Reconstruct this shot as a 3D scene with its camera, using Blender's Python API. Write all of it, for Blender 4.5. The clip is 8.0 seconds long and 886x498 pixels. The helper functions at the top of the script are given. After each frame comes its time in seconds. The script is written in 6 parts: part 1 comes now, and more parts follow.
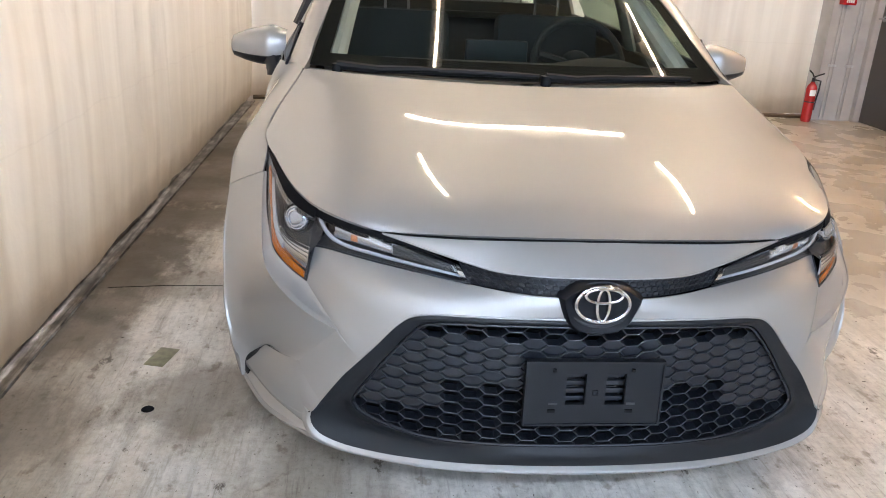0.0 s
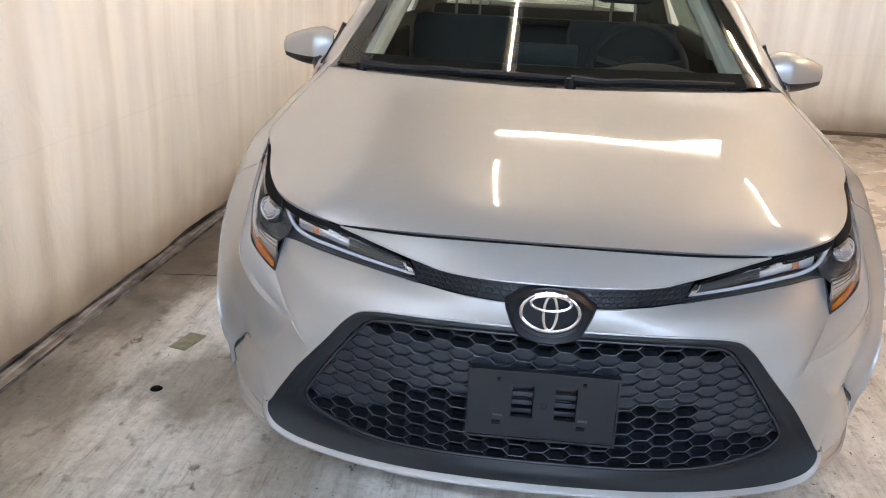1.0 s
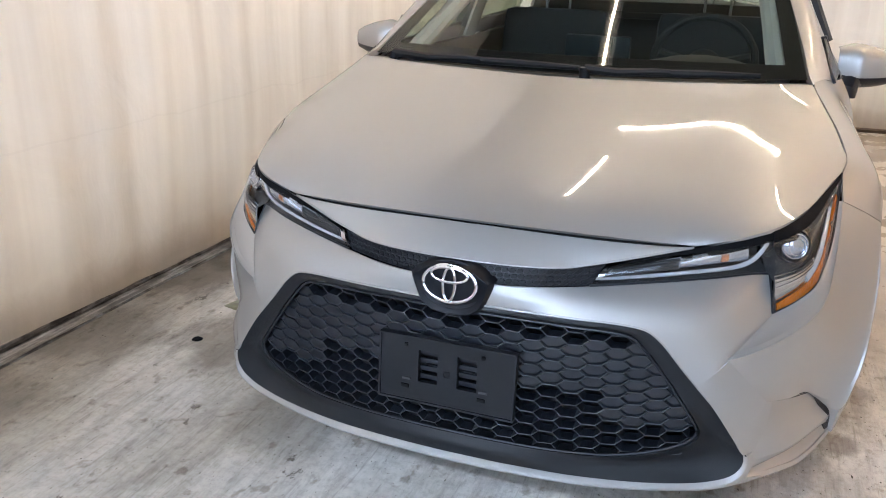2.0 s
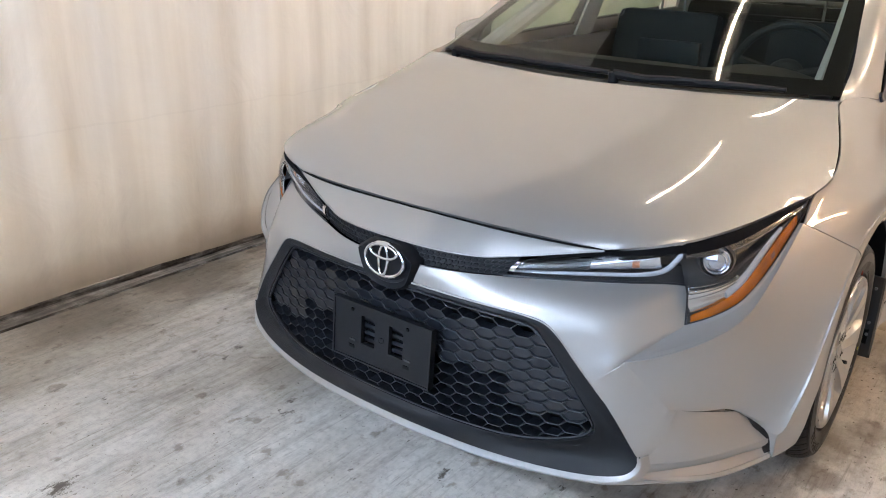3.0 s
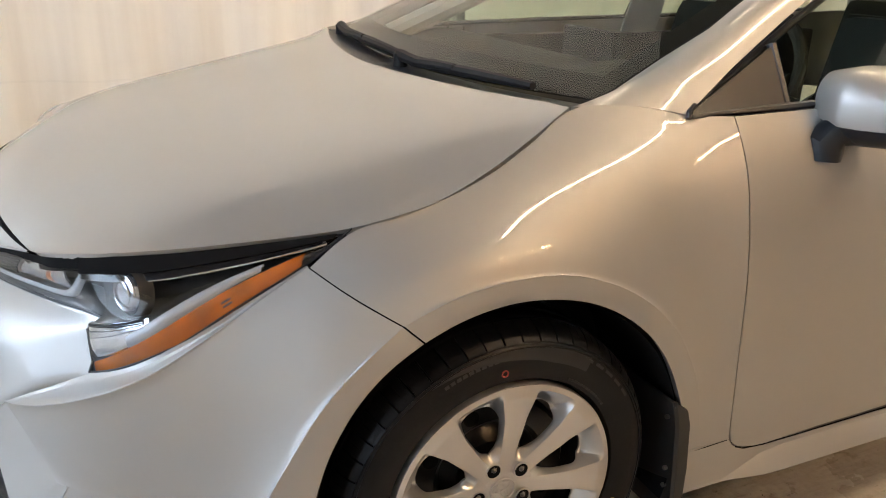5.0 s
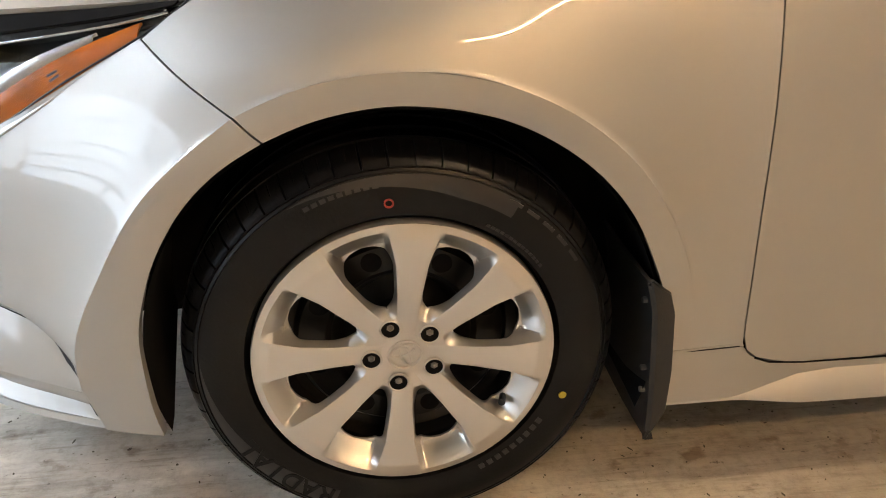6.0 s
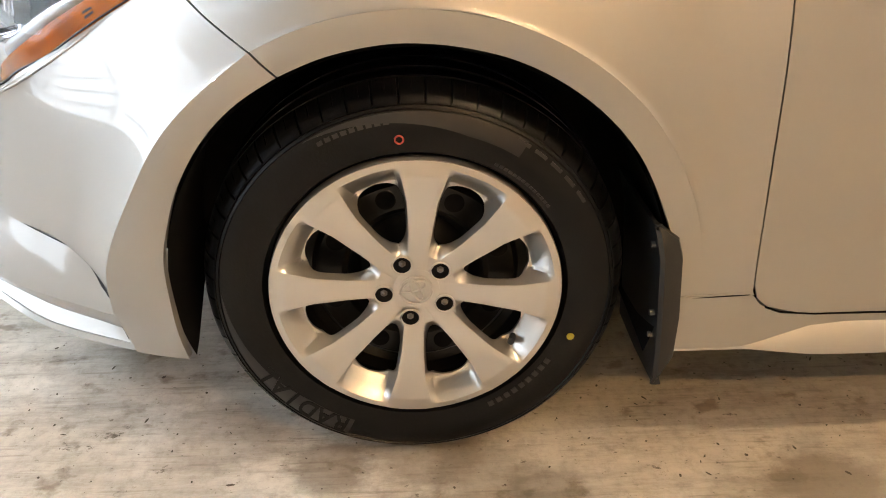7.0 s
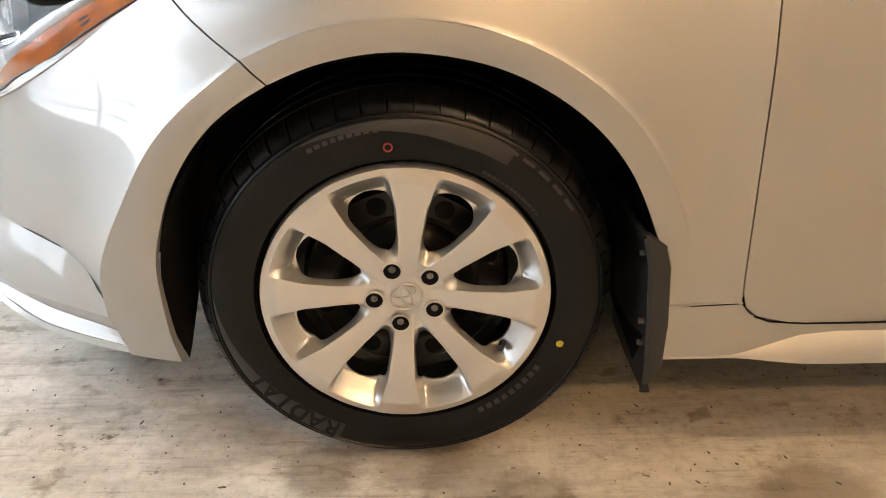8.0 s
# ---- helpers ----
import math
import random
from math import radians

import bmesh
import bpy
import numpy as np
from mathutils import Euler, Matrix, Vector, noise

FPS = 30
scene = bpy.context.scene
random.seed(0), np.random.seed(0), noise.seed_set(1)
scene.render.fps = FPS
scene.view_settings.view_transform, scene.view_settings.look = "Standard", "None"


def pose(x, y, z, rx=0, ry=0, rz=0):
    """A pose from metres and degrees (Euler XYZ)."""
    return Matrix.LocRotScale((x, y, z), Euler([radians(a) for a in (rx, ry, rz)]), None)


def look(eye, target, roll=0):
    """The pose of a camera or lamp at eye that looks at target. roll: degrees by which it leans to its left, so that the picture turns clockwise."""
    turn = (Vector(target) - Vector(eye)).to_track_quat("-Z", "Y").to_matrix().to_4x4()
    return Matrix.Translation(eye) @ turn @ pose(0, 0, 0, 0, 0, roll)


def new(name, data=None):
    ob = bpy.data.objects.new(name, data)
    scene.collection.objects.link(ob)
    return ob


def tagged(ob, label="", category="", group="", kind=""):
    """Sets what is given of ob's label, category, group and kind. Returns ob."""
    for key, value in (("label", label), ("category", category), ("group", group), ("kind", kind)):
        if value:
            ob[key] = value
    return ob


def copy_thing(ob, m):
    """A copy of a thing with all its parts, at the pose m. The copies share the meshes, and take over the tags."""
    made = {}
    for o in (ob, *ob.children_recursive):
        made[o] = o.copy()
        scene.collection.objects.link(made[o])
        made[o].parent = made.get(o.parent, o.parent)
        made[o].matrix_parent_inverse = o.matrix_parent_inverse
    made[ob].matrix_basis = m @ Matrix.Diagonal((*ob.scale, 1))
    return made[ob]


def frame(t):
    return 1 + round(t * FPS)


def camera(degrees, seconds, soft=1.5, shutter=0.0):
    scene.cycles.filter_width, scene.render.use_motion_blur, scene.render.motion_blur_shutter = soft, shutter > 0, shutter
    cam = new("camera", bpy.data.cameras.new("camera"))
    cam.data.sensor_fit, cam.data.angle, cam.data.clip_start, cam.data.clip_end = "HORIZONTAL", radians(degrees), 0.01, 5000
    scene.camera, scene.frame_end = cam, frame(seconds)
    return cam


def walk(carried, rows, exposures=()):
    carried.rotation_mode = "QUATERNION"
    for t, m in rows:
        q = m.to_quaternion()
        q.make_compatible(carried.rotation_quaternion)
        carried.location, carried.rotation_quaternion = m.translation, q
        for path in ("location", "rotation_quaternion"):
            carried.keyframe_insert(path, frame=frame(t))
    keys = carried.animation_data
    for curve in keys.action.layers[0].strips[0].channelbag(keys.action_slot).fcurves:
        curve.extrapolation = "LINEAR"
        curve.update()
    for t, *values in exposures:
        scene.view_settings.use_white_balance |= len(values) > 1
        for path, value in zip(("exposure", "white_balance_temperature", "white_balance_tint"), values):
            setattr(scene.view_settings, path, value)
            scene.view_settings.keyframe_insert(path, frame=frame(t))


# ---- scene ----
cam = camera(57.5, 8.0, 1.0)
PATH = [
    (0, (-0.524, -2.422, 1.322), (-0.315, -0.56, 0.622), 3.2),
    (0.5, (-0.398, -2.422, 1.308), (-0.354, -0.544, 0.622), 3.0),
    (1, (-0.098, -2.386, 1.286), (-0.253, -0.512, 0.606), 2.7),
    (1.5, (0.222, -2.43, 1.295), (-0.18, -0.598, 0.602), 1.8),
    (2, (0.525, -2.359, 1.274), (-0.122, -0.596, 0.585), 1.2),
    (2.2, (0.655, -2.3, 1.276), (-0.086, -0.581, 0.573), 0.9),
    (3.3, (1.413, -2.112, 1.349), (0.139, -0.74, 0.645), 2.1),
    (3.5, (1.587, -1.978, 1.34), (0.219, -0.69, 0.655), 2.6),
    (4, (1.849, -1.569, 1.302), (0.391, -0.371, 0.638), 3.0),
    (4.2, (1.898, -1.369, 1.284), (0.397, -0.222, 0.626), 2.6),
    (5.3, (1.83, -0.408, 1.153), (0.096, 0.231, 0.388), 1.8),
    (5.5, (1.799, -0.303, 1.113), (0.049, 0.216, 0.295), 1.7),
    (6, (1.812, -0.078, 0.966), (0.048, 0.165, 0.054), 0.6),
    (6.5, (1.854, -0.037, 0.934), (0.102, 0.092, -0.02), 0.2),
    (7, (1.871, -0.014, 0.94), (0.126, 0.078, -0.032), 0.0),
    (7.5, (1.87, -0.004, 0.955), (0.127, 0.08, -0.022), 0.2),
    (8, (1.88, 0.019, 0.947), (0.128, 0.08, -0.014), 0.0),
]
EXPOSURES = ((0.0, -0.42, 6000, 17), (2.0, -0.50, 5850, 17), (3.5, -0.66, 6020, 17), (4.0, -0.62, 6150, 17), (5.5, -0.52, 6480, 14), (6.5, -0.14, 6980, 14), (8.0, -0.10, 6900, 14))
walk(cam, [(t, look(e, g, r)) for t, e, g, r in PATH], EXPOSURES)  # path

# ---- light ----
world = bpy.data.worlds.new("world")
scene.world = world
world.use_nodes = True
sky = world.node_tree.nodes.new("ShaderNodeTexSky")
sky.sky_type = "NISHITA"
sky.sun_disc = False
sky.sun_elevation, sky.sun_rotation = radians(35), radians(180)
world.node_tree.links.new(sky.outputs[0], world.node_tree.nodes["Background"].inputs[0])
world.node_tree.nodes["Background"].inputs[1].default_value = 0.08


# ---- materials ----


def mat(name, colour, rough=0.5, metal=0.0, coat=0.0, spec=0.5, vary=0.0, scale=8.0, bump=0.0, bump_scale=60.0, rough_vary=0.0, coat_rough=0.03):
    m = bpy.data.materials.new(name)
    m.use_nodes = True
    nt = m.node_tree
    b = nt.nodes["Principled BSDF"]
    b.inputs["Base Color"].default_value = (*colour, 1)
    b.inputs["Roughness"].default_value = rough
    b.inputs["Metallic"].default_value = metal
    b.inputs["Coat Weight"].default_value = coat
    b.inputs["Coat Roughness"].default_value = coat_rough
    b.inputs["Specular IOR Level"].default_value = spec
    tc = nt.nodes.new("ShaderNodeTexCoord")
    if vary or rough_vary:
        n = nt.nodes.new("ShaderNodeTexNoise")
        n.inputs["Scale"].default_value, n.inputs["Detail"].default_value = scale, 6
        nt.links.new(tc.outputs["Object"], n.inputs["Vector"])
        if vary:
            r = nt.nodes.new("ShaderNodeMapRange")
            r.inputs[1].default_value, r.inputs[2].default_value = 0.3, 0.7
            r.inputs[3].default_value, r.inputs[4].default_value = 1 - vary, 1 + vary
            nt.links.new(n.outputs[0], r.inputs[0])
            mul = nt.nodes.new("ShaderNodeVectorMath")
            mul.operation = "SCALE"
            mul.inputs[0].default_value = colour
            nt.links.new(r.outputs[0], mul.inputs["Scale"])
            nt.links.new(mul.outputs[0], b.inputs["Base Color"])
        if rough_vary:
            r2 = nt.nodes.new("ShaderNodeMapRange")
            r2.inputs[1].default_value, r2.inputs[2].default_value = 0.3, 0.7
            r2.inputs[3].default_value, r2.inputs[4].default_value = rough - rough_vary, rough + rough_vary
            nt.links.new(n.outputs[0], r2.inputs[0])
            nt.links.new(r2.outputs[0], b.inputs["Roughness"])
    if bump:
        n2 = nt.nodes.new("ShaderNodeTexNoise")
        n2.inputs["Scale"].default_value, n2.inputs["Detail"].default_value = bump_scale, 4
        nt.links.new(tc.outputs["Object"], n2.inputs["Vector"])
        bp = nt.nodes.new("ShaderNodeBump")
        bp.inputs["Strength"].default_value, bp.inputs["Distance"].default_value = bump, 0.002
        nt.links.new(n2.outputs[0], bp.inputs["Height"])
        nt.links.new(bp.outputs[0], b.inputs["Normal"])
    return m


def glass(name, tint, rough=0.0):
    m = bpy.data.materials.new(name)
    m.use_nodes = True
    nt = m.node_tree
    nt.nodes.clear()
    out = nt.nodes.new("ShaderNodeOutputMaterial")
    mix = nt.nodes.new("ShaderNodeMixShader")
    tr = nt.nodes.new("ShaderNodeBsdfTransparent")
    gl = nt.nodes.new("ShaderNodeBsdfGlossy")
    fr = nt.nodes.new("ShaderNodeLayerWeight")
    fr.inputs[0].default_value = 0.5
    pw = nt.nodes.new("ShaderNodeMath")
    pw.operation = "POWER"
    pw.inputs[1].default_value = 5.0
    ma = nt.nodes.new("ShaderNodeMath")
    ma.operation = "MULTIPLY_ADD"
    ma.inputs[1].default_value, ma.inputs[2].default_value = 0.9, 0.04
    nt.links.new(fr.outputs["Facing"], pw.inputs[0])
    nt.links.new(pw.outputs[0], ma.inputs[0])
    tr.inputs[0].default_value = (*tint, 1)
    gl.inputs["Roughness"].default_value = rough
    nt.links.new(ma.outputs[0], mix.inputs[0])
    nt.links.new(tr.outputs[0], mix.inputs[1])
    nt.links.new(gl.outputs[0], mix.inputs[2])
    nt.links.new(mix.outputs[0], out.inputs[0])
    return m


def glow(name, colour, strength):
    m = bpy.data.materials.new(name)
    m.use_nodes = True
    b = m.node_tree.nodes["Principled BSDF"]
    b.inputs["Base Color"].default_value = (0.8, 0.8, 0.8, 1)
    b.inputs["Emission Color"].default_value = (*colour, 1)
    b.inputs["Emission Strength"].default_value = strength
    return m


def nodes_of(m):
    return m.node_tree, m.node_tree.nodes["Principled BSDF"]


def concrete_floor():
    m = mat("floor_concrete", (0.4, 0.38, 0.35), 0.42, spec=0.5)
    nt, b = nodes_of(m)
    tc = nt.nodes.new("ShaderNodeTexCoord")

    def noise_at(scale, detail=6.0, stretch=(1, 1, 1), rough=0.6, turn=0.0):
        mp = nt.nodes.new("ShaderNodeMapping")
        mp.inputs["Scale"].default_value = stretch
        mp.inputs["Rotation"].default_value = (0, 0, radians(turn))
        nt.links.new(tc.outputs["Object"], mp.inputs["Vector"])
        n = nt.nodes.new("ShaderNodeTexNoise")
        n.inputs["Scale"].default_value, n.inputs["Detail"].default_value, n.inputs["Roughness"].default_value = scale, detail, rough
        nt.links.new(mp.outputs[0], n.inputs["Vector"])
        return n.outputs[0]

    def ramp(src, stops):
        r = nt.nodes.new("ShaderNodeValToRGB")
        e = r.color_ramp.elements
        e[0].position, e[0].color = stops[0][0], (*stops[0][1], 1)
        e[1].position, e[1].color = stops[-1][0], (*stops[-1][1], 1)
        for p, c in stops[1:-1]:
            x = e.new(p)
            x.color = (*c, 1)
        nt.links.new(src, r.inputs[0])
        return r.outputs[0]

    def mix(kind, fac, a, c):
        x = nt.nodes.new("ShaderNodeMix")
        x.data_type, x.blend_type = "RGBA", kind
        if isinstance(fac, float):
            x.inputs["Factor"].default_value = fac
        else:
            nt.links.new(fac, x.inputs["Factor"])
        nt.links.new(a, x.inputs["A"])
        nt.links.new(c, x.inputs["B"])
        return x.outputs["Result"]

    broad = ramp(noise_at(1.0, 9, (1, 0.5, 1), rough=0.60), [(0.32, (0.29, 0.25, 0.195)), (0.46, (0.46, 0.417, 0.355)), (0.59, (0.66, 0.625, 0.57))])
    stain = ramp(noise_at(2.6, 12, rough=0.75), [(0.38, (0.50, 0.45, 0.38)), (0.48, (1, 1, 1))])
    fine = ramp(noise_at(38, 8, rough=0.75), [(0.28, (0.68, 0.66, 0.63)), (0.50, (0.98, 0.98, 0.98)), (0.75, (1.14, 1.13, 1.12))])
    brush = ramp(noise_at(16, 9, (1.0, 0.16, 1), turn=5, rough=0.75), [(0.34, (0.55, 0.53, 0.50)), (0.52, (1, 1, 1)), (0.7, (1.15, 1.14, 1.12))])
    specks = ramp(noise_at(95, 3, (1, 0.6, 1)), [(0.29, (0.34, 0.31, 0.27)), (0.35, (1, 1, 1))])
    c = mix("MULTIPLY", 0.2, broad, stain)
    c = mix("MULTIPLY", 1.0, c, fine)
    c = mix("MULTIPLY", 0.75, c, brush)
    c = mix("MULTIPLY", 0.9, c, specks)
    # thin scratches left by brooms and dragged feet, in two directions
    for turn, scale, k in ((3, 80, 0.55), (-9, 55, 0.45), (62, 50, 0.3)):
        c = mix("MULTIPLY", k, c, ramp(noise_at(scale, 4, (1.0, 0.07, 1), turn=turn), [(0.30, (0.45, 0.42, 0.38)), (0.40, (1, 1, 1)), (0.68, (1, 1, 1)), (0.78, (1.25, 1.24, 1.2))]))
    blots = ramp(noise_at(16, 6, (1, 0.7, 1), rough=0.55), [(0.33, (0.42, 0.36, 0.29)), (0.40, (1, 1, 1))])
    c = mix("MULTIPLY", 0.7, c, blots)
    # brown dirt that gathers along the foot of the curtain
    sp = nt.nodes.new("ShaderNodeSeparateXYZ")
    nt.links.new(tc.outputs["Object"], sp.inputs[0])
    near = nt.nodes.new("ShaderNodeMapRange")
    near.inputs[1].default_value, near.inputs[2].default_value, near.inputs[3].default_value, near.inputs[4].default_value = -1.62, -0.95, 0.62, 0.0
    nt.links.new(sp.outputs[0], near.inputs[0])
    sm = nt.nodes.new("ShaderNodeMath")
    sm.operation = "ADD"
    nt.links.new(near.outputs[0], sm.inputs[0])
    nt.links.new(noise_at(3.2, 10, (1, 0.45, 1), rough=0.7), sm.inputs[1])
    dm = nt.nodes.new("ShaderNodeMapRange")
    dm.inputs[1].default_value, dm.inputs[2].default_value, dm.inputs[3].default_value, dm.inputs[4].default_value = 0.62, 0.98, 0.0, 0.6
    nt.links.new(sm.outputs[0], dm.inputs[0])
    dirt = nt.nodes.new("ShaderNodeRGB")
    dirt.outputs[0].default_value = (0.62, 0.52, 0.40, 1)
    c = mix("MULTIPLY", dm.outputs[0], c, dirt.outputs[0])
    # dark ragged patches, each its own: curtain-side stains, others round front wheel and nose
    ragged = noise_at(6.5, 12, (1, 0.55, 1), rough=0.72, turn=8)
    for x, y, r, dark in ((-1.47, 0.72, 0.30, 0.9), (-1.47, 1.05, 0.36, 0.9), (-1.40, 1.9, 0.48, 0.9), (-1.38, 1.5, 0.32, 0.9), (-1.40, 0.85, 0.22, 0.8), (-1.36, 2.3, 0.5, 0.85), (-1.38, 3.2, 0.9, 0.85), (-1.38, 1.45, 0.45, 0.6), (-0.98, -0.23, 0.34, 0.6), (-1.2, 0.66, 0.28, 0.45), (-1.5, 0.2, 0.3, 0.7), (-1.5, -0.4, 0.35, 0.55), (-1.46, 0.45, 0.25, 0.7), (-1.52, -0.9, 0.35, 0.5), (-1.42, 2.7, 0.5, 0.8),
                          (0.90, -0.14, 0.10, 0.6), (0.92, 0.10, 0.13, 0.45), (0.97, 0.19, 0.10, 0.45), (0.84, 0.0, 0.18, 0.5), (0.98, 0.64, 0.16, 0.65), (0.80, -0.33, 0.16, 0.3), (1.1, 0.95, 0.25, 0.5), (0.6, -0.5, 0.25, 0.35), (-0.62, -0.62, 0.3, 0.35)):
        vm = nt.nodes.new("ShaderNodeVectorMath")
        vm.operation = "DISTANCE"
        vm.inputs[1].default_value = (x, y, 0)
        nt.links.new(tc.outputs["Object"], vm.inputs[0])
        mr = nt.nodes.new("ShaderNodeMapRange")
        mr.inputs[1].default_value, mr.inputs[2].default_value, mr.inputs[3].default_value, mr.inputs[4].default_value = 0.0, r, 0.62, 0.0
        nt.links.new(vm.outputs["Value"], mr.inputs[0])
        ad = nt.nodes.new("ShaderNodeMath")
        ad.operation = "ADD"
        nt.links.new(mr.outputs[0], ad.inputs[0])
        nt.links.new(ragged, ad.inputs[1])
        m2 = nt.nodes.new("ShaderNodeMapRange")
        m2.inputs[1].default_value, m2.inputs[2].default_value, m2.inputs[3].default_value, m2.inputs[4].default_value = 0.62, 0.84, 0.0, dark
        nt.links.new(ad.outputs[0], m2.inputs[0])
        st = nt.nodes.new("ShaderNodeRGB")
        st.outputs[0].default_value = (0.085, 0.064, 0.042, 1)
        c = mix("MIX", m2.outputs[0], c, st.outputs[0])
    # the lane towards the door is sealed and worn smooth, with a ragged edge
    lane = nt.nodes.new("ShaderNodeVectorMath")
    lane.operation = "DISTANCE"
    lane.inputs[1].default_value = (3.1, 2.9, 0)
    nt.links.new(tc.outputs["Object"], lane.inputs[0])
    la = nt.nodes.new("ShaderNodeMath")
    la.operation = "MULTIPLY_ADD"
    la.inputs[1].default_value = 1.2
    nt.links.new(noise_at(1.3, 8, rough=0.6), la.inputs[0])
    nt.links.new(lane.outputs["Value"], la.inputs[2])
    lm = nt.nodes.new("ShaderNodeMapRange")
    lm.inputs[1].default_value, lm.inputs[2].default_value, lm.inputs[3].default_value, lm.inputs[4].default_value = 3.1, 3.9, 0.95, 0.0
    nt.links.new(la.outputs[0], lm.inputs[0])
    sealed = ramp(noise_at(1.6, 8, rough=0.55), [(0.35, (0.33, 0.29, 0.235)), (0.6, (0.42, 0.38, 0.325))])
    c = mix("MIX", lm.outputs[0], c, sealed)
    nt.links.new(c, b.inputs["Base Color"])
    rr = nt.nodes.new("ShaderNodeMapRange")
    rr.inputs[1].default_value, rr.inputs[2].default_value, rr.inputs[3].default_value, rr.inputs[4].default_value = 0.35, 0.65, 0.30, 0.58
    nt.links.new(noise_at(3.0, 8), rr.inputs[0])
    gl = nt.nodes.new("ShaderNodeMath")
    gl.operation = "MULTIPLY_ADD"
    gl.inputs[1].default_value = -0.18
    nt.links.new(lm.outputs[0], gl.inputs[0])
    nt.links.new(rr.outputs[0], gl.inputs[2])
    nt.links.new(gl.outputs[0], b.inputs["Roughness"])
    bp = nt.nodes.new("ShaderNodeBump")
    bp.inputs["Strength"].default_value, bp.inputs["Distance"].default_value = 0.35, 0.003
    nt.links.new(noise_at(24, 10, rough=0.7), bp.inputs["Height"])
    nt.links.new(bp.outputs[0], b.inputs["Normal"])
    return m


def curtain_vinyl():
    """White vinyl sheeting, yellowed and splashed along its foot, with faint vertical streaks."""
    m = mat("curtain_vinyl", (0.74, 0.71, 0.65), 0.38)
    nt, b = nodes_of(m)
    tc = nt.nodes.new("ShaderNodeTexCoord")
    sep = nt.nodes.new("ShaderNodeSeparateXYZ")
    nt.links.new(tc.outputs["Object"], sep.inputs[0])
    mp = nt.nodes.new("ShaderNodeMapping")
    mp.inputs["Scale"].default_value = (6, 6, 0.35)
    nt.links.new(tc.outputs["Object"], mp.inputs["Vector"])
    n = nt.nodes.new("ShaderNodeTexNoise")
    n.inputs["Scale"].default_value, n.inputs["Detail"].default_value = 1.6, 7
    nt.links.new(mp.outputs[0], n.inputs["Vector"])
    n2 = nt.nodes.new("ShaderNodeTexNoise")
    n2.inputs["Scale"].default_value, n2.inputs["Detail"].default_value = 5, 8
    nt.links.new(tc.outputs["Object"], n2.inputs["Vector"])
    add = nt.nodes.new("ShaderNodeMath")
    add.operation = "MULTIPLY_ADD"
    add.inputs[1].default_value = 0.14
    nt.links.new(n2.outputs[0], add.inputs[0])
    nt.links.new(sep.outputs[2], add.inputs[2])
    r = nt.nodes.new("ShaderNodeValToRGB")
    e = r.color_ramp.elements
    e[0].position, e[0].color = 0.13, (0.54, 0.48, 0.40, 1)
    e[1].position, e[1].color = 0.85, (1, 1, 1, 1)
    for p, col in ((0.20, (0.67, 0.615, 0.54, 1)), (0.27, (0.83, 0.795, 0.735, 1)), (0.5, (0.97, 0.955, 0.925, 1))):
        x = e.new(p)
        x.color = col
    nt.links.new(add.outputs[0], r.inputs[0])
    r2 = nt.nodes.new("ShaderNodeValToRGB")
    e = r2.color_ramp.elements
    e[0].position, e[0].color = 0.3, (0.77, 0.745, 0.70, 1)
    e[1].position, e[1].color = 0.7, (0.90, 0.885, 0.84, 1)
    nt.links.new(n.outputs[0], r2.inputs[0])
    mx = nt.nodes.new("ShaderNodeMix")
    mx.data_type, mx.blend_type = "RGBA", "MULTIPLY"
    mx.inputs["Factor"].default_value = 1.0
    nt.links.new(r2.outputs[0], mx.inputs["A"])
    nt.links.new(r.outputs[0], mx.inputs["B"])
    # thin, slightly darker wavy line across the sheeting
    wav = nt.nodes.new("ShaderNodeMath")
    wav.operation = "MULTIPLY_ADD"
    wav.inputs[1].default_value = 0.06
    nt.links.new(n2.outputs[0], wav.inputs[0])
    nt.links.new(sep.outputs[2], wav.inputs[2])
    dif = nt.nodes.new("ShaderNodeMath")
    dif.operation = "COMPARE"
    dif.inputs[1].default_value, dif.inputs[2].default_value = 0.69, 0.004
    nt.links.new(wav.outputs[0], dif.inputs[0])
    sm = nt.nodes.new("ShaderNodeMapRange")
    sm.inputs[3].default_value, sm.inputs[4].default_value = 1.0, 0.965
    nt.links.new(dif.outputs[0], sm.inputs[0])
    sc = nt.nodes.new("ShaderNodeVectorMath")
    sc.operation = "SCALE"
    nt.links.new(mx.outputs["Result"], sc.inputs[0])
    nt.links.new(sm.outputs[0], sc.inputs["Scale"])
    nt.links.new(sc.outputs[0], b.inputs["Base Color"])
    bp = nt.nodes.new("ShaderNodeBump")
    bp.inputs["Strength"].default_value, bp.inputs["Distance"].default_value = 0.25, 0.01
    nt.links.new(n.outputs[0], bp.inputs["Height"])
    n3 = nt.nodes.new("ShaderNodeTexNoise")
    n3.inputs["Scale"].default_value, n3.inputs["Detail"].default_value, n3.inputs["Distortion"].default_value = 3.2, 5, 1.6
    nt.links.new(tc.outputs["Object"], n3.inputs["Vector"])
    b4 = nt.nodes.new("ShaderNodeBump")
    b4.inputs["Strength"].default_value, b4.inputs["Distance"].default_value = 0.4, 0.03
    nt.links.new(n3.outputs[0], b4.inputs["Height"])
    nt.links.new(bp.outputs[0], b4.inputs["Normal"])
    nt.links.new(b4.outputs[0], b.inputs["Normal"])
    # translucent mix, so the added lamps behind brighten the thin sheeting
    tl = nt.nodes.new("ShaderNodeBsdfTranslucent")
    nt.links.new(sc.outputs[0], tl.inputs["Color"])
    ms = nt.nodes.new("ShaderNodeMixShader")
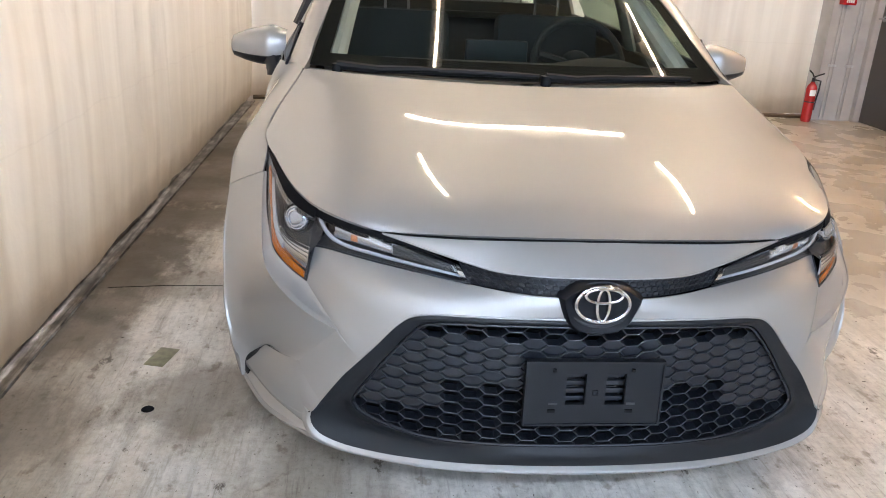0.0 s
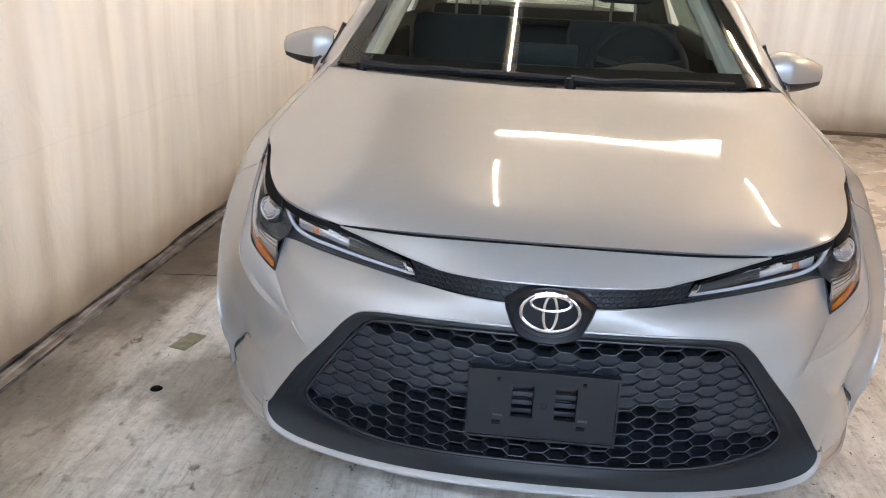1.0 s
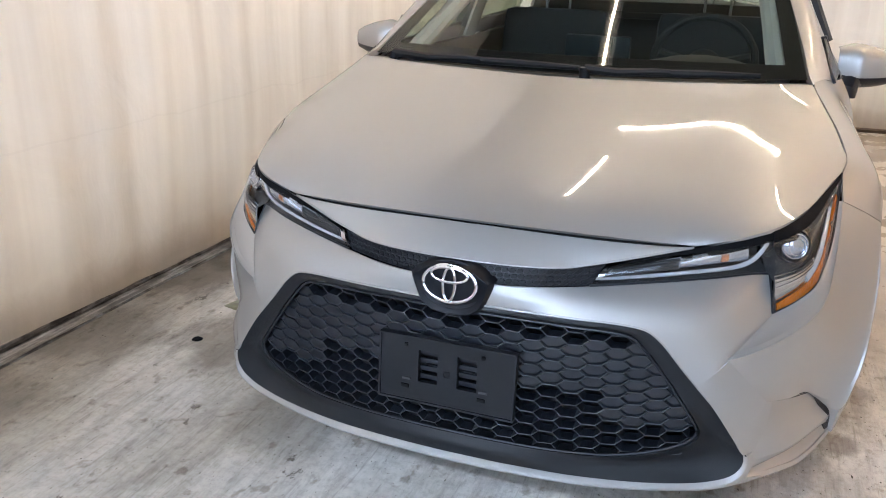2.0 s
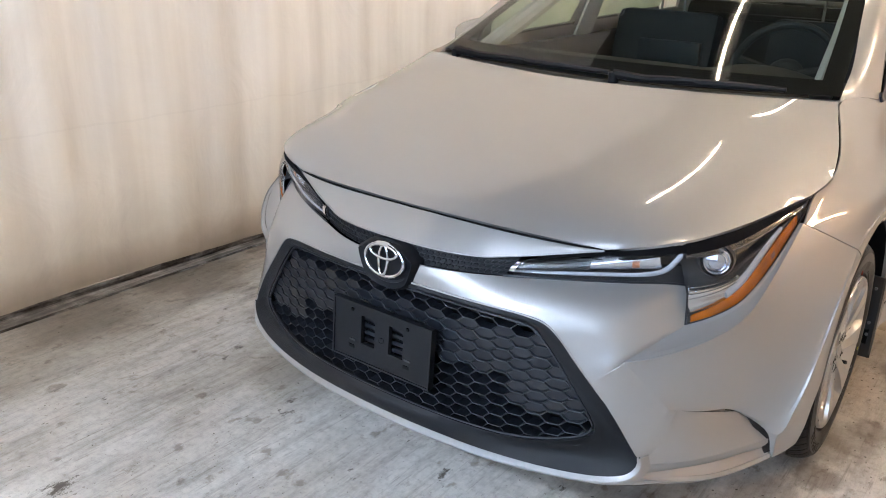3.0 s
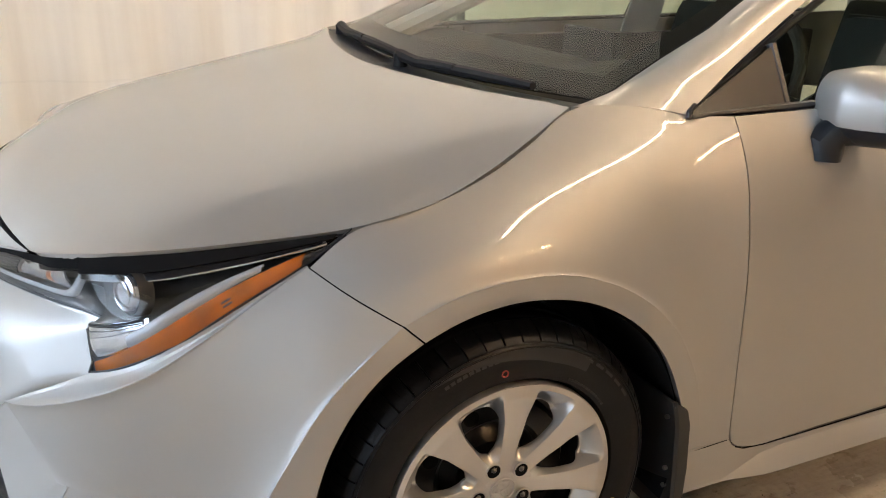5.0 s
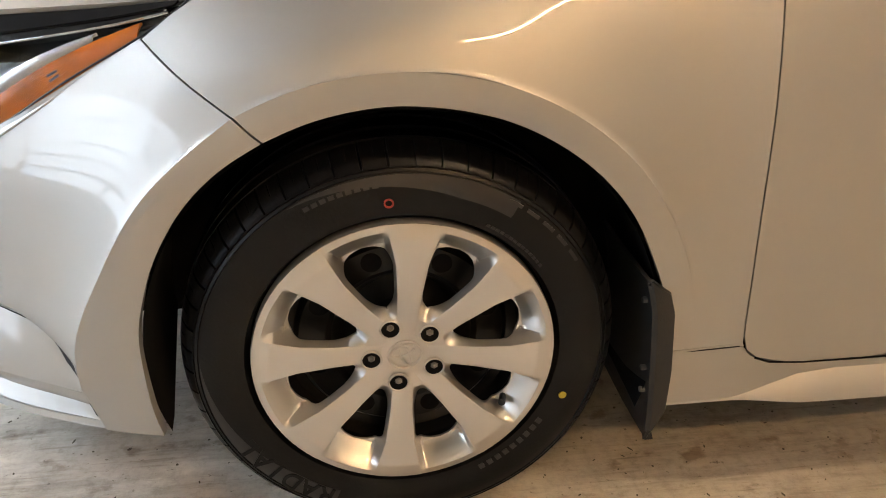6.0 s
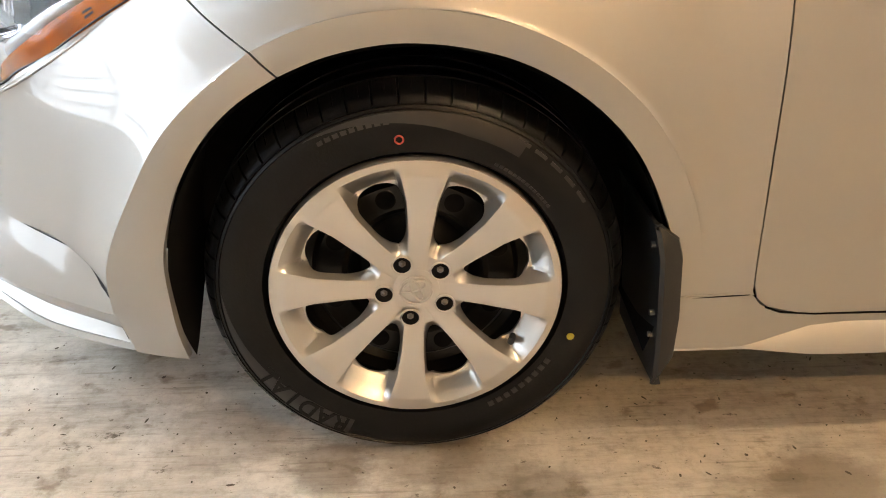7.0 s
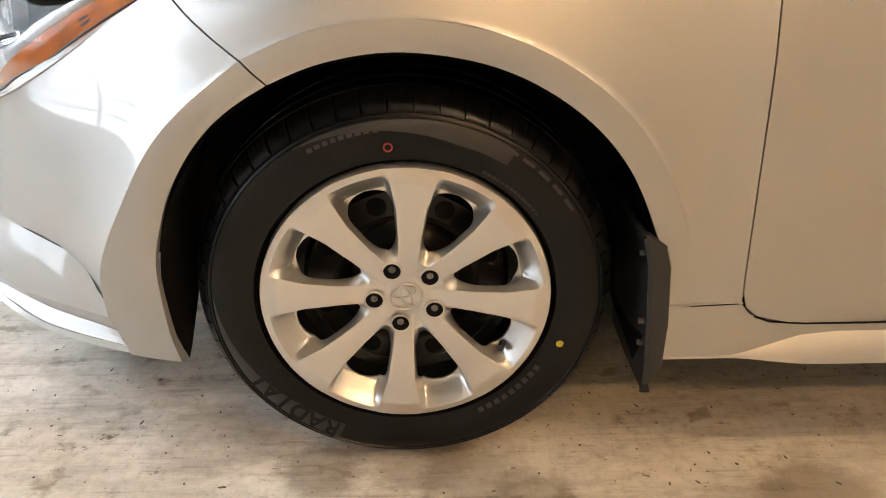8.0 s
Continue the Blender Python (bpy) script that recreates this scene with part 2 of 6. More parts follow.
    ms.inputs[0].default_value = 0.5
    nt.links.new(b.outputs[0], ms.inputs[1])
    nt.links.new(tl.outputs[0], ms.inputs[2])
    nt.links.new(ms.outputs[0], nt.nodes["Material Output"].inputs[0])
    return m


def streaked_steel():
    """Wet, dirty galvanised steel, its stains drawn out along its length."""
    m = mat("galvanised_steel", (0.2, 0.18, 0.16), 0.32, 0.5)
    nt, b = nodes_of(m)
    tc = nt.nodes.new("ShaderNodeTexCoord")
    out = []
    for stretch, scale in (((26, 1.6, 26), 1.6), ((9, 5, 9), 1.3)):
        mp = nt.nodes.new("ShaderNodeMapping")
        mp.inputs["Scale"].default_value = stretch
        nt.links.new(tc.outputs["Object"], mp.inputs["Vector"])
        n = nt.nodes.new("ShaderNodeTexNoise")
        n.inputs["Scale"].default_value, n.inputs["Detail"].default_value, n.inputs["Roughness"].default_value = scale, 8, 0.65
        nt.links.new(mp.outputs[0], n.inputs["Vector"])
        out.append(n.outputs[0])
    av = nt.nodes.new("ShaderNodeMath")
    av.operation = "ADD"
    nt.links.new(out[0], av.inputs[0])
    nt.links.new(out[1], av.inputs[1])
    r = nt.nodes.new("ShaderNodeValToRGB")
    e = r.color_ramp.elements
    half = nt.nodes.new("ShaderNodeMath")
    half.operation = "MULTIPLY"
    half.inputs[1].default_value = 0.5
    nt.links.new(av.outputs[0], half.inputs[0])
    e[0].position, e[0].color = 0.40, (0.028, 0.022, 0.016, 1)
    e[1].position, e[1].color = 0.62, (0.55, 0.52, 0.47, 1)
    for p, c in ((0.48, (0.12, 0.10, 0.08, 1)), (0.55, (0.30, 0.27, 0.23, 1))):
        x = e.new(p)
        x.color = c
    nt.links.new(half.outputs[0], r.inputs[0])
    nt.links.new(r.outputs[0], b.inputs["Base Color"])
    return m


PAINT = mat("silver_paint", (0.335, 0.328, 0.318), 0.50, 0.66, 0.9, bump=0.03, bump_scale=900)
BLACK = mat("black_plastic", (0.0078, 0.0096, 0.0132), 0.34, spec=0.40, vary=0.15, bump=0.15, bump_scale=500)
TRIM = mat("trim_plastic", (0.0075, 0.0085, 0.0105), 0.46, spec=0.24, vary=0.12, bump=0.3, bump_scale=700)
LAMPBODY = mat("lamp_housing", (0.022, 0.0225, 0.024), 0.34, spec=0.4)
FLAP = mat("flap_plastic", (0.010, 0.0102, 0.0106), 0.45, vary=0.2, bump=0.2, bump_scale=400)
GLOSS = mat("gloss_black", (0.01, 0.01, 0.012), 0.12, coat=0.6)
DARK = mat("cavity_black", (0.0045, 0.0045, 0.005), 0.85, spec=0.08)
RUBBER = mat("tyre_rubber", (0.0038, 0.0040, 0.0047), 0.36, spec=0.15, vary=0.25, scale=14, bump=0.15, bump_scale=220, rough_vary=0.08)
COVER = mat("wheel_cover_silver", (0.50, 0.49, 0.475), 0.30, 0.85, 0.4, bump=0.04, bump_scale=700)
STEEL = mat("black_steel", (0.0040, 0.0040, 0.0044), 0.30, spec=0.30, vary=0.2)
DISC = mat("brake_steel", (0.18, 0.17, 0.16), 0.4, 0.9, vary=0.3, scale=20)
CHROME = mat("chrome", (0.62, 0.63, 0.65), 0.09, 1.0)
BADGE = mat("badge_black", (0.006, 0.0066, 0.0085), 0.5, spec=0.15)
SILVER = mat("reflector_silver", (0.66, 0.68, 0.72), 0.20, 0.88)
GUIDE = mat("light_guide_grey", (0.36, 0.38, 0.415), 0.25, 0.2, coat=0.4)
BULB = mat("bulb_amber", (0.36, 0.13, 0.05), 0.3, vary=0.2, scale=60)
FOOT = mat("lamp_foot_chrome", (0.72, 0.74, 0.78), 0.16, 1.0)
AMBER = mat("amber_plastic", (0.38, 0.10, 0.004), 0.2, coat=0.3, vary=0.3, scale=25)
WIPER = mat("wiper_black", (0.006, 0.006, 0.0068), 0.6, spec=0.2)
FABRIC = mat("seat_fabric", (0.0085, 0.0083, 0.008), 0.9, vary=0.15, scale=30)
DASH = mat("dash_plastic", (0.015, 0.0148, 0.014), 0.75, spec=0.2, vary=0.1)
LINER = mat("headliner_grey", (0.28, 0.275, 0.255), 0.9, vary=0.06)
SCREEN = mat("screen_glass", (0.008, 0.0095, 0.0105), 0.5, spec=0.12)
GLASS = glass("windshield_glass", (0.74, 0.83, 0.76))
CLEAR = glass("clear_lens", (0.93, 0.94, 0.95))
WINDOW = glass("window_glass", (0.78, 0.84, 0.76))
FLOOR = concrete_floor()
CURTAIN = curtain_vinyl()
BLOCK = mat("painted_block", (0.37, 0.36, 0.35), 0.6, vary=0.1, scale=5, bump=0.3, bump_scale=90)
DOORPAINT = mat("dark_door_paint", (0.06, 0.056, 0.055), 0.45, vary=0.1, scale=3)
CEIL = mat("ceiling_paint", (0.055, 0.05, 0.043), 0.8, vary=0.08, scale=2)
WALLP = mat("wall_paint", (0.72, 0.60, 0.44), 0.7, vary=0.08, scale=2, bump=0.2)
RED = mat("extinguisher_red", (0.36, 0.012, 0.012), 0.25, coat=0.5, vary=0.1)
WHITE = mat("white_label", (0.75, 0.74, 0.70), 0.5)
GALV = streaked_steel()
HEM = mat("stained_hem", (0.09, 0.06, 0.032), 0.6, vary=0.4, scale=6)
TAPE = mat("yellowed_tape", (0.17, 0.16, 0.09), 0.3, vary=0.3, scale=40)
YELLOW = mat("yellow_paint", (0.38, 0.32, 0.03), 0.5)
REDINK = mat("red_ink", (0.28, 0.03, 0.02), 0.5)
GREYINK = mat("sidewall_moulding", (0.011, 0.011, 0.0115), 0.36)
# paler than the tyre rubber, to carry the band's reflected light
SATIN = mat("satin_rubber", (0.0105, 0.011, 0.0125), 0.30, spec=0.45, vary=0.25, scale=20)
TUBE = glow("fluorescent_tube", (1.0, 0.79, 0.50), 215)
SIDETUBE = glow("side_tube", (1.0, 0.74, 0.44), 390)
# fill behind the curtains, where no lamp is known
CURTAINFILL = glow("curtain_fill_tube", (1.0, 0.95, 0.87), 585)
# front fill without a known source, standing in for soft daylight
FRONTFILL = glow("front_fill_tube", (0.72, 0.87, 1.0), 1550)
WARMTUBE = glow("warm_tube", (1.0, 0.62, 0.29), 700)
PANE = glow("daylit_pane", (0.66, 0.83, 1.0), 8.2)
ALU = mat("door_frame_aluminium", (0.45, 0.46, 0.47), 0.4, 0.6)

# ---- building helpers ----


def finish(name, bm, material, parent=None, label="", angle=32, smooth=True):
    me = bpy.data.meshes.new(name)
    bm.to_mesh(me)
    bm.free()
    me.materials.append(material)
    if smooth:
        for p in me.polygons:
            p.use_smooth = True
        me.set_sharp_from_angle(angle=radians(angle))
    ob = new(name, me)
    if parent:
        ob.parent = parent
    if label:
        ob["label"] = label
    return ob


def part(name, bm, material, parent, label="", angle=32):
    return finish(name, bm, material, parent, label, angle)


def box(bm, lo, hi, bevel=0.0, m=None):
    r = bmesh.ops.create_cube(bm, size=1.0)
    vs = r["verts"]
    s = [h - l for l, h in zip(lo, hi)]
    c = [(h + l) / 2 for l, h in zip(lo, hi)]
    for v in vs:
        v.co = Vector((v.co.x * s[0] + c[0], v.co.y * s[1] + c[1], v.co.z * s[2] + c[2]))
    es = {e for v in vs for e in v.link_edges}
    if bevel:
        r = bmesh.ops.bevel(bm, geom=list(es), offset=bevel, segments=2, affect="EDGES", profile=0.6)
        vs = list({v for f in r["faces"] for v in f.verts} | {v for v in vs if v.is_valid})
    if m is not None:
        bmesh.ops.transform(bm, matrix=m, verts=vs)
    return bm


def rod(bm, a, b, r, n=12, r2=None):
    a, b = Vector(a), Vector(b)
    d = b - a
    q = d.to_track_quat("Z", "Y").to_matrix().to_4x4()
    bmesh.ops.create_cone(bm, cap_ends=True, segments=n, radius1=r, radius2=r if r2 is None else r2, depth=d.length,
                          matrix=Matrix.Translation((a + b) / 2) @ q)
    return bm


def tube_path(bm, pts, r, n=8):
    P = np.asarray(pts, float)
    rings = []
    for i, p in enumerate(P):
        d = Vector(P[min(i + 1, len(P) - 1)] - P[max(i - 1, 0)])
        q = d.to_track_quat("Z", "Y")
        rr = r[i] if isinstance(r, (list, tuple)) else r
        rings.append([bm.verts.new(Vector(p) + q @ Vector((rr * math.cos(a * math.tau / n), rr * math.sin(a * math.tau / n), 0))) for a in range(n)])
    for A, B in zip(rings, rings[1:]):
        for k in range(n):
            bm.faces.new((A[k], A[(k + 1) % n], B[(k + 1) % n], B[k]))
    bm.faces.new(rings[0][::-1])
    bm.faces.new(rings[-1])
    return bm


def spline(points, n):
    """A smooth curve through points, n samples evenly by length."""
    P = np.asarray(points, float)
    if len(P) == 2:
        return P[0] + (P[1] - P[0]) * np.linspace(0, 1, n)[:, None]
    d = np.maximum(np.linalg.norm(np.diff(P, axis=0), axis=1), 1e-6)
    t = np.concatenate([[0], np.cumsum(np.sqrt(d))])
    h = np.diff(t)[:, None]
    s = np.diff(P, axis=0) / h
    T = np.zeros_like(P)
    T[1:-1] = (s[:-1] * h[1:] + s[1:] * h[:-1]) / (h[:-1] + h[1:])
    T[0], T[-1] = 1.5 * s[0] - 0.5 * T[1], 1.5 * s[-1] - 0.5 * T[-2]
    out = []
    for i in range(len(P) - 1):
        u = np.linspace(0, 1, 24, endpoint=i == len(P) - 2)[:, None]
        a, b2 = P[i], P[i + 1]
        out.append((2 * u**3 - 3 * u**2 + 1) * a + (u**3 - 2 * u**2 + u) * h[i] * T[i] + (-2 * u**3 + 3 * u**2) * b2 + (u**3 - u**2) * h[i] * T[i + 1])
    Q = np.concatenate(out)
    L = np.concatenate([[0], np.cumsum(np.linalg.norm(np.diff(Q, axis=0), axis=1))])
    w = np.linspace(0, L[-1], n)
    return np.stack([np.interp(w, L, Q[:, k]) for k in range(3)], axis=1)


def loft(curves, nu, nv):
    """A grid of nv x nu points, smooth through the curves in turn."""
    C = [spline(c, nu) for c in curves]
    if len(C) == 2:
        return np.stack([C[0] + (C[1] - C[0]) * v for v in np.linspace(0, 1, nv)])
    G = np.zeros((nv, nu, 3))
    A = np.stack(C)
    # one shared spacing for all columns keeps the rows from wavering
    d = np.maximum(np.linalg.norm(np.diff(A, axis=0), axis=2).mean(axis=1), 1e-6)
    t = np.concatenate([[0], np.cumsum(d)])
    h = np.diff(t)[:, None, None]
    s = np.diff(A, axis=0) / h
    T = np.zeros_like(A)
    T[1:-1] = (s[:-1] * h[1:] + s[1:] * h[:-1]) / (h[:-1] + h[1:])
    T[0], T[-1] = 1.5 * s[0] - 0.5 * T[1], 1.5 * s[-1] - 0.5 * T[-2]
    for k, w in enumerate(np.linspace(0, t[-1], nv)):
        i = min(int(np.searchsorted(t, w, side="right")) - 1, len(C) - 2)
        hh = t[i + 1] - t[i]
        u = (w - t[i]) / hh
        G[k] = (2 * u**3 - 3 * u**2 + 1) * A[i] + (u**3 - 2 * u**2 + u) * hh * T[i] + (-2 * u**3 + 3 * u**2) * A[i + 1] + (u**3 - u**2) * hh * T[i + 1]
    return G


def relax(G, n):
    """Evens out wavering along the first axis; the border stays."""
    G = G.copy()
    for _ in range(n):
        H = G.copy()
        H[1:-1, 1:-1] = G[1:-1, 1:-1] * 0.5 + (G[:-2, 1:-1] + G[2:, 1:-1]) * 0.25
        G = H
    return G


def normals(G):
    du, dv = np.gradient(G, axis=1), np.gradient(G, axis=0)
    n = np.cross(du, dv)
    return n / np.maximum(np.linalg.norm(n, axis=2, keepdims=True), 1e-9)


def mirror(G):
    return G * np.array([-1, 1, 1])


def add_grid(bm, G, flip=False):
    nv, nu = G.shape[:2]
    V = [[bm.verts.new(G[i, j]) for j in range(nu)] for i in range(nv)]
    for i in range(nv - 1):
        for j in range(nu - 1):
            q = [V[i][j], V[i][j + 1], V[i + 1][j + 1], V[i + 1][j]]
            co = {tuple(round(c, 6) for c in v.co) for v in q}
            if len(co) < 3:
                continue
            bm.faces.new(q[::-1] if flip else q)
    return V


def outward(G, centre):
    """+1 if the grid's own normals point away from centre."""
    n = normals(G)
    return 1.0 if float(((G - np.asarray(centre)) * n).sum()) > 0 else -1.0


def sheet(bm, G, centre, thick=0.012):
    """A panel with thickness: the outer face, an inner one and the rim between."""
    s = outward(G, centre)
    n = normals(G) * s
    B = G - n * thick
    V = add_grid(bm, G, s < 0)
    W = add_grid(bm, B, s > 0)
    nv, nu = G.shape[:2]
    ring = [(0, j) for j in range(nu)] + [(i, nu - 1) for i in range(1, nv)] + [(nv - 1, j) for j in range(nu - 2, -1, -1)] + [(i, 0) for i in range(nv - 2, 0, -1)]
    for a, b2 in zip(ring, ring[1:] + ring[:1]):
        q = [V[a[0]][a[1]], V[b2[0]][b2[1]], W[b2[0]][b2[1]], W[a[0]][a[1]]]
        if len({tuple(round(c, 6) for c in v.co) for v in q}) < 3:
            continue
        try:
            bm.faces.new(q)
        except ValueError:
            pass
    return bm


def tidy(bm, dist=0.0004):
    bmesh.ops.remove_doubles(bm, verts=bm.verts[:], dist=dist)
    bmesh.ops.dissolve_degenerate(bm, dist=1e-6, edges=bm.edges[:])
    bmesh.ops.recalc_face_normals(bm, faces=bm.faces[:])
    return bm


def trim(G, u0=0.0, u1=0.0, v0=0.0, v1=0.0):
    """Draw the borders of a grid in by so many metres, which leaves the joint between two panels."""
    G = G.copy()

    def pull(edge, inner, d):
        w = inner - edge
        L = np.linalg.norm(w, axis=1, keepdims=True)
        return edge + w / np.maximum(L, 1e-9) * np.minimum(d, L * 0.6)

    if u0:
        G[:, 0] = pull(G[:, 0], G[:, 1], u0)
    if u1:
        G[:, -1] = pull(G[:, -1], G[:, -2], u1)
    if v0:
        G[0] = pull(G[0], G[1], v0)
    if v1:
        G[-1] = pull(G[-1], G[-2], v1)
    return G


def lathe(bm, profile, n, axis_at=(0, 0), start=0.0):
    """Turns (r, x) pairs round the x axis through y, z."""
    R = []
    for r, x in profile:
        R.append([bm.verts.new((x, axis_at[0] + r * math.cos(start + k * math.tau / n), axis_at[1] + r * math.sin(start + k * math.tau / n))) for k in range(n)])
    for A, B in zip(R, R[1:]):
        for k in range(n):
            bm.faces.new((A[k], A[(k + 1) % n], B[(k + 1) % n], B[k]))
    return R

# ---- the room ----
X0, X1, Y0, Y1, H = -5.2, 5.4, -6.6, 8.0, 4.6


def slab(name, lo, hi, material, label, category):
    return tagged(finish(name, box(bmesh.new(), lo, hi), material, smooth=False), label, category, kind="structure")


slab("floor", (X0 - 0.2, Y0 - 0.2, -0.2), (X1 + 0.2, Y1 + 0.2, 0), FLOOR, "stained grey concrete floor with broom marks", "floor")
slab("ceiling", (X0 - 0.2, Y0 - 0.2, H), (X1 + 0.2, Y1 + 0.2, H + 0.15), CEIL, "plain pale ceiling over the car bay", "ceiling")
slab("wall_west", (X0 - 0.2, Y0, 0), (X0, Y1, H), WALLP, "painted block wall of the next bay", "wall")
slab("wall_north", (X0 - 0.2, Y1, 0), (X1 + 0.2, Y1 + 0.2, H), BLOCK, "grey painted block wall", "wall")
slab("wall_east", (X1, Y0, 0), (X1 + 0.2, Y1, H), WALLP, "tan painted block wall", "wall")

# front wall with the wide opening of the overhead door
# DX0 is pushed out to -x to throw more light on the nose
DX0, DX1, DZ, GZ = -1.4, 4.8, 3.9, 0.95
for lo, hi in (((X0 - 0.2, Y0 - 0.2, 0), (DX0, Y0, H)), ((DX1, Y0 - 0.2, 0), (X1 + 0.2, Y0, H)), ((DX0, Y0 - 0.2, DZ), (DX1, Y0, H))):
    slab("wall_south", lo, hi, WALLP, "tan painted wall round the overhead door", "wall")


def overhead_door():
    door = tagged(new("door_1"), "glazed overhead door with daylight behind it", "door", kind="structure")
    rows, cols = 7, 5
    part("panel", box(bmesh.new(), (DX0, Y0 - 0.08, 0), (DX1, Y0 - 0.04, GZ), 0.004), ALU, door, "solid lower panel")
    ph, pw = (DZ - GZ) / rows, (DX1 - DX0) / cols
    for i in range(rows + 1):
        z = min(GZ + i * ph, DZ - 0.03)
        part("rail", box(bmesh.new(), (DX0, Y0 - 0.08, z - 0.03), (DX1, Y0 - 0.03, z + 0.03), 0.004), ALU, door)
    for j in range(cols + 1):
        x = min(max(DX0 + j * pw, DX0 + 0.04), DX1 - 0.04)
        part("stile", box(bmesh.new(), (x - 0.04, Y0 - 0.085, 0), (x + 0.04, Y0 - 0.025, DZ), 0.004), ALU, door)
    for i in range(rows):
        for j in range(cols):
            part("pane", box(bmesh.new(), (DX0 + j * pw + 0.04, Y0 - 0.07, GZ + i * ph + 0.03), (DX0 + (j + 1) * pw - 0.04, Y0 - 0.06, GZ + (i + 1) * ph - 0.03)), PANE, door)
    return door


overhead_door()


def curtain(name, a, b, z0, z1, label, seed, depth=0.022, pitch=0.26):
    """A hanging sheet from a to b with uneven folds."""
    rnd = random.Random(seed)
    a, b = Vector((*a, 0)), Vector((*b, 0))
    d = b - a
    L = d.length
    d.normalize()
    side = Vector((-d.y, d.x, 0))
    waves = [(rnd.uniform(0.6, 1.5) * math.tau / pitch / 1.3, rnd.uniform(0, 6), rnd.uniform(0.3, 1.0)) for _ in range(5)]
    nx, nz = int(L / 0.02), 26
    bm = bmesh.new()
    rows = []
    for j in range(nz + 1):
        f = j / nz
        z = z0 + (z1 - z0) * f**1.5
        row = []
        for i in range(nx + 1):
            s = i * L / nx
            w = sum(k3 * math.sin(k1 * s + k2 + 0.25 * math.sin(z * 1.7 + k2)) for k1, k2, k3 in waves) / 2.6
            w = math.copysign(abs(w) ** 0.8, w)
            w *= depth * (0.45 + 0.55 * min(1, z / 0.6))
            w *= 0.55 + 0.9 * abs(noise.noise(Vector((s * 0.9, z * 0.5, seed + 4.0))))
            w += 0.014 * noise.noise(Vector((s * 2.2, z * 2.0, seed))) + 0.006 * noise.noise(Vector((s * 7.0, z * 5.0, seed)))
            if z < 0.35:
                w += 0.05 * (0.35 - z) / 0.35 * 0.5
            row.append(bm.verts.new(a + d * s + side * w + Vector((0, 0, z + (0.006 * math.sin(s * 3 + seed) if j == 0 else 0)))))
        rows.append(row)
    for A, B in zip(rows, rows[1:]):
        for k in range(nx):
            bm.faces.new((A[k], A[k + 1], B[k + 1], B[k]))
    r = bmesh.ops.solidify(bm, geom=bm.faces[:], thickness=0.004)
    return tagged(finish(name, bm, CURTAIN, angle=60), label, "curtain")


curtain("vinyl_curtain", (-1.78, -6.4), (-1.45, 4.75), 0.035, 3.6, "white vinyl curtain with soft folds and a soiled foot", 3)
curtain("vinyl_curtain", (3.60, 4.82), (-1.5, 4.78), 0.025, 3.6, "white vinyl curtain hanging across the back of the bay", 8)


def floor_channel():
    ob = tagged(new("floor_channel"), "wet galvanised steel channel along the foot of the curtain", "channel", kind="structure")
    rnd = random.Random(5)
    for k in range(6):
        y0, y1 = -6.2 + k * 1.8, -6.2 + k * 1.8 + 1.8
        x0, x1 = -1.585 + 0.031 * y0, -1.585 + 0.031 * y1
        bm = bmesh.new()
        G = np.zeros((30, 7, 3))
        prof = ((-0.05, 0.03), (-0.046, 0.004), (-0.03, 0.003), (0.0, 0.0045), (0.03, 0.006), (0.048, 0.009), (0.052, 0.001))
        for i in range(30):
            f = i / 29
            narrow = 1.0 - 0.3 * min(1.0, max(0.0, (y0 + (y1 - y0) * f + 1.6) / 1.6))
            for j, (dx, z) in enumerate(prof):
                G[i, j] = (x0 + (x1 - x0) * f + (dx + 0.05) * narrow - 0.05 + rnd.uniform(-0.0006, 0.0006), y0 + (y1 - y0) * f, z + (rnd.uniform(0, 0.0012) if 0 < j < 6 else 0))
        add_grid(bm, G)
        bmesh.ops.recalc_face_normals(bm, faces=bm.faces[:])
        part("channel_length", bm, GALV, ob, angle=50)
    return ob


floor_channel()


def sleeve():
    bm = bmesh.new()
    G = np.zeros((2, 60, 3))
    for j in range(60):
        x = -1.45 + 5.0 * j / 59
        for i in range(2):
            G[i, j] = (x, 4.72 + 0.02 * math.sin(x * 5) - 0.02 * i, 0.004 + 0.024 * i)
    sheet(bm, G, (0, 9, 0), 0.02)
    return tagged(finish("curtain_weight", tidy(bm), HEM, angle=60), "brown stained weight bag along the curtain's foot", "weight bag")


sleeve()

# block pier, door and fittings in the corner
slab("wall_pier", (3.62, 4.66, 0), (4.02, 5.05, H), BLOCK, "grey painted concrete block pier", "wall")
slab("wall_return", (4.02, 2.2, 0), (4.2, 3.55, H), BLOCK, "grey painted block wall beside the door", "wall")
slab("wall_lintel", (4.02, 3.55, 2.1), (4.2, 5.05, H), BLOCK, "grey painted block lintel over the door", "wall")


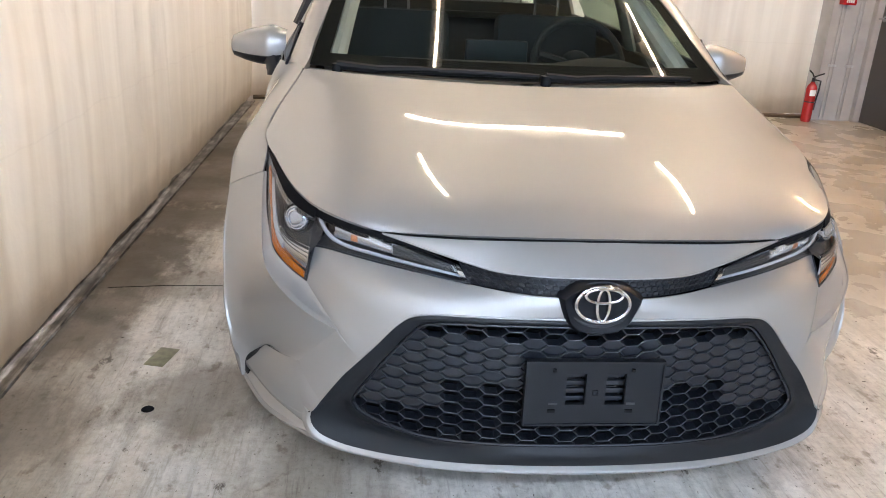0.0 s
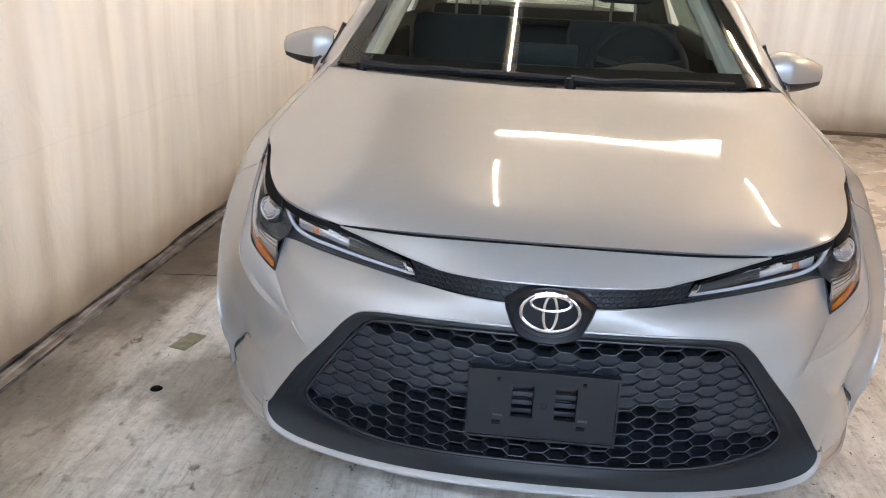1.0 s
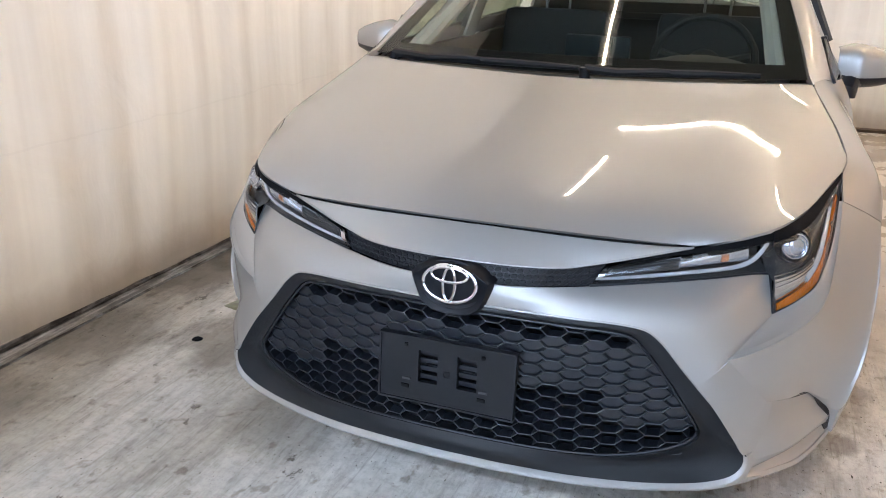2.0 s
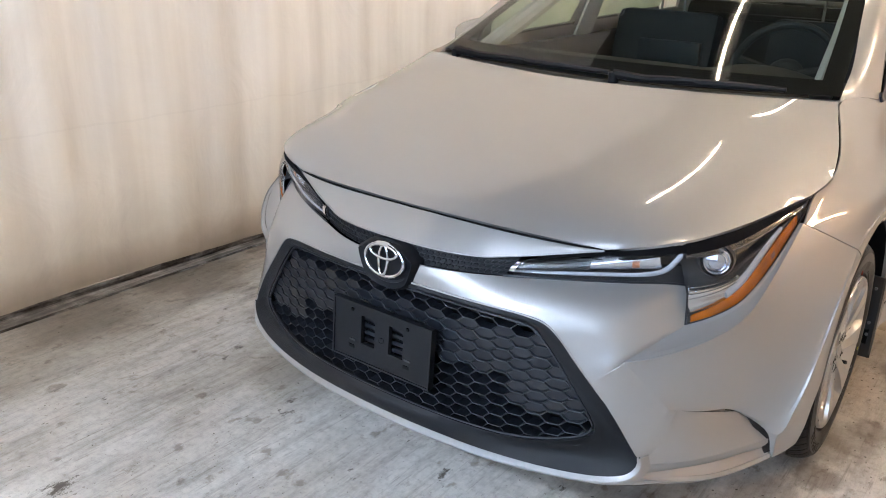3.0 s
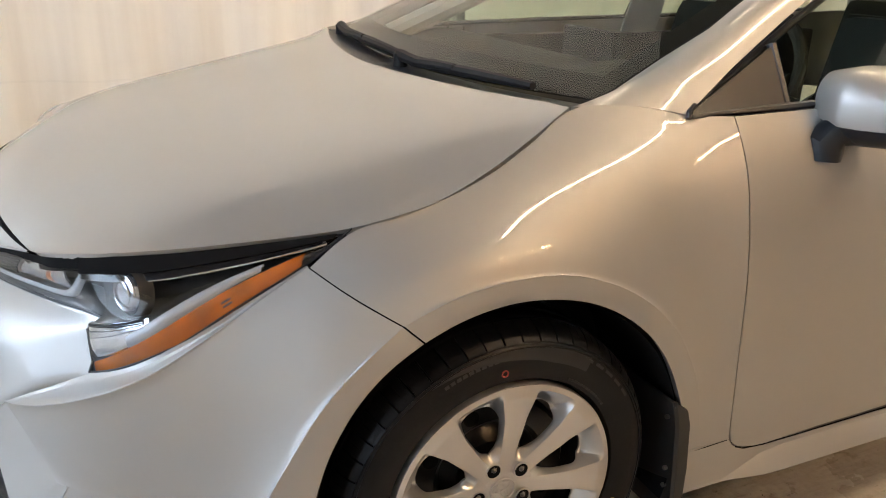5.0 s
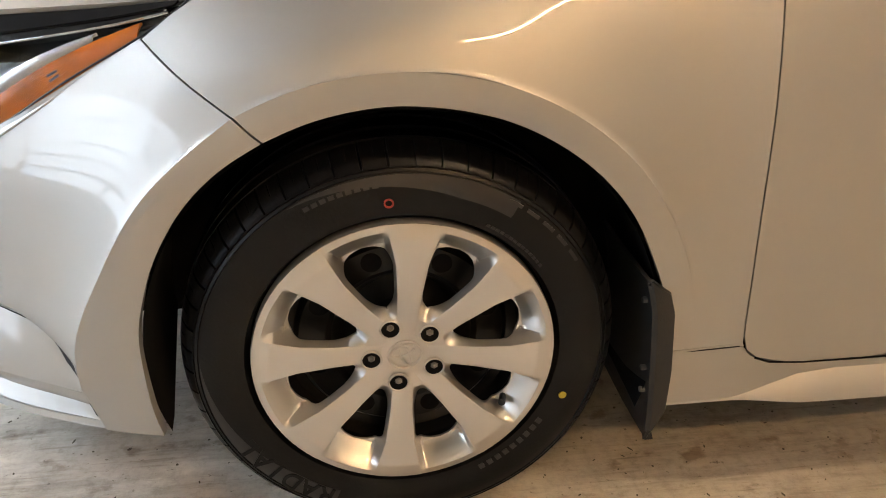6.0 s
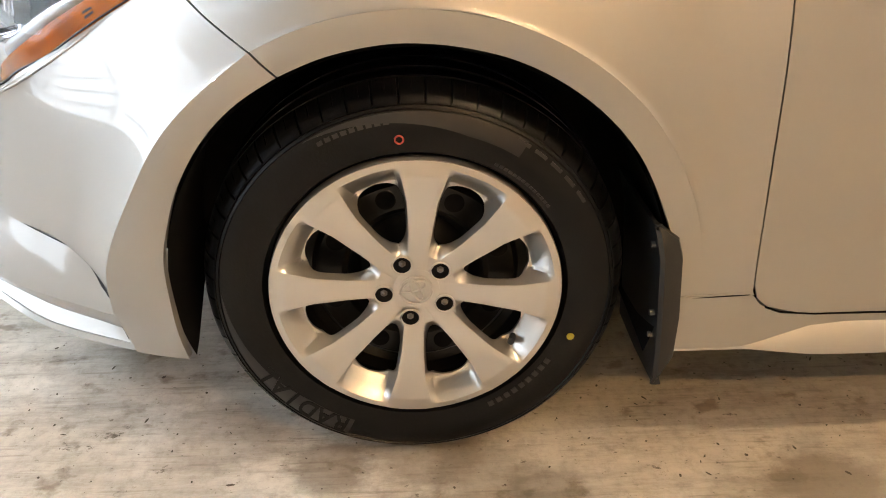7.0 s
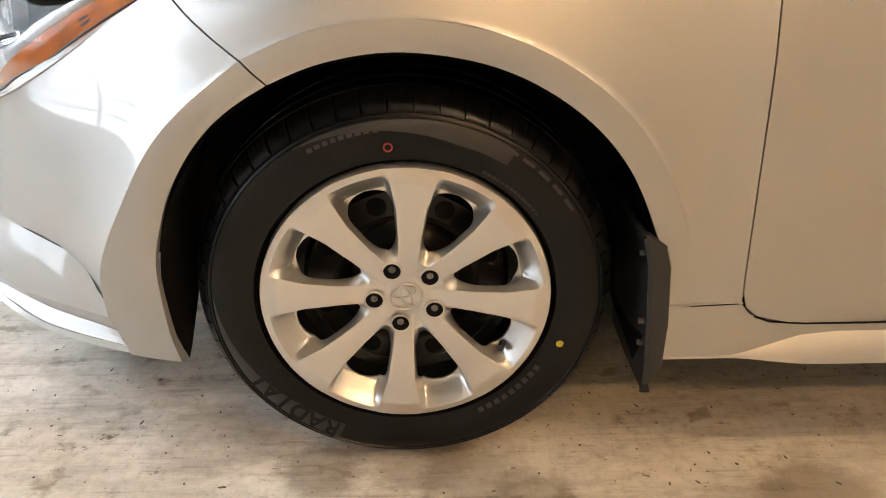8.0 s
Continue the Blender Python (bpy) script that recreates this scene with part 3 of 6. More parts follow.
def steel_door():
    door = tagged(new("door_2"), "closed dark grey steel door with a lever handle", "door", kind="structure")
    part("leaf", box(bmesh.new(), (4.06, 3.6, 0.01), (4.10, 4.60, 2.06), 0.004), DOORPAINT, door)
    fr = bmesh.new()
    box(fr, (4.0, 4.60, 0), (4.14, 4.66, 2.1), 0.004)
    box(fr, (4.0, 3.54, 0), (4.14, 3.60, 2.1), 0.004)
    box(fr, (4.0, 3.54, 2.06), (4.14, 4.66, 2.12), 0.004)
    part("frame", fr, BLOCK, door, "grey painted steel frame")
    h = bmesh.new()
    rod(h, (4.055, 4.54, 0.93), (4.045, 4.54, 0.93), 0.028, 16)
    rod(h, (4.05, 4.54, 0.93), (4.0, 4.54, 0.93), 0.010)
    tube_path(h, [(4.0, 4.545, 0.93), (3.995, 4.50, 0.932), (3.998, 4.44, 0.928), (4.003, 4.42, 0.926)], 0.009)
    part("handle", h, CHROME, door, "chrome lever handle")
    return door


steel_door()


def conduit(x, y, label):
    bm = rod(bmesh.new(), (x, y, 0.02), (x, y, 3.6), 0.0075, 10)
    ob = tagged(finish("conduit", bm, BLOCK), label, "conduit")
    for z in (0.5, 1.4, 2.4):
        c = bmesh.new()
        box(c, (x - 0.016, y - 0.010, z - 0.010), (x + 0.016, y + 0.012, z + 0.010), 0.003)
        part("clamp", c, ALU, ob)
    return ob


for x in (3.70, 3.735, 3.865, 3.90):
    conduit(x, 4.647, "thin grey steel conduit clamped to the pier")


def alarm_box():
    ob = tagged(finish("alarm_box", box(bmesh.new(), (3.66, 4.58, 1.03), (3.78, 4.655, 1.19), 0.008), RED), "red fire alarm box on the conduits", "alarm box")
    bm = bmesh.new()
    for k in range(4):
        box(bm, (3.683 + 0.019 * k, 4.576, 1.05), (3.695 + 0.019 * k, 4.5805, 1.075))
    part("plain_bars", bm, WHITE, ob)
    return ob


alarm_box()


def extinguisher():
    x, y = 3.50, 4.58
    bm = bmesh.new()
    prof = [(0.0, 0.0), (0.044, 0.0), (0.050, 0.008), (0.052, 0.04), (0.052, 0.335), (0.047, 0.362), (0.036, 0.382), (0.022, 0.395), (0.020, 0.41), (0.0, 0.41)]
    n = 28
    R = [[bm.verts.new((x + r * math.cos(k * math.tau / n), y + r * math.sin(k * math.tau / n), z)) for k in range(n)] for r, z in prof]
    for A, B in zip(R, R[1:]):
        for k in range(n):
            bm.faces.new((A[k], A[(k + 1) % n], B[(k + 1) % n], B[k]))
    ob = tagged(finish("fire_extinguisher", tidy(bm), RED), "red fire extinguisher standing on the floor by the pier", "extinguisher")
    v = bmesh.new()
    rod(v, (x, y, 0.40), (x, y, 0.45), 0.018, 14)
    part("valve", v, STEEL, ob)
    g = bmesh.new()
    tube_path(g, [(x, y, 0.45), (x + 0.03, y - 0.02, 0.475), (x + 0.085, y - 0.04, 0.50)], 0.008)
    tube_path(g, [(x, y, 0.455), (x - 0.03, y - 0.02, 0.49), (x - 0.075, y - 0.03, 0.525)], 0.008)
    part("lever", g, STEEL, ob)
    hs = bmesh.new()
    tube_path(hs, [(x + 0.01, y - 0.02, 0.43), (x + 0.07, y - 0.02, 0.42), (x + 0.075, y - 0.01, 0.33), (x + 0.066, y, 0.2), (x + 0.063, y, 0.12)], 0.009)
    part("hose", hs, BLACK, ob)
    lb = bmesh.new()
    G = np.zeros((2, 9, 3))
    for j in range(9):
        a = radians(-130 + 70 * j / 8)
        for i in range(2):
            G[i, j] = (x + 0.0535 * math.cos(a), y + 0.0535 * math.sin(a), 0.27 + 0.06 * i)
    sheet(lb, G, (x, y, 0.3), 0.001)
    part("label", tidy(lb), WHITE, ob, "small white paper label")
    bd = bmesh.new()
    G = np.zeros((2, 41, 3))
    for j in range(41):
        a = math.tau * j / 40
        for i in range(2):
            G[i, j] = (x + 0.0535 * math.cos(a), y + 0.0535 * math.sin(a), 0.20 + 0.012 * i)
    add_grid(bd, G)
    part("strap", bd, STEEL, ob)
    ob.matrix_world = Matrix.Translation((x + 0.03, y, 0)) @ Matrix.Diagonal((0.88, 0.88, 0.88, 1)) @ Matrix.Translation((-x, -y, 0))
    return ob


extinguisher()


def low_step():
    bm = box(bmesh.new(), (-1.36, 3.6, 0.0), (-1.08, 4.4, 0.035), 0.006)
    return tagged(finish("plywood_offcut", bm, mat("pale_plywood", (0.55, 0.50, 0.41), 0.6, vary=0.2, scale=6)), "pale plywood offcut lying in the corner", "board")


low_step()


def floor_litter():
    bm = bmesh.new()
    box(bm, (-0.033, -0.062, 0.0), (0.033, 0.062, 0.0022), 0.0008)
    bm.transform(pose(-1.165, 0.03, 0.0005, 0, 0, -14))
    tagged(finish("tape_scrap", bm, TAPE), "yellowed scrap of tape stuck to the concrete", "tape")
    bm = bmesh.new()
    bmesh.ops.create_cone(bm, cap_ends=True, segments=20, radius1=0.019, radius2=0.014, depth=0.004, matrix=pose(-1.134, -0.29, 0.002))
    tagged(finish("anchor_cap", bm, DARK), "round dark rubber cap set in the concrete", "floor cap")
    bm = bmesh.new()
    rnd = random.Random(2)
    for _ in range(700):
        if rnd.random() < 0.55:
            x, y = rnd.uniform(-1.45, 2.6), rnd.uniform(-1.9, 1.2)
        else:
            x, y = rnd.uniform(0.5, 1.4), rnd.uniform(-0.7, 0.9)
        r = rnd.uniform(0.0007, 0.0026)
        bmesh.ops.create_icosphere(bm, subdivisions=1, radius=r, matrix=Matrix.Translation((x, y, r * 0.4)) @ Matrix.Rotation(rnd.uniform(0, 3.1), 4, "Z") @ Matrix.Diagonal((rnd.uniform(0.6, 4.0) if rnd.random() < 0.2 else rnd.uniform(0.7, 1.8), rnd.uniform(0.5, 1.2), 0.5, 1)))
    tagged(finish("grit", bm, mat("dark_grit", (0.085, 0.07, 0.05), 0.8)), "dark grit and crumbs scattered on the floor", "grit", kind="stuff")
    bm = bmesh.new()
    tube_path(bm, [(-1.5, 0.60, 0.0005), (-1.3, 0.625, 0.0008), (-1.1, 0.63, 0.0008), (-0.6, 0.64, 0.0008), (0.4, 0.65, 0.0008)], 0.0013, 6)
    tagged(finish("floor_joint", bm, DARK), "narrow dark joint sawn across the concrete", "joint", kind="structure")


floor_litter()


def ceiling_light(a, b, tube):
    a, b = Vector(a), Vector(b)
    d = (b - a)
    L = d.length
    m = Matrix.Translation((a + b) / 2) @ d.to_track_quat("X", "Z").to_matrix().to_4x4()
    ob = tagged(new("ceiling_light"), "white fluorescent strip light under the ceiling; the set includes added fill", "strip light", "strip lights over the bay")
    ob.matrix_world = m
    part("housing", box(bmesh.new(), (-L / 2, -0.06, 0.02), (L / 2, 0.06, 0.09), 0.006), WHITE, ob)
    part("tube", rod(bmesh.new(), (-L / 2 + 0.03, 0, 0), (L / 2 - 0.03, 0, 0), 0.013, 12), tube, ob)
    for s in (-1, 1):
        part("hanger", rod(bmesh.new(), (s * L * 0.4, 0, 0.08), (s * L * 0.4, 0, H - a.z), 0.004, 6), STEEL, ob)
    return ob


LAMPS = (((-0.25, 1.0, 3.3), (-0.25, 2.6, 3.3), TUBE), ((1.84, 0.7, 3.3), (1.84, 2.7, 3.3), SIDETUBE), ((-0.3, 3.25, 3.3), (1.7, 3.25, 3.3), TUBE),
         # added fill ahead of the car, brightens bumper and front floor
         ((-1.4, -4.6, 3.3), (0.8, -4.6, 3.3), FRONTFILL),
         # unseen warm tube, placed and tuned to light the car's side
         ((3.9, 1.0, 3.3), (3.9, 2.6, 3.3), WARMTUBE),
         # unseen fill tubes beyond both curtains, added to brighten the sheeting
         ((-3.0, -3.6, 3.3), (-3.0, -1.4, 3.3), CURTAINFILL), ((-3.0, -0.6, 3.3), (-3.0, 1.6, 3.3), CURTAINFILL), ((-3.0, 2.4, 3.3), (-3.0, 4.6, 3.3), CURTAINFILL),
         ((-1.4, 6.3, 3.3), (0.8, 6.3, 3.3), CURTAINFILL), ((1.4, 6.3, 3.3), (3.6, 6.3, 3.3), CURTAINFILL))
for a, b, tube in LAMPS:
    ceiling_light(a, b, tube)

# ---- the car: front axle over the origin, nose towards -y, its left side at +x ----
car = tagged(new("car"), "silver metallic sedan with black honeycomb grille, parked on concrete", "car")
MID = (0, 0.6, 0.45)
HUBY, HUBZ, ARCH = 0.0, 0.311, 0.370
WHEELZ = 0.309

# lines shared by neighbouring panels, left side
SHUT = [(0, -0.775, 0.728), (0.15, -0.768, 0.726), (0.30, -0.745, 0.720), (0.47, -0.694, 0.710)]
HOODEDGE = [(0.47, -0.694, 0.710), (0.54, -0.68, 0.728), (0.60, -0.65, 0.744), (0.643, -0.6, 0.752), (0.69, -0.5, 0.762), (0.722, -0.4, 0.771), (0.75, -0.3, 0.781),
            (0.772, -0.24, 0.792), (0.787, -0.16, 0.811), (0.782, -0.1, 0.823), (0.762, 0, 0.860), (0.73, 0.1, 0.903), (0.704, 0.18, 0.942)]
NOSE = [(0, -0.850, 0.668), (0.10, -0.846, 0.668), (0.19, -0.827, 0.6675), (0.238, -0.806, 0.668), (0.258, -0.797, 0.671), (0.33, -0.768, 0.684), (0.40, -0.732, 0.696), (0.47, -0.696, 0.7085)]
STRIP = [(0, -0.872, 0.627), (0.15, -0.848, 0.627), (0.278, -0.795, 0.628)]
LAMPLOW = [(0.278, -0.795, 0.628), (0.40, -0.743, 0.636), (0.52, -0.675, 0.640), (0.60, -0.615, 0.640), (0.629, -0.592, 0.636)]
LAMPOUT = [(0.646, -0.627, 0.560), (0.69, -0.59, 0.580), (0.726, -0.55, 0.606), (0.741, -0.5, 0.630), (0.753, -0.45, 0.662), (0.760, -0.4, 0.692), (0.766, -0.33, 0.730), (0.770, -0.28, 0.760), (0.772, -0.24, 0.791)]
SHELF = [(0.569, -0.757, 0.496), (0.605, -0.739, 0.507), (0.640, -0.714, 0.519), (0.680, -0.677, 0.536), (0.714, -0.637, 0.555), (0.740, -0.595, 0.575), (0.756, -0.545, 0.598), (0.766, -0.47, 0.642), (0.773, -0.39, 0.694), (0.776, -0.312, 0.742)]
DOORCUT = [(0.801, 0.464, 0.929), (0.846, 0.470, 0.84), (0.8755, 0.4785, 0.68), (0.883, 0.4865, 0.50), (0.886, 0.4925, 0.37), (0.886, 0.4965, 0.315), (0.886, 0.498, 0.301)]
SEAM = [(0.776, -0.312, 0.742), (0.835, -0.262, 0.708), (0.883, -0.204, 0.667), (0.896, -0.172, 0.642)]


def grille_y(x, z):
    return -0.885 + 0.33 * x * x + 0.08 * (z - 0.4)


OUT = [(0.0, 0.578), (0.10, 0.577), (0.25, 0.573), (0.365, 0.567), (0.405, 0.558), (0.435, 0.535), (0.485, 0.475), (0.545, 0.405), (0.60, 0.325), (0.628, 0.283), (0.629, 0.262), (0.612, 0.238),
       (0.565, 0.222), (0.46, 0.214), (0.30, 0.215), (0.15, 0.220), (0.0, 0.222)]
INN = [(0.0, 0.562), (0.10, 0.561), (0.25, 0.556), (0.355, 0.549), (0.385, 0.541), (0.410, 0.517), (0.450, 0.467), (0.495, 0.402), (0.528, 0.352), (0.536, 0.330), (0.525, 0.312), (0.495, 0.296),
       (0.43, 0.277), (0.35, 0.265), (0.22, 0.264), (0.10, 0.267), (0.0, 0.268)]
OUT3 = [(x, grille_y(x, z), z) for x, z in OUT]
INN3 = [(x, grille_y(x, z) + 0.004, z) for x, z in INN]


def both(bm, G, thick=0.012):
    sheet(bm, G, MID, thick)
    sheet(bm, mirror(G), MID, thick)


def hood():
    L0 = [(0, -0.775, 0.728), (0, -0.70, 0.765), (0, -0.55, 0.811), (0, -0.3, 0.866), (0, -0.08, 0.909), (0, 0.05, 0.9335)]
    L1 = [(0.2, -0.762, 0.725), (0.215, -0.70, 0.760), (0.25, -0.55, 0.808), (0.30, -0.3, 0.862), (0.33, -0.06, 0.908), (0.34, 0.09, 0.936)]
    L2 = [(0.36, -0.731, 0.717), (0.40, -0.67, 0.754), (0.47, -0.52, 0.804), (0.535, -0.28, 0.854), (0.565, -0.05, 0.903), (0.57, 0.145, 0.9395)]
    L25 = [(0.425, -0.711, 0.713), (0.50, -0.655, 0.749), (0.59, -0.53, 0.791), (0.66, -0.3, 0.834), (0.690, -0.05, 0.877), (0.645, 0.168, 0.942)]
    half = [L0, L1, L2, L25, HOODEDGE]
    full = [[(-x, y, z) for x, y, z in c] for c in half[:0:-1]] + half
    G = relax(loft(full, 64, 97), 50)
    G = relax(G.transpose(1, 0, 2), 12).transpose(1, 0, 2)
    G = trim(G, 0.0055, 0.001, 0.0025, 0.0025)
    bm = bmesh.new()
    sheet(bm, G, MID, 0.014)
    return part("hood", tidy(bm), PAINT, car, "silver hood with a raised flank on each side", 40)


hood()


def front_bumper():
    bm = bmesh.new()
    # nose panel over the upper grille
    top = [(-x, y, z) for x, y, z in SHUT[:0:-1]] + SHUT
    low = [(-x, y, z) for x, y, z in NOSE[:0:-1]] + NOSE
    mid = [((a[0] + b[0]) / 2, (a[1] + b[1]) / 2 - 0.002, (a[2] + b[2]) / 2 + 0.001) for a, b in zip(spline(top, 9), spline(low, 9))]
    sheet(bm, trim(loft([top, mid, low], 81, 14), v0=0.003), MID, 0.005)
    # its foot is rolled into a narrow lip
    tube_path(bm, spline(low, 90), 0.0024, 8)

    def edge(x, z):
        return (x, grille_y(x, z), z)

    # the bar between the two grilles, out to the notch of the lamp
    notch = [(0.629, -0.592, 0.636), (0.535, -0.742, 0.585), edge(0.438, 0.5315)]
    bar = [
        [(0, -0.867, 0.627), (0, -0.871, 0.602), edge(0, 0.578)],
        [(0.08, -0.865, 0.627), (0.08, -0.870, 0.602), edge(0.08, 0.5778)],
        [(0.15, -0.852, 0.627), (0.152, -0.861, 0.603), edge(0.15, 0.5765)],
        [(0.278, -0.795, 0.628), (0.277, -0.826, 0.603), edge(0.27, 0.5722)],
        [(0.40, -0.743, 0.636), (0.384, -0.797, 0.604), edge(0.36, 0.5672)],
        [(0.50, -0.688, 0.640), (0.453, -0.772, 0.602), edge(0.397, 0.5605)],
        [(0.575, -0.635, 0.641), (0.499, -0.756, 0.595), edge(0.420, 0.548)],
        notch,
    ]
    # rolled lip along the lower grille
    lip = spline(OUT3[:8], 70)
    for side in (1, -1):
        tube_path(bm, [(side * x, y - 0.001, z + 0.0015) for x, y, z in lip], [0.0030 - 0.0016 * (k / 69) for k in range(70)], 8)
    foot = [(0.646, -0.627, 0.560), (0.562, -0.748, 0.522), edge(0.478, 0.4835)]
    # wedge from the lamp's foot to the tip of the crease
    tip = [(0.569, -0.757, 0.496), (0.545, -0.779, 0.468), edge(0.515, 0.440)]
    wedge = loft([foot, [(0.608, -0.692, 0.528), (0.555, -0.766, 0.494), edge(0.498, 0.4605)], tip], 28, 12)
    G = np.concatenate([relax(loft(bar, 28, 60), 20), loft([notch, foot], 28, 10)[1:], wedge[1:]])
    both(bm, relax(G, 5), 0.002)
    # below the tip, between the soft valley and the grille
    valley = [(0.569, -0.757, 0.496), (0.612, -0.727, 0.443), (0.660, -0.697, 0.385)]
    slot = [(0.660, -0.697, 0.385), (0.640, -0.727, 0.350), edge(0.605, 0.318)]
    both(bm, loft([tip, [(0.612, -0.727, 0.443), (0.592, -0.752, 0.412), edge(0.560, 0.385)], slot], 28, 20), 0.001)
    # shelf between the lamp's outer edge and the crease
    inner = np.concatenate([wedge[::-1, 0], spline([(0.646, -0.627, 0.560), (0.690, -0.590, 0.580), (0.726, -0.55, 0.606), (0.749, -0.47, 0.650), (0.761, -0.39, 0.697), (0.768, -0.312, 0.741)], 49)[1:]])
    outer = spline(SHELF, 240)
    k = np.linspace(0, 1, 240)
    w = np.concatenate([[0], np.cumsum(np.linalg.norm(np.diff(inner, axis=0), axis=1))])
    outer = np.stack([np.interp(w / w[-1], k, outer[:, a]) for a in range(3)], axis=1)
    shelf = np.stack([outer + (inner - outer) * f + np.array([-0.002, 0.003, -0.003]) * k * np.clip(w / 0.09, 0, 1)[:, None] * np.clip((w[-1] - w) / 0.15, 0, 1)[:, None] for f, k in ((0, 0), (0.2, 0.5), (0.4, 0.85), (0.6, 1.0), (0.8, 0.8), (1, 0))])
    both(bm, shelf, 0.001)
    # the crease is rolled into a fine edge
    for side in (1, -1):
        tube_path(bm, [(side * x, y, z) for x, y, z in spline(SHELF, 60)[:46]], [0.0012 + 0.0010 * math.sin(math.pi * k / 45) for k in range(46)], 8)
    # outer corner, from the crease down to the slit and the flare
    flare = [(0.883, -0.2, 0.671), (0.886, -0.306, 0.585), (0.880, -0.385, 0.469), (0.864, -0.440, 0.350), (0.846, -0.452, 0.270), (0.835, -0.432, 0.195)]
    corner = [
        valley,
        [(0.640, -0.714, 0.519), (0.680, -0.672, 0.445), (0.705, -0.63, 0.367)],
        [(0.714, -0.637, 0.555), (0.745, -0.582, 0.460), (0.757, -0.53, 0.340)],
        [(0.742, -0.590, 0.577), (0.784, -0.522, 0.475), (0.800, -0.465, 0.285)],
        [(0.756, -0.545, 0.598), (0.804, -0.488, 0.49), (0.838, -0.452, 0.270)],
        [(0.763, -0.493, 0.628), (0.820, -0.445, 0.525), (0.864, -0.440, 0.350)],
        [(0.770, -0.425, 0.671), (0.836, -0.372, 0.598), (0.880, -0.385, 0.469)],
        [(0.7745, -0.365, 0.710), (0.842, -0.312, 0.660), (0.886, -0.306, 0.585)],
        SEAM[:2] + [(0.883, -0.2, 0.671)],
    ]
    Gc = relax(loft(corner, 30, 70), 40)
    Gc = relax(Gc.transpose(1, 0, 2), 8).transpose(1, 0, 2)
    Gc = relax(Gc, 20)
    both(bm, trim(Gc, v1=0.0015))
    both(bm, loft([[(0.757, -0.53, 0.340), (0.800, -0.465, 0.285), (0.838, -0.452, 0.270)], [(0.757, -0.53, 0.340), (0.800, -0.455, 0.265), (0.835, -0.432, 0.195)]], 16, 5))
    arch = [(0.889, HUBY + ARCH * math.cos(radians(a)), HUBZ + ARCH * math.sin(radians(a))) for a in (117, 128)] + [(0.889, HUBY + r * math.cos(radians(a)), HUBZ + r * math.sin(radians(a))) for a, r in ((138, 0.3675), (150, 0.362), (160, 0.3575), (168, 0.3555))] + [(0.881, -0.352, 0.311), (0.874, -0.351, 0.25), (0.862, -0.346, 0.198)]
    col = Gc[:, -1]
    first = int(np.linalg.norm(col - np.array((0.838, -0.452, 0.270)), axis=1).argmin())
    flare = [tuple(p) for p in col[first:][::-1]] + [(0.835, -0.432, 0.195)]
    mid = [((a[0] + b[0]) / 2 + 0.002, (a[1] + b[1]) / 2, (a[2] + b[2]) / 2) for a, b in zip(spline(flare, 9), spline(arch, 9))]
    both(bm, trim(loft([flare, mid, arch], 44, 6), u0=0.0015))
    # below the slit: lower corner, then the chin that runs back to the wheel
    fold = [(0.629, -0.752, 0.262), (0.690, -0.690, 0.258), (0.745, -0.605, 0.258), (0.800, -0.495, 0.252), (0.822, -0.445, 0.25)]
    both(bm, loft([slot, [(0.665, -0.690, 0.383), (0.650, -0.724, 0.335), edge(0.627, 0.285)], [(0.672, -0.682, 0.381), (0.662, -0.715, 0.32), (0.634, -0.749, 0.262)]], 20, 6))
    body = [[(0.672, -0.682, 0.381), (0.662, -0.715, 0.32), (0.634, -0.749, 0.262)],
            [(0.705, -0.628, 0.364), (0.702, -0.672, 0.31), (0.690, -0.690, 0.258)],
            [(0.757, -0.527, 0.336), (0.757, -0.575, 0.295), (0.748, -0.605, 0.257)],
            [(0.798, -0.462, 0.282), (0.800, -0.485, 0.268), (0.800, -0.495, 0.252)],
            [(0.822, -0.440, 0.25), (0.822, -0.441, 0.249), (0.822, -0.442, 0.248)]]
    # set back a little, under the overhang of the outer corner
    body = [[(x - 0.002 * k, y + 0.002 * k, z) for (x, y, z), k in zip(c, (1.0, 0.4, 0.0))] for c in body]
    both(bm, loft(body, 16, 30))
    hem = [(0.629, -0.748, 0.232), (0.680, -0.672, 0.225), (0.735, -0.590, 0.222), (0.790, -0.485, 0.220), (0.816, -0.440, 0.220)]
    both(bm, loft([fold, [((p[0] + q[0]) / 2 + 0.002, (p[1] + q[1]) / 2 - 0.002, (p[2] + q[2]) / 2) for p, q in zip(fold, hem)], hem], 40, 6))
    ledge = [(0.634, -0.752, 0.224), (0.700, -0.680, 0.206), (0.757, -0.597, 0.195), (0.808, -0.489, 0.193), (0.830, -0.434, 0.194)]
    both(bm, loft([hem, [((p[0] + q[0]) / 2, (p[1] + q[1]) / 2, (p[2] + q[2]) / 2 - 0.002) for p, q in zip(hem, ledge)], ledge], 40, 6))
    # bright lip round the foot of the grille
    lip_in = [OUT3[i] for i in range(9, 17)][::-1]
    lip_out = [(0, -0.905, 0.203), (0.16, -0.897, 0.201), (0.31, -0.873, 0.196), (0.47, -0.828, 0.196), (0.58, -0.790, 0.204), (0.632, -0.764, 0.222), (0.650, -0.742, 0.25), (0.645, -0.742, 0.285)]
    lip_mid = [((a[0] + b[0]) / 2, (a[1] + b[1]) / 2 - 0.008, (a[2] + b[2]) / 2) for a, b in zip(lip_in, lip_out)]
    both(bm, loft([lip_in, lip_mid, lip_out], 60, 6), 0.02)
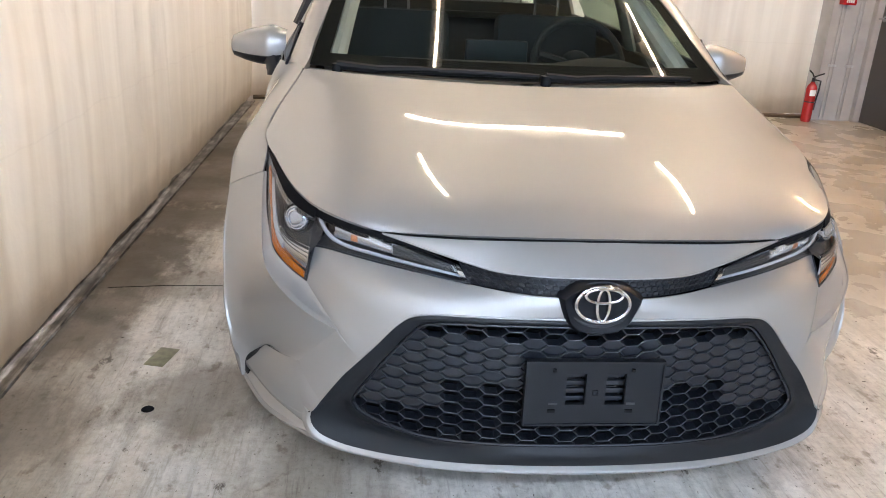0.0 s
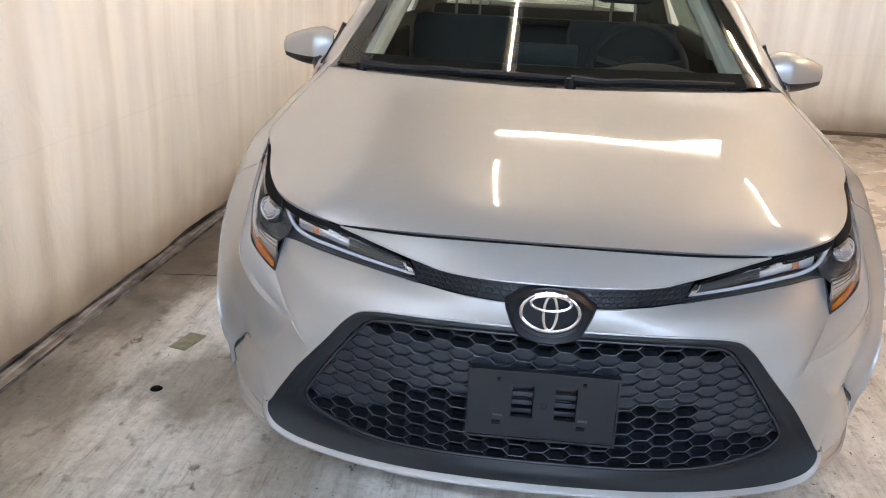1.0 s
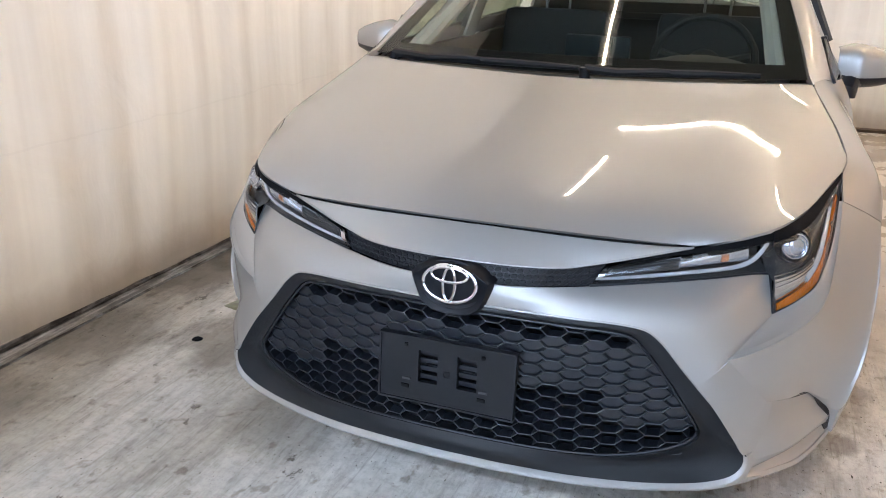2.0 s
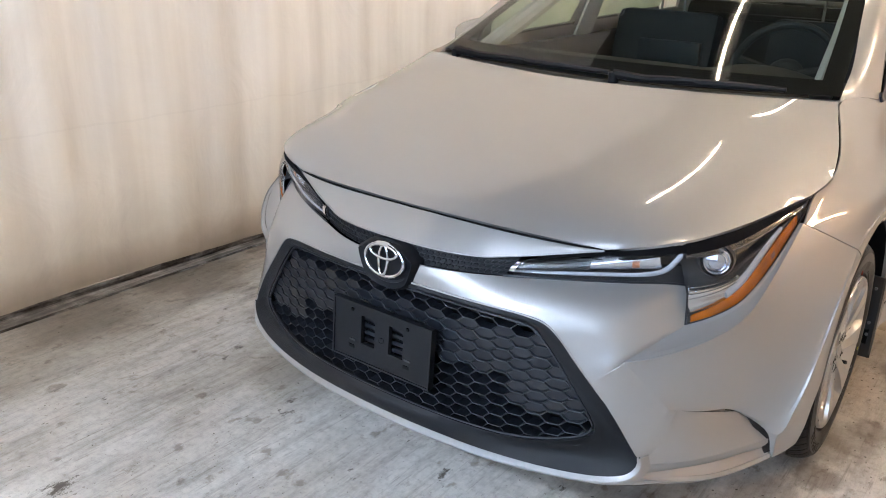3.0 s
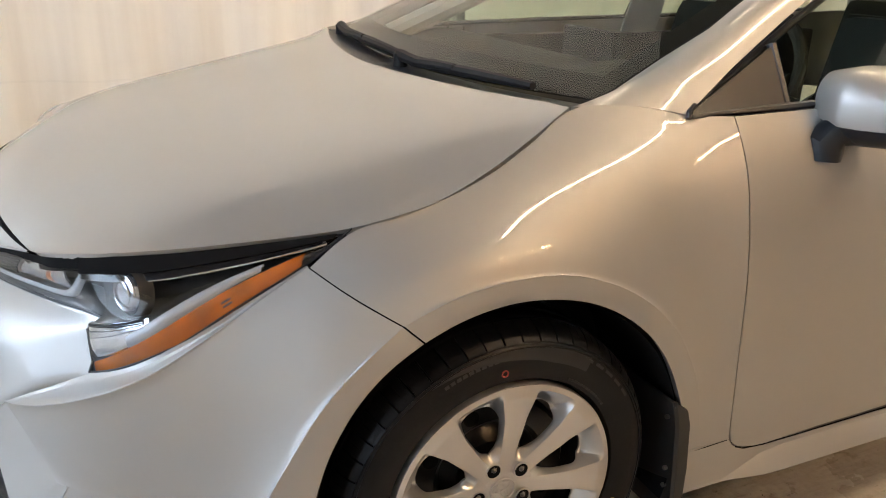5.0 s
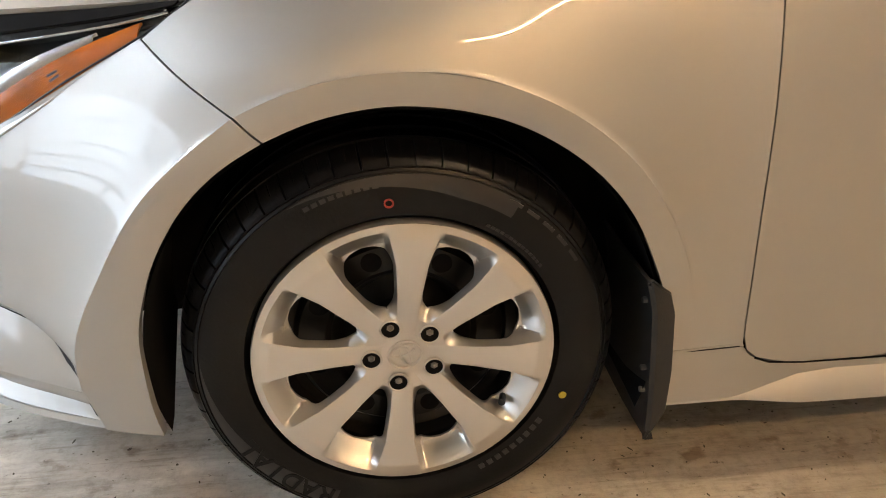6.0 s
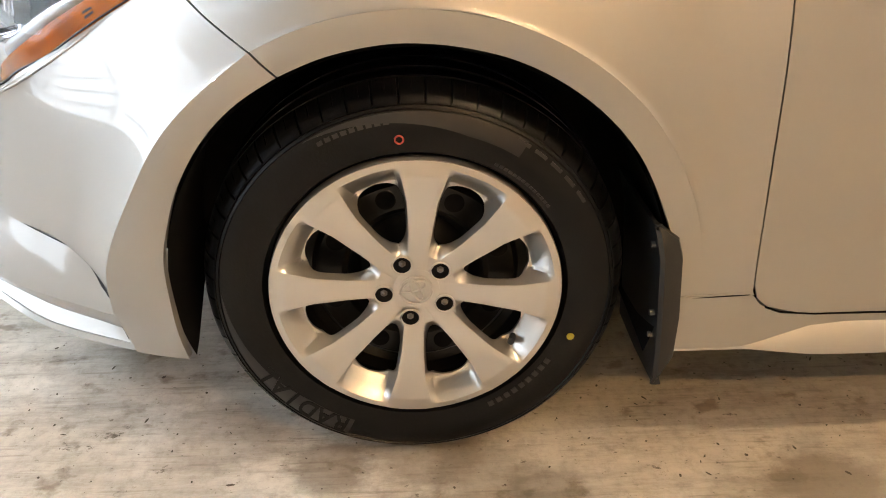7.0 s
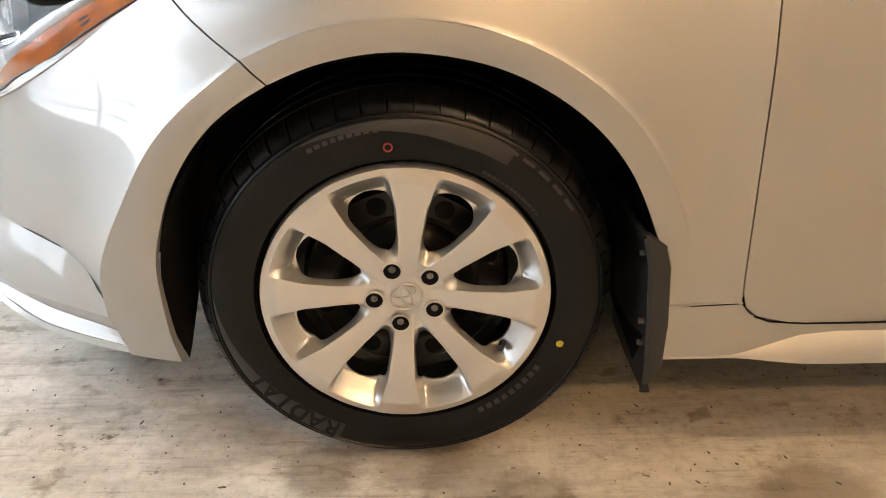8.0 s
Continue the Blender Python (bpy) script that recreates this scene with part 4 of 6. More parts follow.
    under = [(0, -0.86, 0.182), (0.16, -0.85, 0.182), (0.31, -0.83, 0.180), (0.47, -0.785, 0.178), (0.60, -0.735, 0.178), (0.68, -0.65, 0.180), (0.745, -0.565, 0.185), (0.820, -0.424, 0.190)]
    rim = [(0, -0.905, 0.203), (0.16, -0.897, 0.201), (0.31, -0.873, 0.196), (0.47, -0.828, 0.196), (0.60, -0.780, 0.208), (0.700, -0.680, 0.206), (0.757, -0.597, 0.195), (0.830, -0.434, 0.194)]
    both(bm, loft([rim, under], 60, 4), 0.01)
    return part("front_bumper", tidy(bm), PAINT, car, "silver front bumper with sharp creases at the corners", 16)


front_bumper()


def bumper_slit(s):
    """A blade that faces forward under the overhang of the outer corner, and the dark joint that runs into it."""
    bm = bmesh.new()
    a = [(0.757, -0.527, 0.339), (0.780, -0.494, 0.312), (0.802, -0.470, 0.262), (0.820, -0.446, 0.207)]
    b = [(0.763, -0.514, 0.341), (0.801, -0.458, 0.304), (0.833, -0.438, 0.262), (0.832, -0.424, 0.207)]
    G = loft([a, b], 20, 4) + np.array([-0.003, -0.002, 0])
    sheet(bm, G if s > 0 else mirror(G), MID, 0.008)
    tube_path(bm, [(s * (x - 0.0016), y + 0.0016, z) for x, y, z in spline([(0.662, -0.694, 0.3835), (0.705, -0.628, 0.3645), (0.757, -0.528, 0.338)], 18)], [0.0005 + 0.0006 * (k / 17) for k in range(18)], 6)
    part("bumper_vent", tidy(bm), TRIM, car, "short dark vent blade in the bumper corner")


bumper_slit(1)
bumper_slit(-1)


def grille():
    # black surround between the silver bumper and the honeycomb
    bm = bmesh.new()
    ridge = [(x * 0.35 + u * 0.65, grille_y(x, z) - 0.004, z * 0.35 + w * 0.65) for (x, z), (u, w) in zip(OUT, INN)]
    G = loft([OUT3, ridge, INN3], 150, 7)
    G2 = loft([INN3, [(x, y + 0.035, z) for x, y, z in INN3]], 150, 3)
    both(bm, G, 0.01)
    for g in (G2, mirror(G2)):
        add_grid(bm, g)
    surround = part("grille_surround", tidy(bm), TRIM, car, "dark grey plastic grille surround", 40)
    # thin gloss bead round the honeycomb
    bm = bmesh.new()
    loop = [(x, grille_y(x, z) + 0.006, z) for x, z in INN]
    P = spline(loop, 120)
    c = np.array([0.0, -0.86, 0.41])
    P = c + (P - c) * np.array([0.985, 1, 0.975])
    tube_path(bm, P, 0.003, 8)
    tube_path(bm, mirror(P), 0.003, 8)
    part("bead", bm, BLACK, surround, "black bead")
    # honeycomb
    poly = [(x, z) for x, z in INN] + [(-x, z) for x, z in INN[::-1]]

    def inside(x, z, grow=0.0):
        x, z = x / (1 + grow), 0.41 + (z - 0.41) / (1 + grow)
        hit = False
        for (xa, za), (xb, zb) in zip(poly, poly[1:] + poly[:1]):
            if (za > z) != (zb > z) and x < (xb - xa) * (z - za) / (zb - za) + xa:
                hit = not hit
        return hit

    bm = bmesh.new()
    cw, rh = 0.0440, 0.0276
    w, t = cw * 2 / 3, 0.0024

    def hexa(cx, cz, k, dy, wid):
        a = [(1, 0), (0.5, 1), (-0.5, 1), (-1, 0), (-0.5, -1), (0.5, -1)]
        out = []
        for px, pz in a:
            x, z = cx + px * (wid - k * 1.15), cz + pz * (rh / 2 - k)
            out.append(bm.verts.new((x, grille_y(x, z) + 0.016 + dy, z)))
        return out

    nc = 14
    for i in range(-nc, nc + 1):
        for j in range(-8, 9):
            cx, cz = i * cw, 0.412 + j * rh + (rh / 2 if i % 2 else 0)
            if not inside(cx, cz, 0.02):
                continue
            A = hexa(cx, cz, 0.0, 0.0, w)
            B = hexa(cx, cz, t * 0.5, 0.0006, w)
            closed = (0.406 if abs(cx) < 0.32 else 0.335) < cz < 0.514
            C = hexa(cx, cz, t * 0.9, 0.004 if closed else 0.030, w)
            for P1, P2 in ((A, B), (B, C)):
                for k in range(6):
                    bm.faces.new((P1[k], P1[(k + 1) % 6], P2[(k + 1) % 6], P2[k]))
            if closed:
                # blanked cell: a sloping plate with a step across its middle
                D = hexa(cx, cz + 0.003, t * 1.9, 0.0012, w)
                for k in range(6):
                    bm.faces.new((C[k], C[(k + 1) % 6], D[(k + 1) % 6], D[k]))
                bm.faces.new(D)
    bmesh.ops.recalc_face_normals(bm, faces=bm.faces[:])
    part("grille_mesh", bm, BLACK, surround, "black honeycomb grille, partly blanked", 20)
    bm = bmesh.new()
    G = np.zeros((8, 31, 3))
    for i in range(8):
        for j in range(31):
            x, z = -0.54 + 1.08 * j / 30, 0.22 + 0.35 * i / 7
            G[i, j] = (x, grille_y(x, z) + 0.075, z)
    add_grid(bm, G)
    part("radiator", bm, DARK, surround, "dark radiator behind the grille")
    return surround


grille()


def upper_grille():
    bm = bmesh.new()
    top = [(x, y + 0.012, z + 0.004) for x, y, z in (NOSE[0], NOSE[1], NOSE[2], NOSE[3], (0.305, -0.775, 0.671))]
    low = [(x, y + 0.012, z - 0.003) for x, y, z in STRIP]
    T, L = spline(top, 41), spline(low, 41)
    G = np.stack([T + (L - T) * f for f in np.linspace(0, 1, 6)])
    both(bm, G, 0.01)
    ob = part("upper_grille", tidy(bm), BLACK, car, "narrow black grille strip between the headlights")
    bm = bmesh.new()
    for s in (1, -1):
        for i in range(20):
            for r in range(4):
                f = (i + (0.5 if r % 2 else 0)) / 20 + 0.02
                if f > 0.97:
                    continue
                k = f * 40
                a = T[int(k)] * (1 - k % 1) + T[min(int(k) + 1, 40)] * (k % 1)
                b = L[int(k)] * (1 - k % 1) + L[min(int(k) + 1, 40)] * (k % 1)
                c = a + (b - a) * (0.15 + 0.235 * r)
                up = (a - b) / np.linalg.norm(a - b)
                al = T[min(int(k) + 1, 40)] - T[max(int(k) - 1, 0)]
                al = al / np.linalg.norm(al)
                V0, V1 = [], []
                for px, pz in ((1, 0), (0.55, 1), (-0.55, 1), (-1, 0), (-0.55, -1), (0.55, -1)):
                    p = c + al * px * 0.0082 + up * pz * 0.0054
                    q = c + al * px * 0.0066 + up * pz * 0.0040
                    V0.append(bm.verts.new((s * p[0], p[1] - 0.001, p[2])))
                    V1.append(bm.verts.new((s * q[0], q[1] - 0.0032, q[2] + 0.0006)))
                for e in range(6):
                    bm.faces.new((V0[e], V0[(e + 1) % 6], V1[(e + 1) % 6], V1[e]))
                bm.faces.new(V1)
    bmesh.ops.recalc_face_normals(bm, faces=bm.faces[:])
    part("honeycomb_relief", bm, TRIM, ob, angle=20)


upper_grille()


def ellipse_ring(bm, c, ax, az, r, tilt, n=48, flat=0.6):
    T = pose(*c, tilt, 0, 0)
    rings = []
    for k in range(n):
        a = math.tau * k / n
        ca, sa = math.cos(a), math.sin(a)
        ring = []
        for q in range(8):
            b = math.tau * q / 8
            o = r * math.cos(b)
            ring.append(bm.verts.new(T @ Vector(((ax + o) * ca, -r * flat * math.sin(b), (az + o) * sa))))
        rings.append(ring)
    for A, B in zip(rings, rings[1:] + rings[:1]):
        for q in range(8):
            bm.faces.new((A[q], A[(q + 1) % 8], B[(q + 1) % 8], B[q]))


def emblem():
    # black shield round the badge
    pts = [(0.0, 0.662), (0.048, 0.660), (0.068, 0.651), (0.080, 0.641), (0.092, 0.634), (0.091, 0.622), (0.081, 0.592), (0.068, 0.566), (0.045, 0.551), (0.0, 0.544)]
    bm = bmesh.new()
    edge = spline([(x, -0.858, z + 0.001) for x, z in pts], 30)
    edge = np.concatenate([edge, mirror(edge)[::-1][1:-1]])
    c = np.array([0, -0.885, 0.617])
    R = [edge + np.array([0, 0.02, 0]), edge + np.array([0, -0.012, 0]), c + (edge - c) * np.array([0.90, 0, 0.90]) + np.array([0, 0.002, 0]), c + (edge - c) * np.array([0.80, 0, 0.78]) + np.array([0, 0.008, 0])]
    V = [[bm.verts.new(p) for p in r] for r in R]
    n = len(edge)
    for A, B in zip(V, V[1:]):
        for k in range(n):
            bm.faces.new((A[k], A[(k + 1) % n], B[(k + 1) % n], B[k]))
    bm.faces.new(V[-1])
    bmesh.ops.recalc_face_normals(bm, faces=bm.faces[:])
    sh = part("badge_shield", bm, BADGE, car, "black plastic shield round the badge", 40)
    bm = bmesh.new()
    C = (0, -0.879, 0.622)
    T = pose(*C, -6, 0, 0)
    bmesh.ops.create_cone(bm, cap_ends=True, segments=48, radius1=1, radius2=0.96, depth=0.006, matrix=T @ pose(0, 0, 0, 90) @ Matrix.Diagonal((0.064, 0.043, 1, 1)))
    part("badge_disc", bm, BADGE, sh, "black oval disc")
    bm = bmesh.new()
    ellipse_ring(bm, (0, -0.872, 0.617), 0.0705, 0.0500, 0.0035, -6)
    part("badge_groove", bm, BLACK, sh, "raised black oval rim")
    for c, ax, az, r in (((0, -0.883, 0.622), 0.0590, 0.0395, 0.0046), ((0, -0.8855, 0.643), 0.0400, 0.0160, 0.0040), ((0, -0.8865, 0.622), 0.0135, 0.0360, 0.0040)):
        bm = bmesh.new()
        ellipse_ring(bm, c, ax, az, r, -6, flat=1.0)
        part("badge_ring", bm, CHROME, sh, "chrome oval ring")


emblem()


def plate_bracket():
    y = -0.900
    bm = bmesh.new()
    x0, x1, z0, z1 = -0.153, 0.155, 0.338, 0.488
    xs, zs = [x0, -0.063, -0.018, 0.027, 0.072, x1], [z0, 0.386, 0.461, z1]
    V = [[[bm.verts.new((x, yy, z)) for z in zs] for x in xs] for yy in (y, y + 0.012)]
    full = {(i, j) for i in range(5) for j in range(3)} - {(1, 1), (3, 1)}
    for i, j in full:
        for k, flip in ((0, False), (1, True)):
            q = [V[k][i][j], V[k][i + 1][j], V[k][i + 1][j + 1], V[k][i][j + 1]]
            bm.faces.new(q[::-1] if flip else q)
        for (di, dj), (p, r) in (((-1, 0), ((i, j), (i, j + 1))), ((1, 0), ((i + 1, j), (i + 1, j + 1))), ((0, -1), ((i, j), (i + 1, j))), ((0, 1), ((i, j + 1), (i + 1, j + 1)))):
            if (i + di, j + dj) not in full:
                bm.faces.new((V[0][p[0]][p[1]], V[0][r[0]][r[1]], V[1][r[0]][r[1]], V[1][p[0]][p[1]]))
    bmesh.ops.recalc_face_normals(bm, faces=bm.faces[:])
    turn = Matrix.Translation((0, y, 0.41)) @ pose(0, 0, 0, -4) @ Matrix.Translation((0, -y, -0.41))
    bm.transform(turn)
    ob = part("plate_bracket", bm, TRIM, car, "empty black number plate bracket with two windows")

    def add(name, lo, hi, bevel, material, label=""):
        b = box(bmesh.new(), lo, hi, bevel)
        b.transform(turn)
        part(name, b, material, ob, label)

    add("turned_edge", (x0 - 0.003, y - 0.004, z0 - 0.003), (x0 + 0.002, y + 0.016, z1 + 0.003), 0.001, TRIM)
    add("turned_edge", (x1 - 0.002, y - 0.004, z0 - 0.003), (x1 + 0.003, y + 0.016, z1 + 0.003), 0.001, TRIM)
    add("turned_edge", (x0 + 0.002, y - 0.004, z1 - 0.002), (x1 - 0.002, y + 0.016, z1 + 0.003), 0.001, TRIM)
    add("turned_edge", (x0 + 0.002, y - 0.004, z0 - 0.003), (x1 - 0.002, y + 0.016, z0 + 0.002), 0.001, TRIM)
    worn = mat("worn_grey", (0.035, 0.036, 0.04), 0.4)
    for x in (-0.0405, 0.0495):
        for k in range(4):
            add("slat", (x - 0.0222, y + 0.014, 0.389 + 0.019 * k), (x + 0.0222, y + 0.022, 0.400 + 0.019 * k), 0.002, BLACK)
    for x in (-0.090, 0.087):
        add("clip", (x - 0.010, y - 0.0015, 0.386), (x + 0.010, y + 0.002, 0.392), 0.001, worn)
        # small black boxes in place of the shade inside slot and hole
        add("screw_slot_shade", (x - 0.012, y - 0.0012, 0.366), (x + 0.006, y + 0.002, 0.375), 0.001, DARK)
        add("screw_hole_shade", (x - 0.006, y - 0.005, 0.466), (x + 0.002, y + 0.002, 0.474), 0.002, DARK)
    add("screw_boss", (-0.003, y - 0.002, 0.408), (0.011, y + 0.002, 0.422), 0.0035, TRIM)


plate_bracket()


def headlight(s):
    def sd(G):
        return G if s > 0 else mirror(G)

    A = [[(0.303, -0.775, 0.666), (0.290, -0.786, 0.648), (0.280, -0.788, 0.629)],
         [(0.40, -0.731, 0.693), (0.40, -0.748, 0.668), (0.40, -0.745, 0.637)],
         [(0.52, -0.683, 0.718), (0.52, -0.688, 0.68), (0.52, -0.675, 0.641)],
         [(0.600, -0.645, 0.738), (0.605, -0.637, 0.69), (0.612, -0.606, 0.638)],
         [(0.622, -0.622, 0.744), (0.627, -0.612, 0.69), (0.629, -0.592, 0.637)]]
    B = [[(0.622, -0.622, 0.744), (0.637, -0.628, 0.65), (0.646, -0.626, 0.562)],
         [(0.652, -0.575, 0.749), (0.685, -0.595, 0.66), (0.700, -0.582, 0.587)],
         [(0.680, -0.515, 0.754), (0.718, -0.54, 0.68), (0.735, -0.53, 0.616)],
         [(0.705, -0.445, 0.761), (0.737, -0.47, 0.705), (0.752, -0.455, 0.659)],
         [(0.735, -0.345, 0.772), (0.755, -0.37, 0.735), (0.762, -0.37, 0.709)],
         [(0.768, -0.252, 0.786), (0.769, -0.262, 0.776), (0.770, -0.272, 0.765)]]
    GA, GB = loft(A, 12, 30), loft(B, 14, 30)
    # dark housing behind the lens
    bm = bmesh.new()
    for k, G in enumerate((GA, GB)):
        d = (0.040 - 0.022 * k * np.clip((np.linspace(0, 1, G.shape[1]) - 0.45) / 0.2, 0, 1))[None, :, None]
        G = sd(G)
        n = normals(G) * outward(G, MID)
        deep = G - n * 0.004
        I = deep - n * d
        # the bowl keeps its rim at the lens
        nv, nu = G.shape[:2]
        fv = np.minimum(np.arange(nv), nv - 1 - np.arange(nv))[:, None] / 3.0
        fu = np.minimum(np.arange(nu), nu - 1 - np.arange(nu))[None, :] / 1.6
        # where the two bowls meet they run into one another
        i, j = np.arange(nv)[:, None] + 0.0 * fu, np.arange(nu)[None, :] + 0.0 * fv
        if k == 0:
            fv = i / 3.0
        else:
            fv = np.where(j < 0.56 * (nu - 1), nv - 1 - i, np.minimum(i, nv - 1 - i)) / 3.0
        f = np.clip(np.minimum(fv, fu), 0, 1)[..., None]
        add_grid(bm, deep * (1 - f) + I * f)
    head = part("headlight", tidy(bm), LAMPBODY, car, "clear headlight with projector and amber edge", 40)
    # clear lens
    bm = bmesh.new()
    for G in (GA, GB):
        add_grid(bm, sd(G))
    lens = part("lens", tidy(bm), CLEAR, head, "clear plastic lens", 60)
    lens.visible_shadow = False

    def on(G, v, u, d):
        """A point d metres behind the lens."""
        i, j = int(v * (G.shape[0] - 1)), int(u * (G.shape[1] - 1))
        n = normals(G) * outward(G, MID)
        p = G[i, j] - n[i, j] * d
        return (s * p[0], p[1], p[2])

    def ribbon(name, G, v0, v1, u0, u1, d, material, label, k=0.006, bend=1.0):
        bm = bmesh.new()
        nv, nu = G.shape[:2]
        n = normals(G) * outward(G, MID)
        I = np.zeros((24, 5, 3))
        for a in range(24):
            for b in range(5):
                fa = a / 23
                v = (v0 + (v1 - v0) * fa) * (nv - 1)
                ua = u0[0] + (u0[1] - u0[0]) * fa**bend
                ub = u1[0] + (u1[1] - u1[0]) * fa**bend
                u = (ua + (ub - ua) * b / 4) * (nu - 1)
                i, j = min(int(v), nv - 2), min(int(u), nu - 2)
                x, y = v - i, u - j
                p = (G[i, j] * (1 - x) * (1 - y) + G[i + 1, j] * x * (1 - y) + G[i, j + 1] * (1 - x) * y + G[i + 1, j + 1] * x * y)
                q = (n[i, j] * (1 - x) * (1 - y) + n[i + 1, j] * x * (1 - y) + n[i, j + 1] * (1 - x) * y + n[i + 1, j + 1] * x * y)
                I[a, b] = p - q * (d - k * math.sin(math.pi * b / 4))
        sheet(bm, sd(I), MID, 0.004)
        return part(name, tidy(bm), material, head, label, 50)

    # amber band along the outer edge, silver band inside it
    ribbon("side_marker", GB, 0.02, 0.88, (0.915, 0.56), (1.0, 1.0), 0.0025, AMBER, "amber side marker", 0.001)
    ribbon("light_guide", GB, 0.20, 0.72, (0.72, 0.43), (0.885, 0.60), 0.006, GUIDE, "silver light guide", 0.004)
    ribbon("lamp_foot", GB, 0.01, 0.30, (0.56, 0.62), (0.885, 0.86), 0.008, FOOT, "bright fluted foot of the light guide", 0.003)
    for k in range(3):
        u = 0.58 + 0.058 * k
        ribbon("flute", GB, 0.015, 0.28, (u, u * 0.55 + 0.31), (u + 0.014, u * 0.55 + 0.322), 0.0070, LAMPBODY, "flute across the lamp's foot", 0.003)
    for u in (0.80, 0.86):
        ribbon("slot", GB, 0.56, 0.60, (u, u - 0.01), (u + 0.03, u + 0.02), 0.0010, LAMPBODY, "dark slot in the marker", 0.0)
    # indicator: ribbed silver bowl with a small bulb, and the smoked panel that tapers away from it
    ribbon("turn_signal", GA, 0.46, 0.86, (0.20, 0.16), (0.66, 0.64), 0.016, SILVER, "silver turn signal bowl", 0.004)
    for k in range(20):
        v = 0.47 + 0.0192 * k
        ribbon("rib", GA, v, v + 0.008, (0.20, 0.20), (0.65, 0.64), 0.0148, SILVER, "thin moulded rib", 0.004)
    ribbon("signal_bulb", GA, 0.695, 0.735, (0.30, 0.30), (0.60, 0.60), 0.0138, BULB, "amber bulb behind ribs", 0.004)
    smoked = mat("smoked_lens", (0.30, 0.31, 0.33), 0.25, coat=0.4)
    ribbon("signal_cover", GA, 0.05, 0.455, (0.16, 0.16), (0.66, 0.66), 0.012, smoked, "smoked grey inner panel", 0.003)
    for k in range(4):
        u = 0.24 + 0.11 * k
        ribbon("groove", GA, 0.07, 0.45, (u, u), (u + 0.02, u + 0.02), 0.0082, LAMPBODY, "dark groove", 0.001)
    ribbon("light_guide", GA, 0.03, 0.66, (0.72, 0.74), (0.90, 0.90), 0.0095, GUIDE, "long silver light guide", 0.004)
    ribbon("light_guide", GA, 0.655, 0.985, (0.74, 0.18), (0.90, 0.36), 0.0095, GUIDE, "upswept end of the light guide", 0.004, 2.4)
    ribbon("light_guide", GA, 0.0, 0.035, (0.06, 0.06), (0.94, 0.94), 0.003, CHROME, "bright end of the light guide")
    # hood's shadow as a black band, then gloss bezel, thin chrome line below
    ribbon("bezel_and_hood_shade", GA, 0.02, 1.0, (0.0, 0.0), (0.10, 0.16), -0.001, DARK, "black band standing in for the hood's shadow", 0.0)
    ribbon("bezel_and_hood_shade", GB, 0.0, 0.97, (0.0, 0.0), (0.14, 0.24), -0.001, DARK, "black band standing in for the hood's shadow", 0.0)
    ribbon("bezel_and_hood_shade", GB, 0.0, 0.93, (0.14, 0.22), (0.19, 0.38), 0.003, GLOSS, "gloss black bezel", 0.0)
    ribbon("brow", GB, 0.12, 0.95, (0.185, 0.36), (0.215, 0.43), 0.005, CHROME, "thin chrome brow", 0.002)
    # projector
    c = on(GB, 0.22, 0.36, 0.022)
    d = Vector((0.45 * s, -0.9, 0.12)).normalized()
    q = d.to_track_quat("Z", "Y").to_matrix().to_4x4()
    bm = bmesh.new()
    bmesh.ops.create_uvsphere(bm, u_segments=24, v_segments=14, radius=0.032, matrix=Matrix.Translation(c) @ q @ Matrix.Diagonal((1, 1, 0.5, 1)))
    proj = part("projector", bm, mat("projector_glass", (0.48, 0.52, 0.60), 0.12, 0.9, coat=1.0), head, "round glass projector")
    for r, h in ((0.027, 0.010), (0.019, 0.0145)):
        bm = bmesh.new()
        tube_path(bm, [tuple(Matrix.Translation(c) @ q @ Vector((r * math.cos(a), r * math.sin(a), h))) for a in np.linspace(0, math.tau, 33)], 0.0016, 6)
        part("projector_step", bm, SILVER, proj, "stepped ring of the projector")
    bm = bmesh.new()
    M = Matrix.Translation(Vector(c) - d * 0.004) @ q
    bmesh.ops.create_cone(bm, cap_ends=False, segments=28, radius1=0.043, radius2=0.035, depth=0.02, matrix=M)
    part("projector_ring", bm, LAMPBODY, head, "dark shroud round the projector")
    bm = bmesh.new()
    bmesh.ops.create_cone(bm, cap_ends=True, segments=28, radius1=0.033, radius2=0.033, depth=0.004, matrix=Matrix.Translation(Vector(c) - d * 0.014) @ q)
    part("projector_back", bm, GLOSS, head)
    # seal along the lower edge
    bm = bmesh.new()
    tube_path(bm, [(s * x, y - 0.001, z + 0.002) for x, y, z in spline(LAMPLOW, 30)], 0.0026, 6)
    tube_path(bm, [(s * x, y - 0.001, z + 0.002) for x, y, z in spline(LAMPOUT, 30)], 0.0014, 6)
    tube_path(bm, [(s * 0.629, -0.593, 0.637), (s * 0.638, -0.611, 0.60), (s * 0.646, -0.628, 0.561)], 0.0026, 6)
    part("seal", bm, BLACK, head, "black rubber seal")
    return head


headlight(1)
headlight(-1)


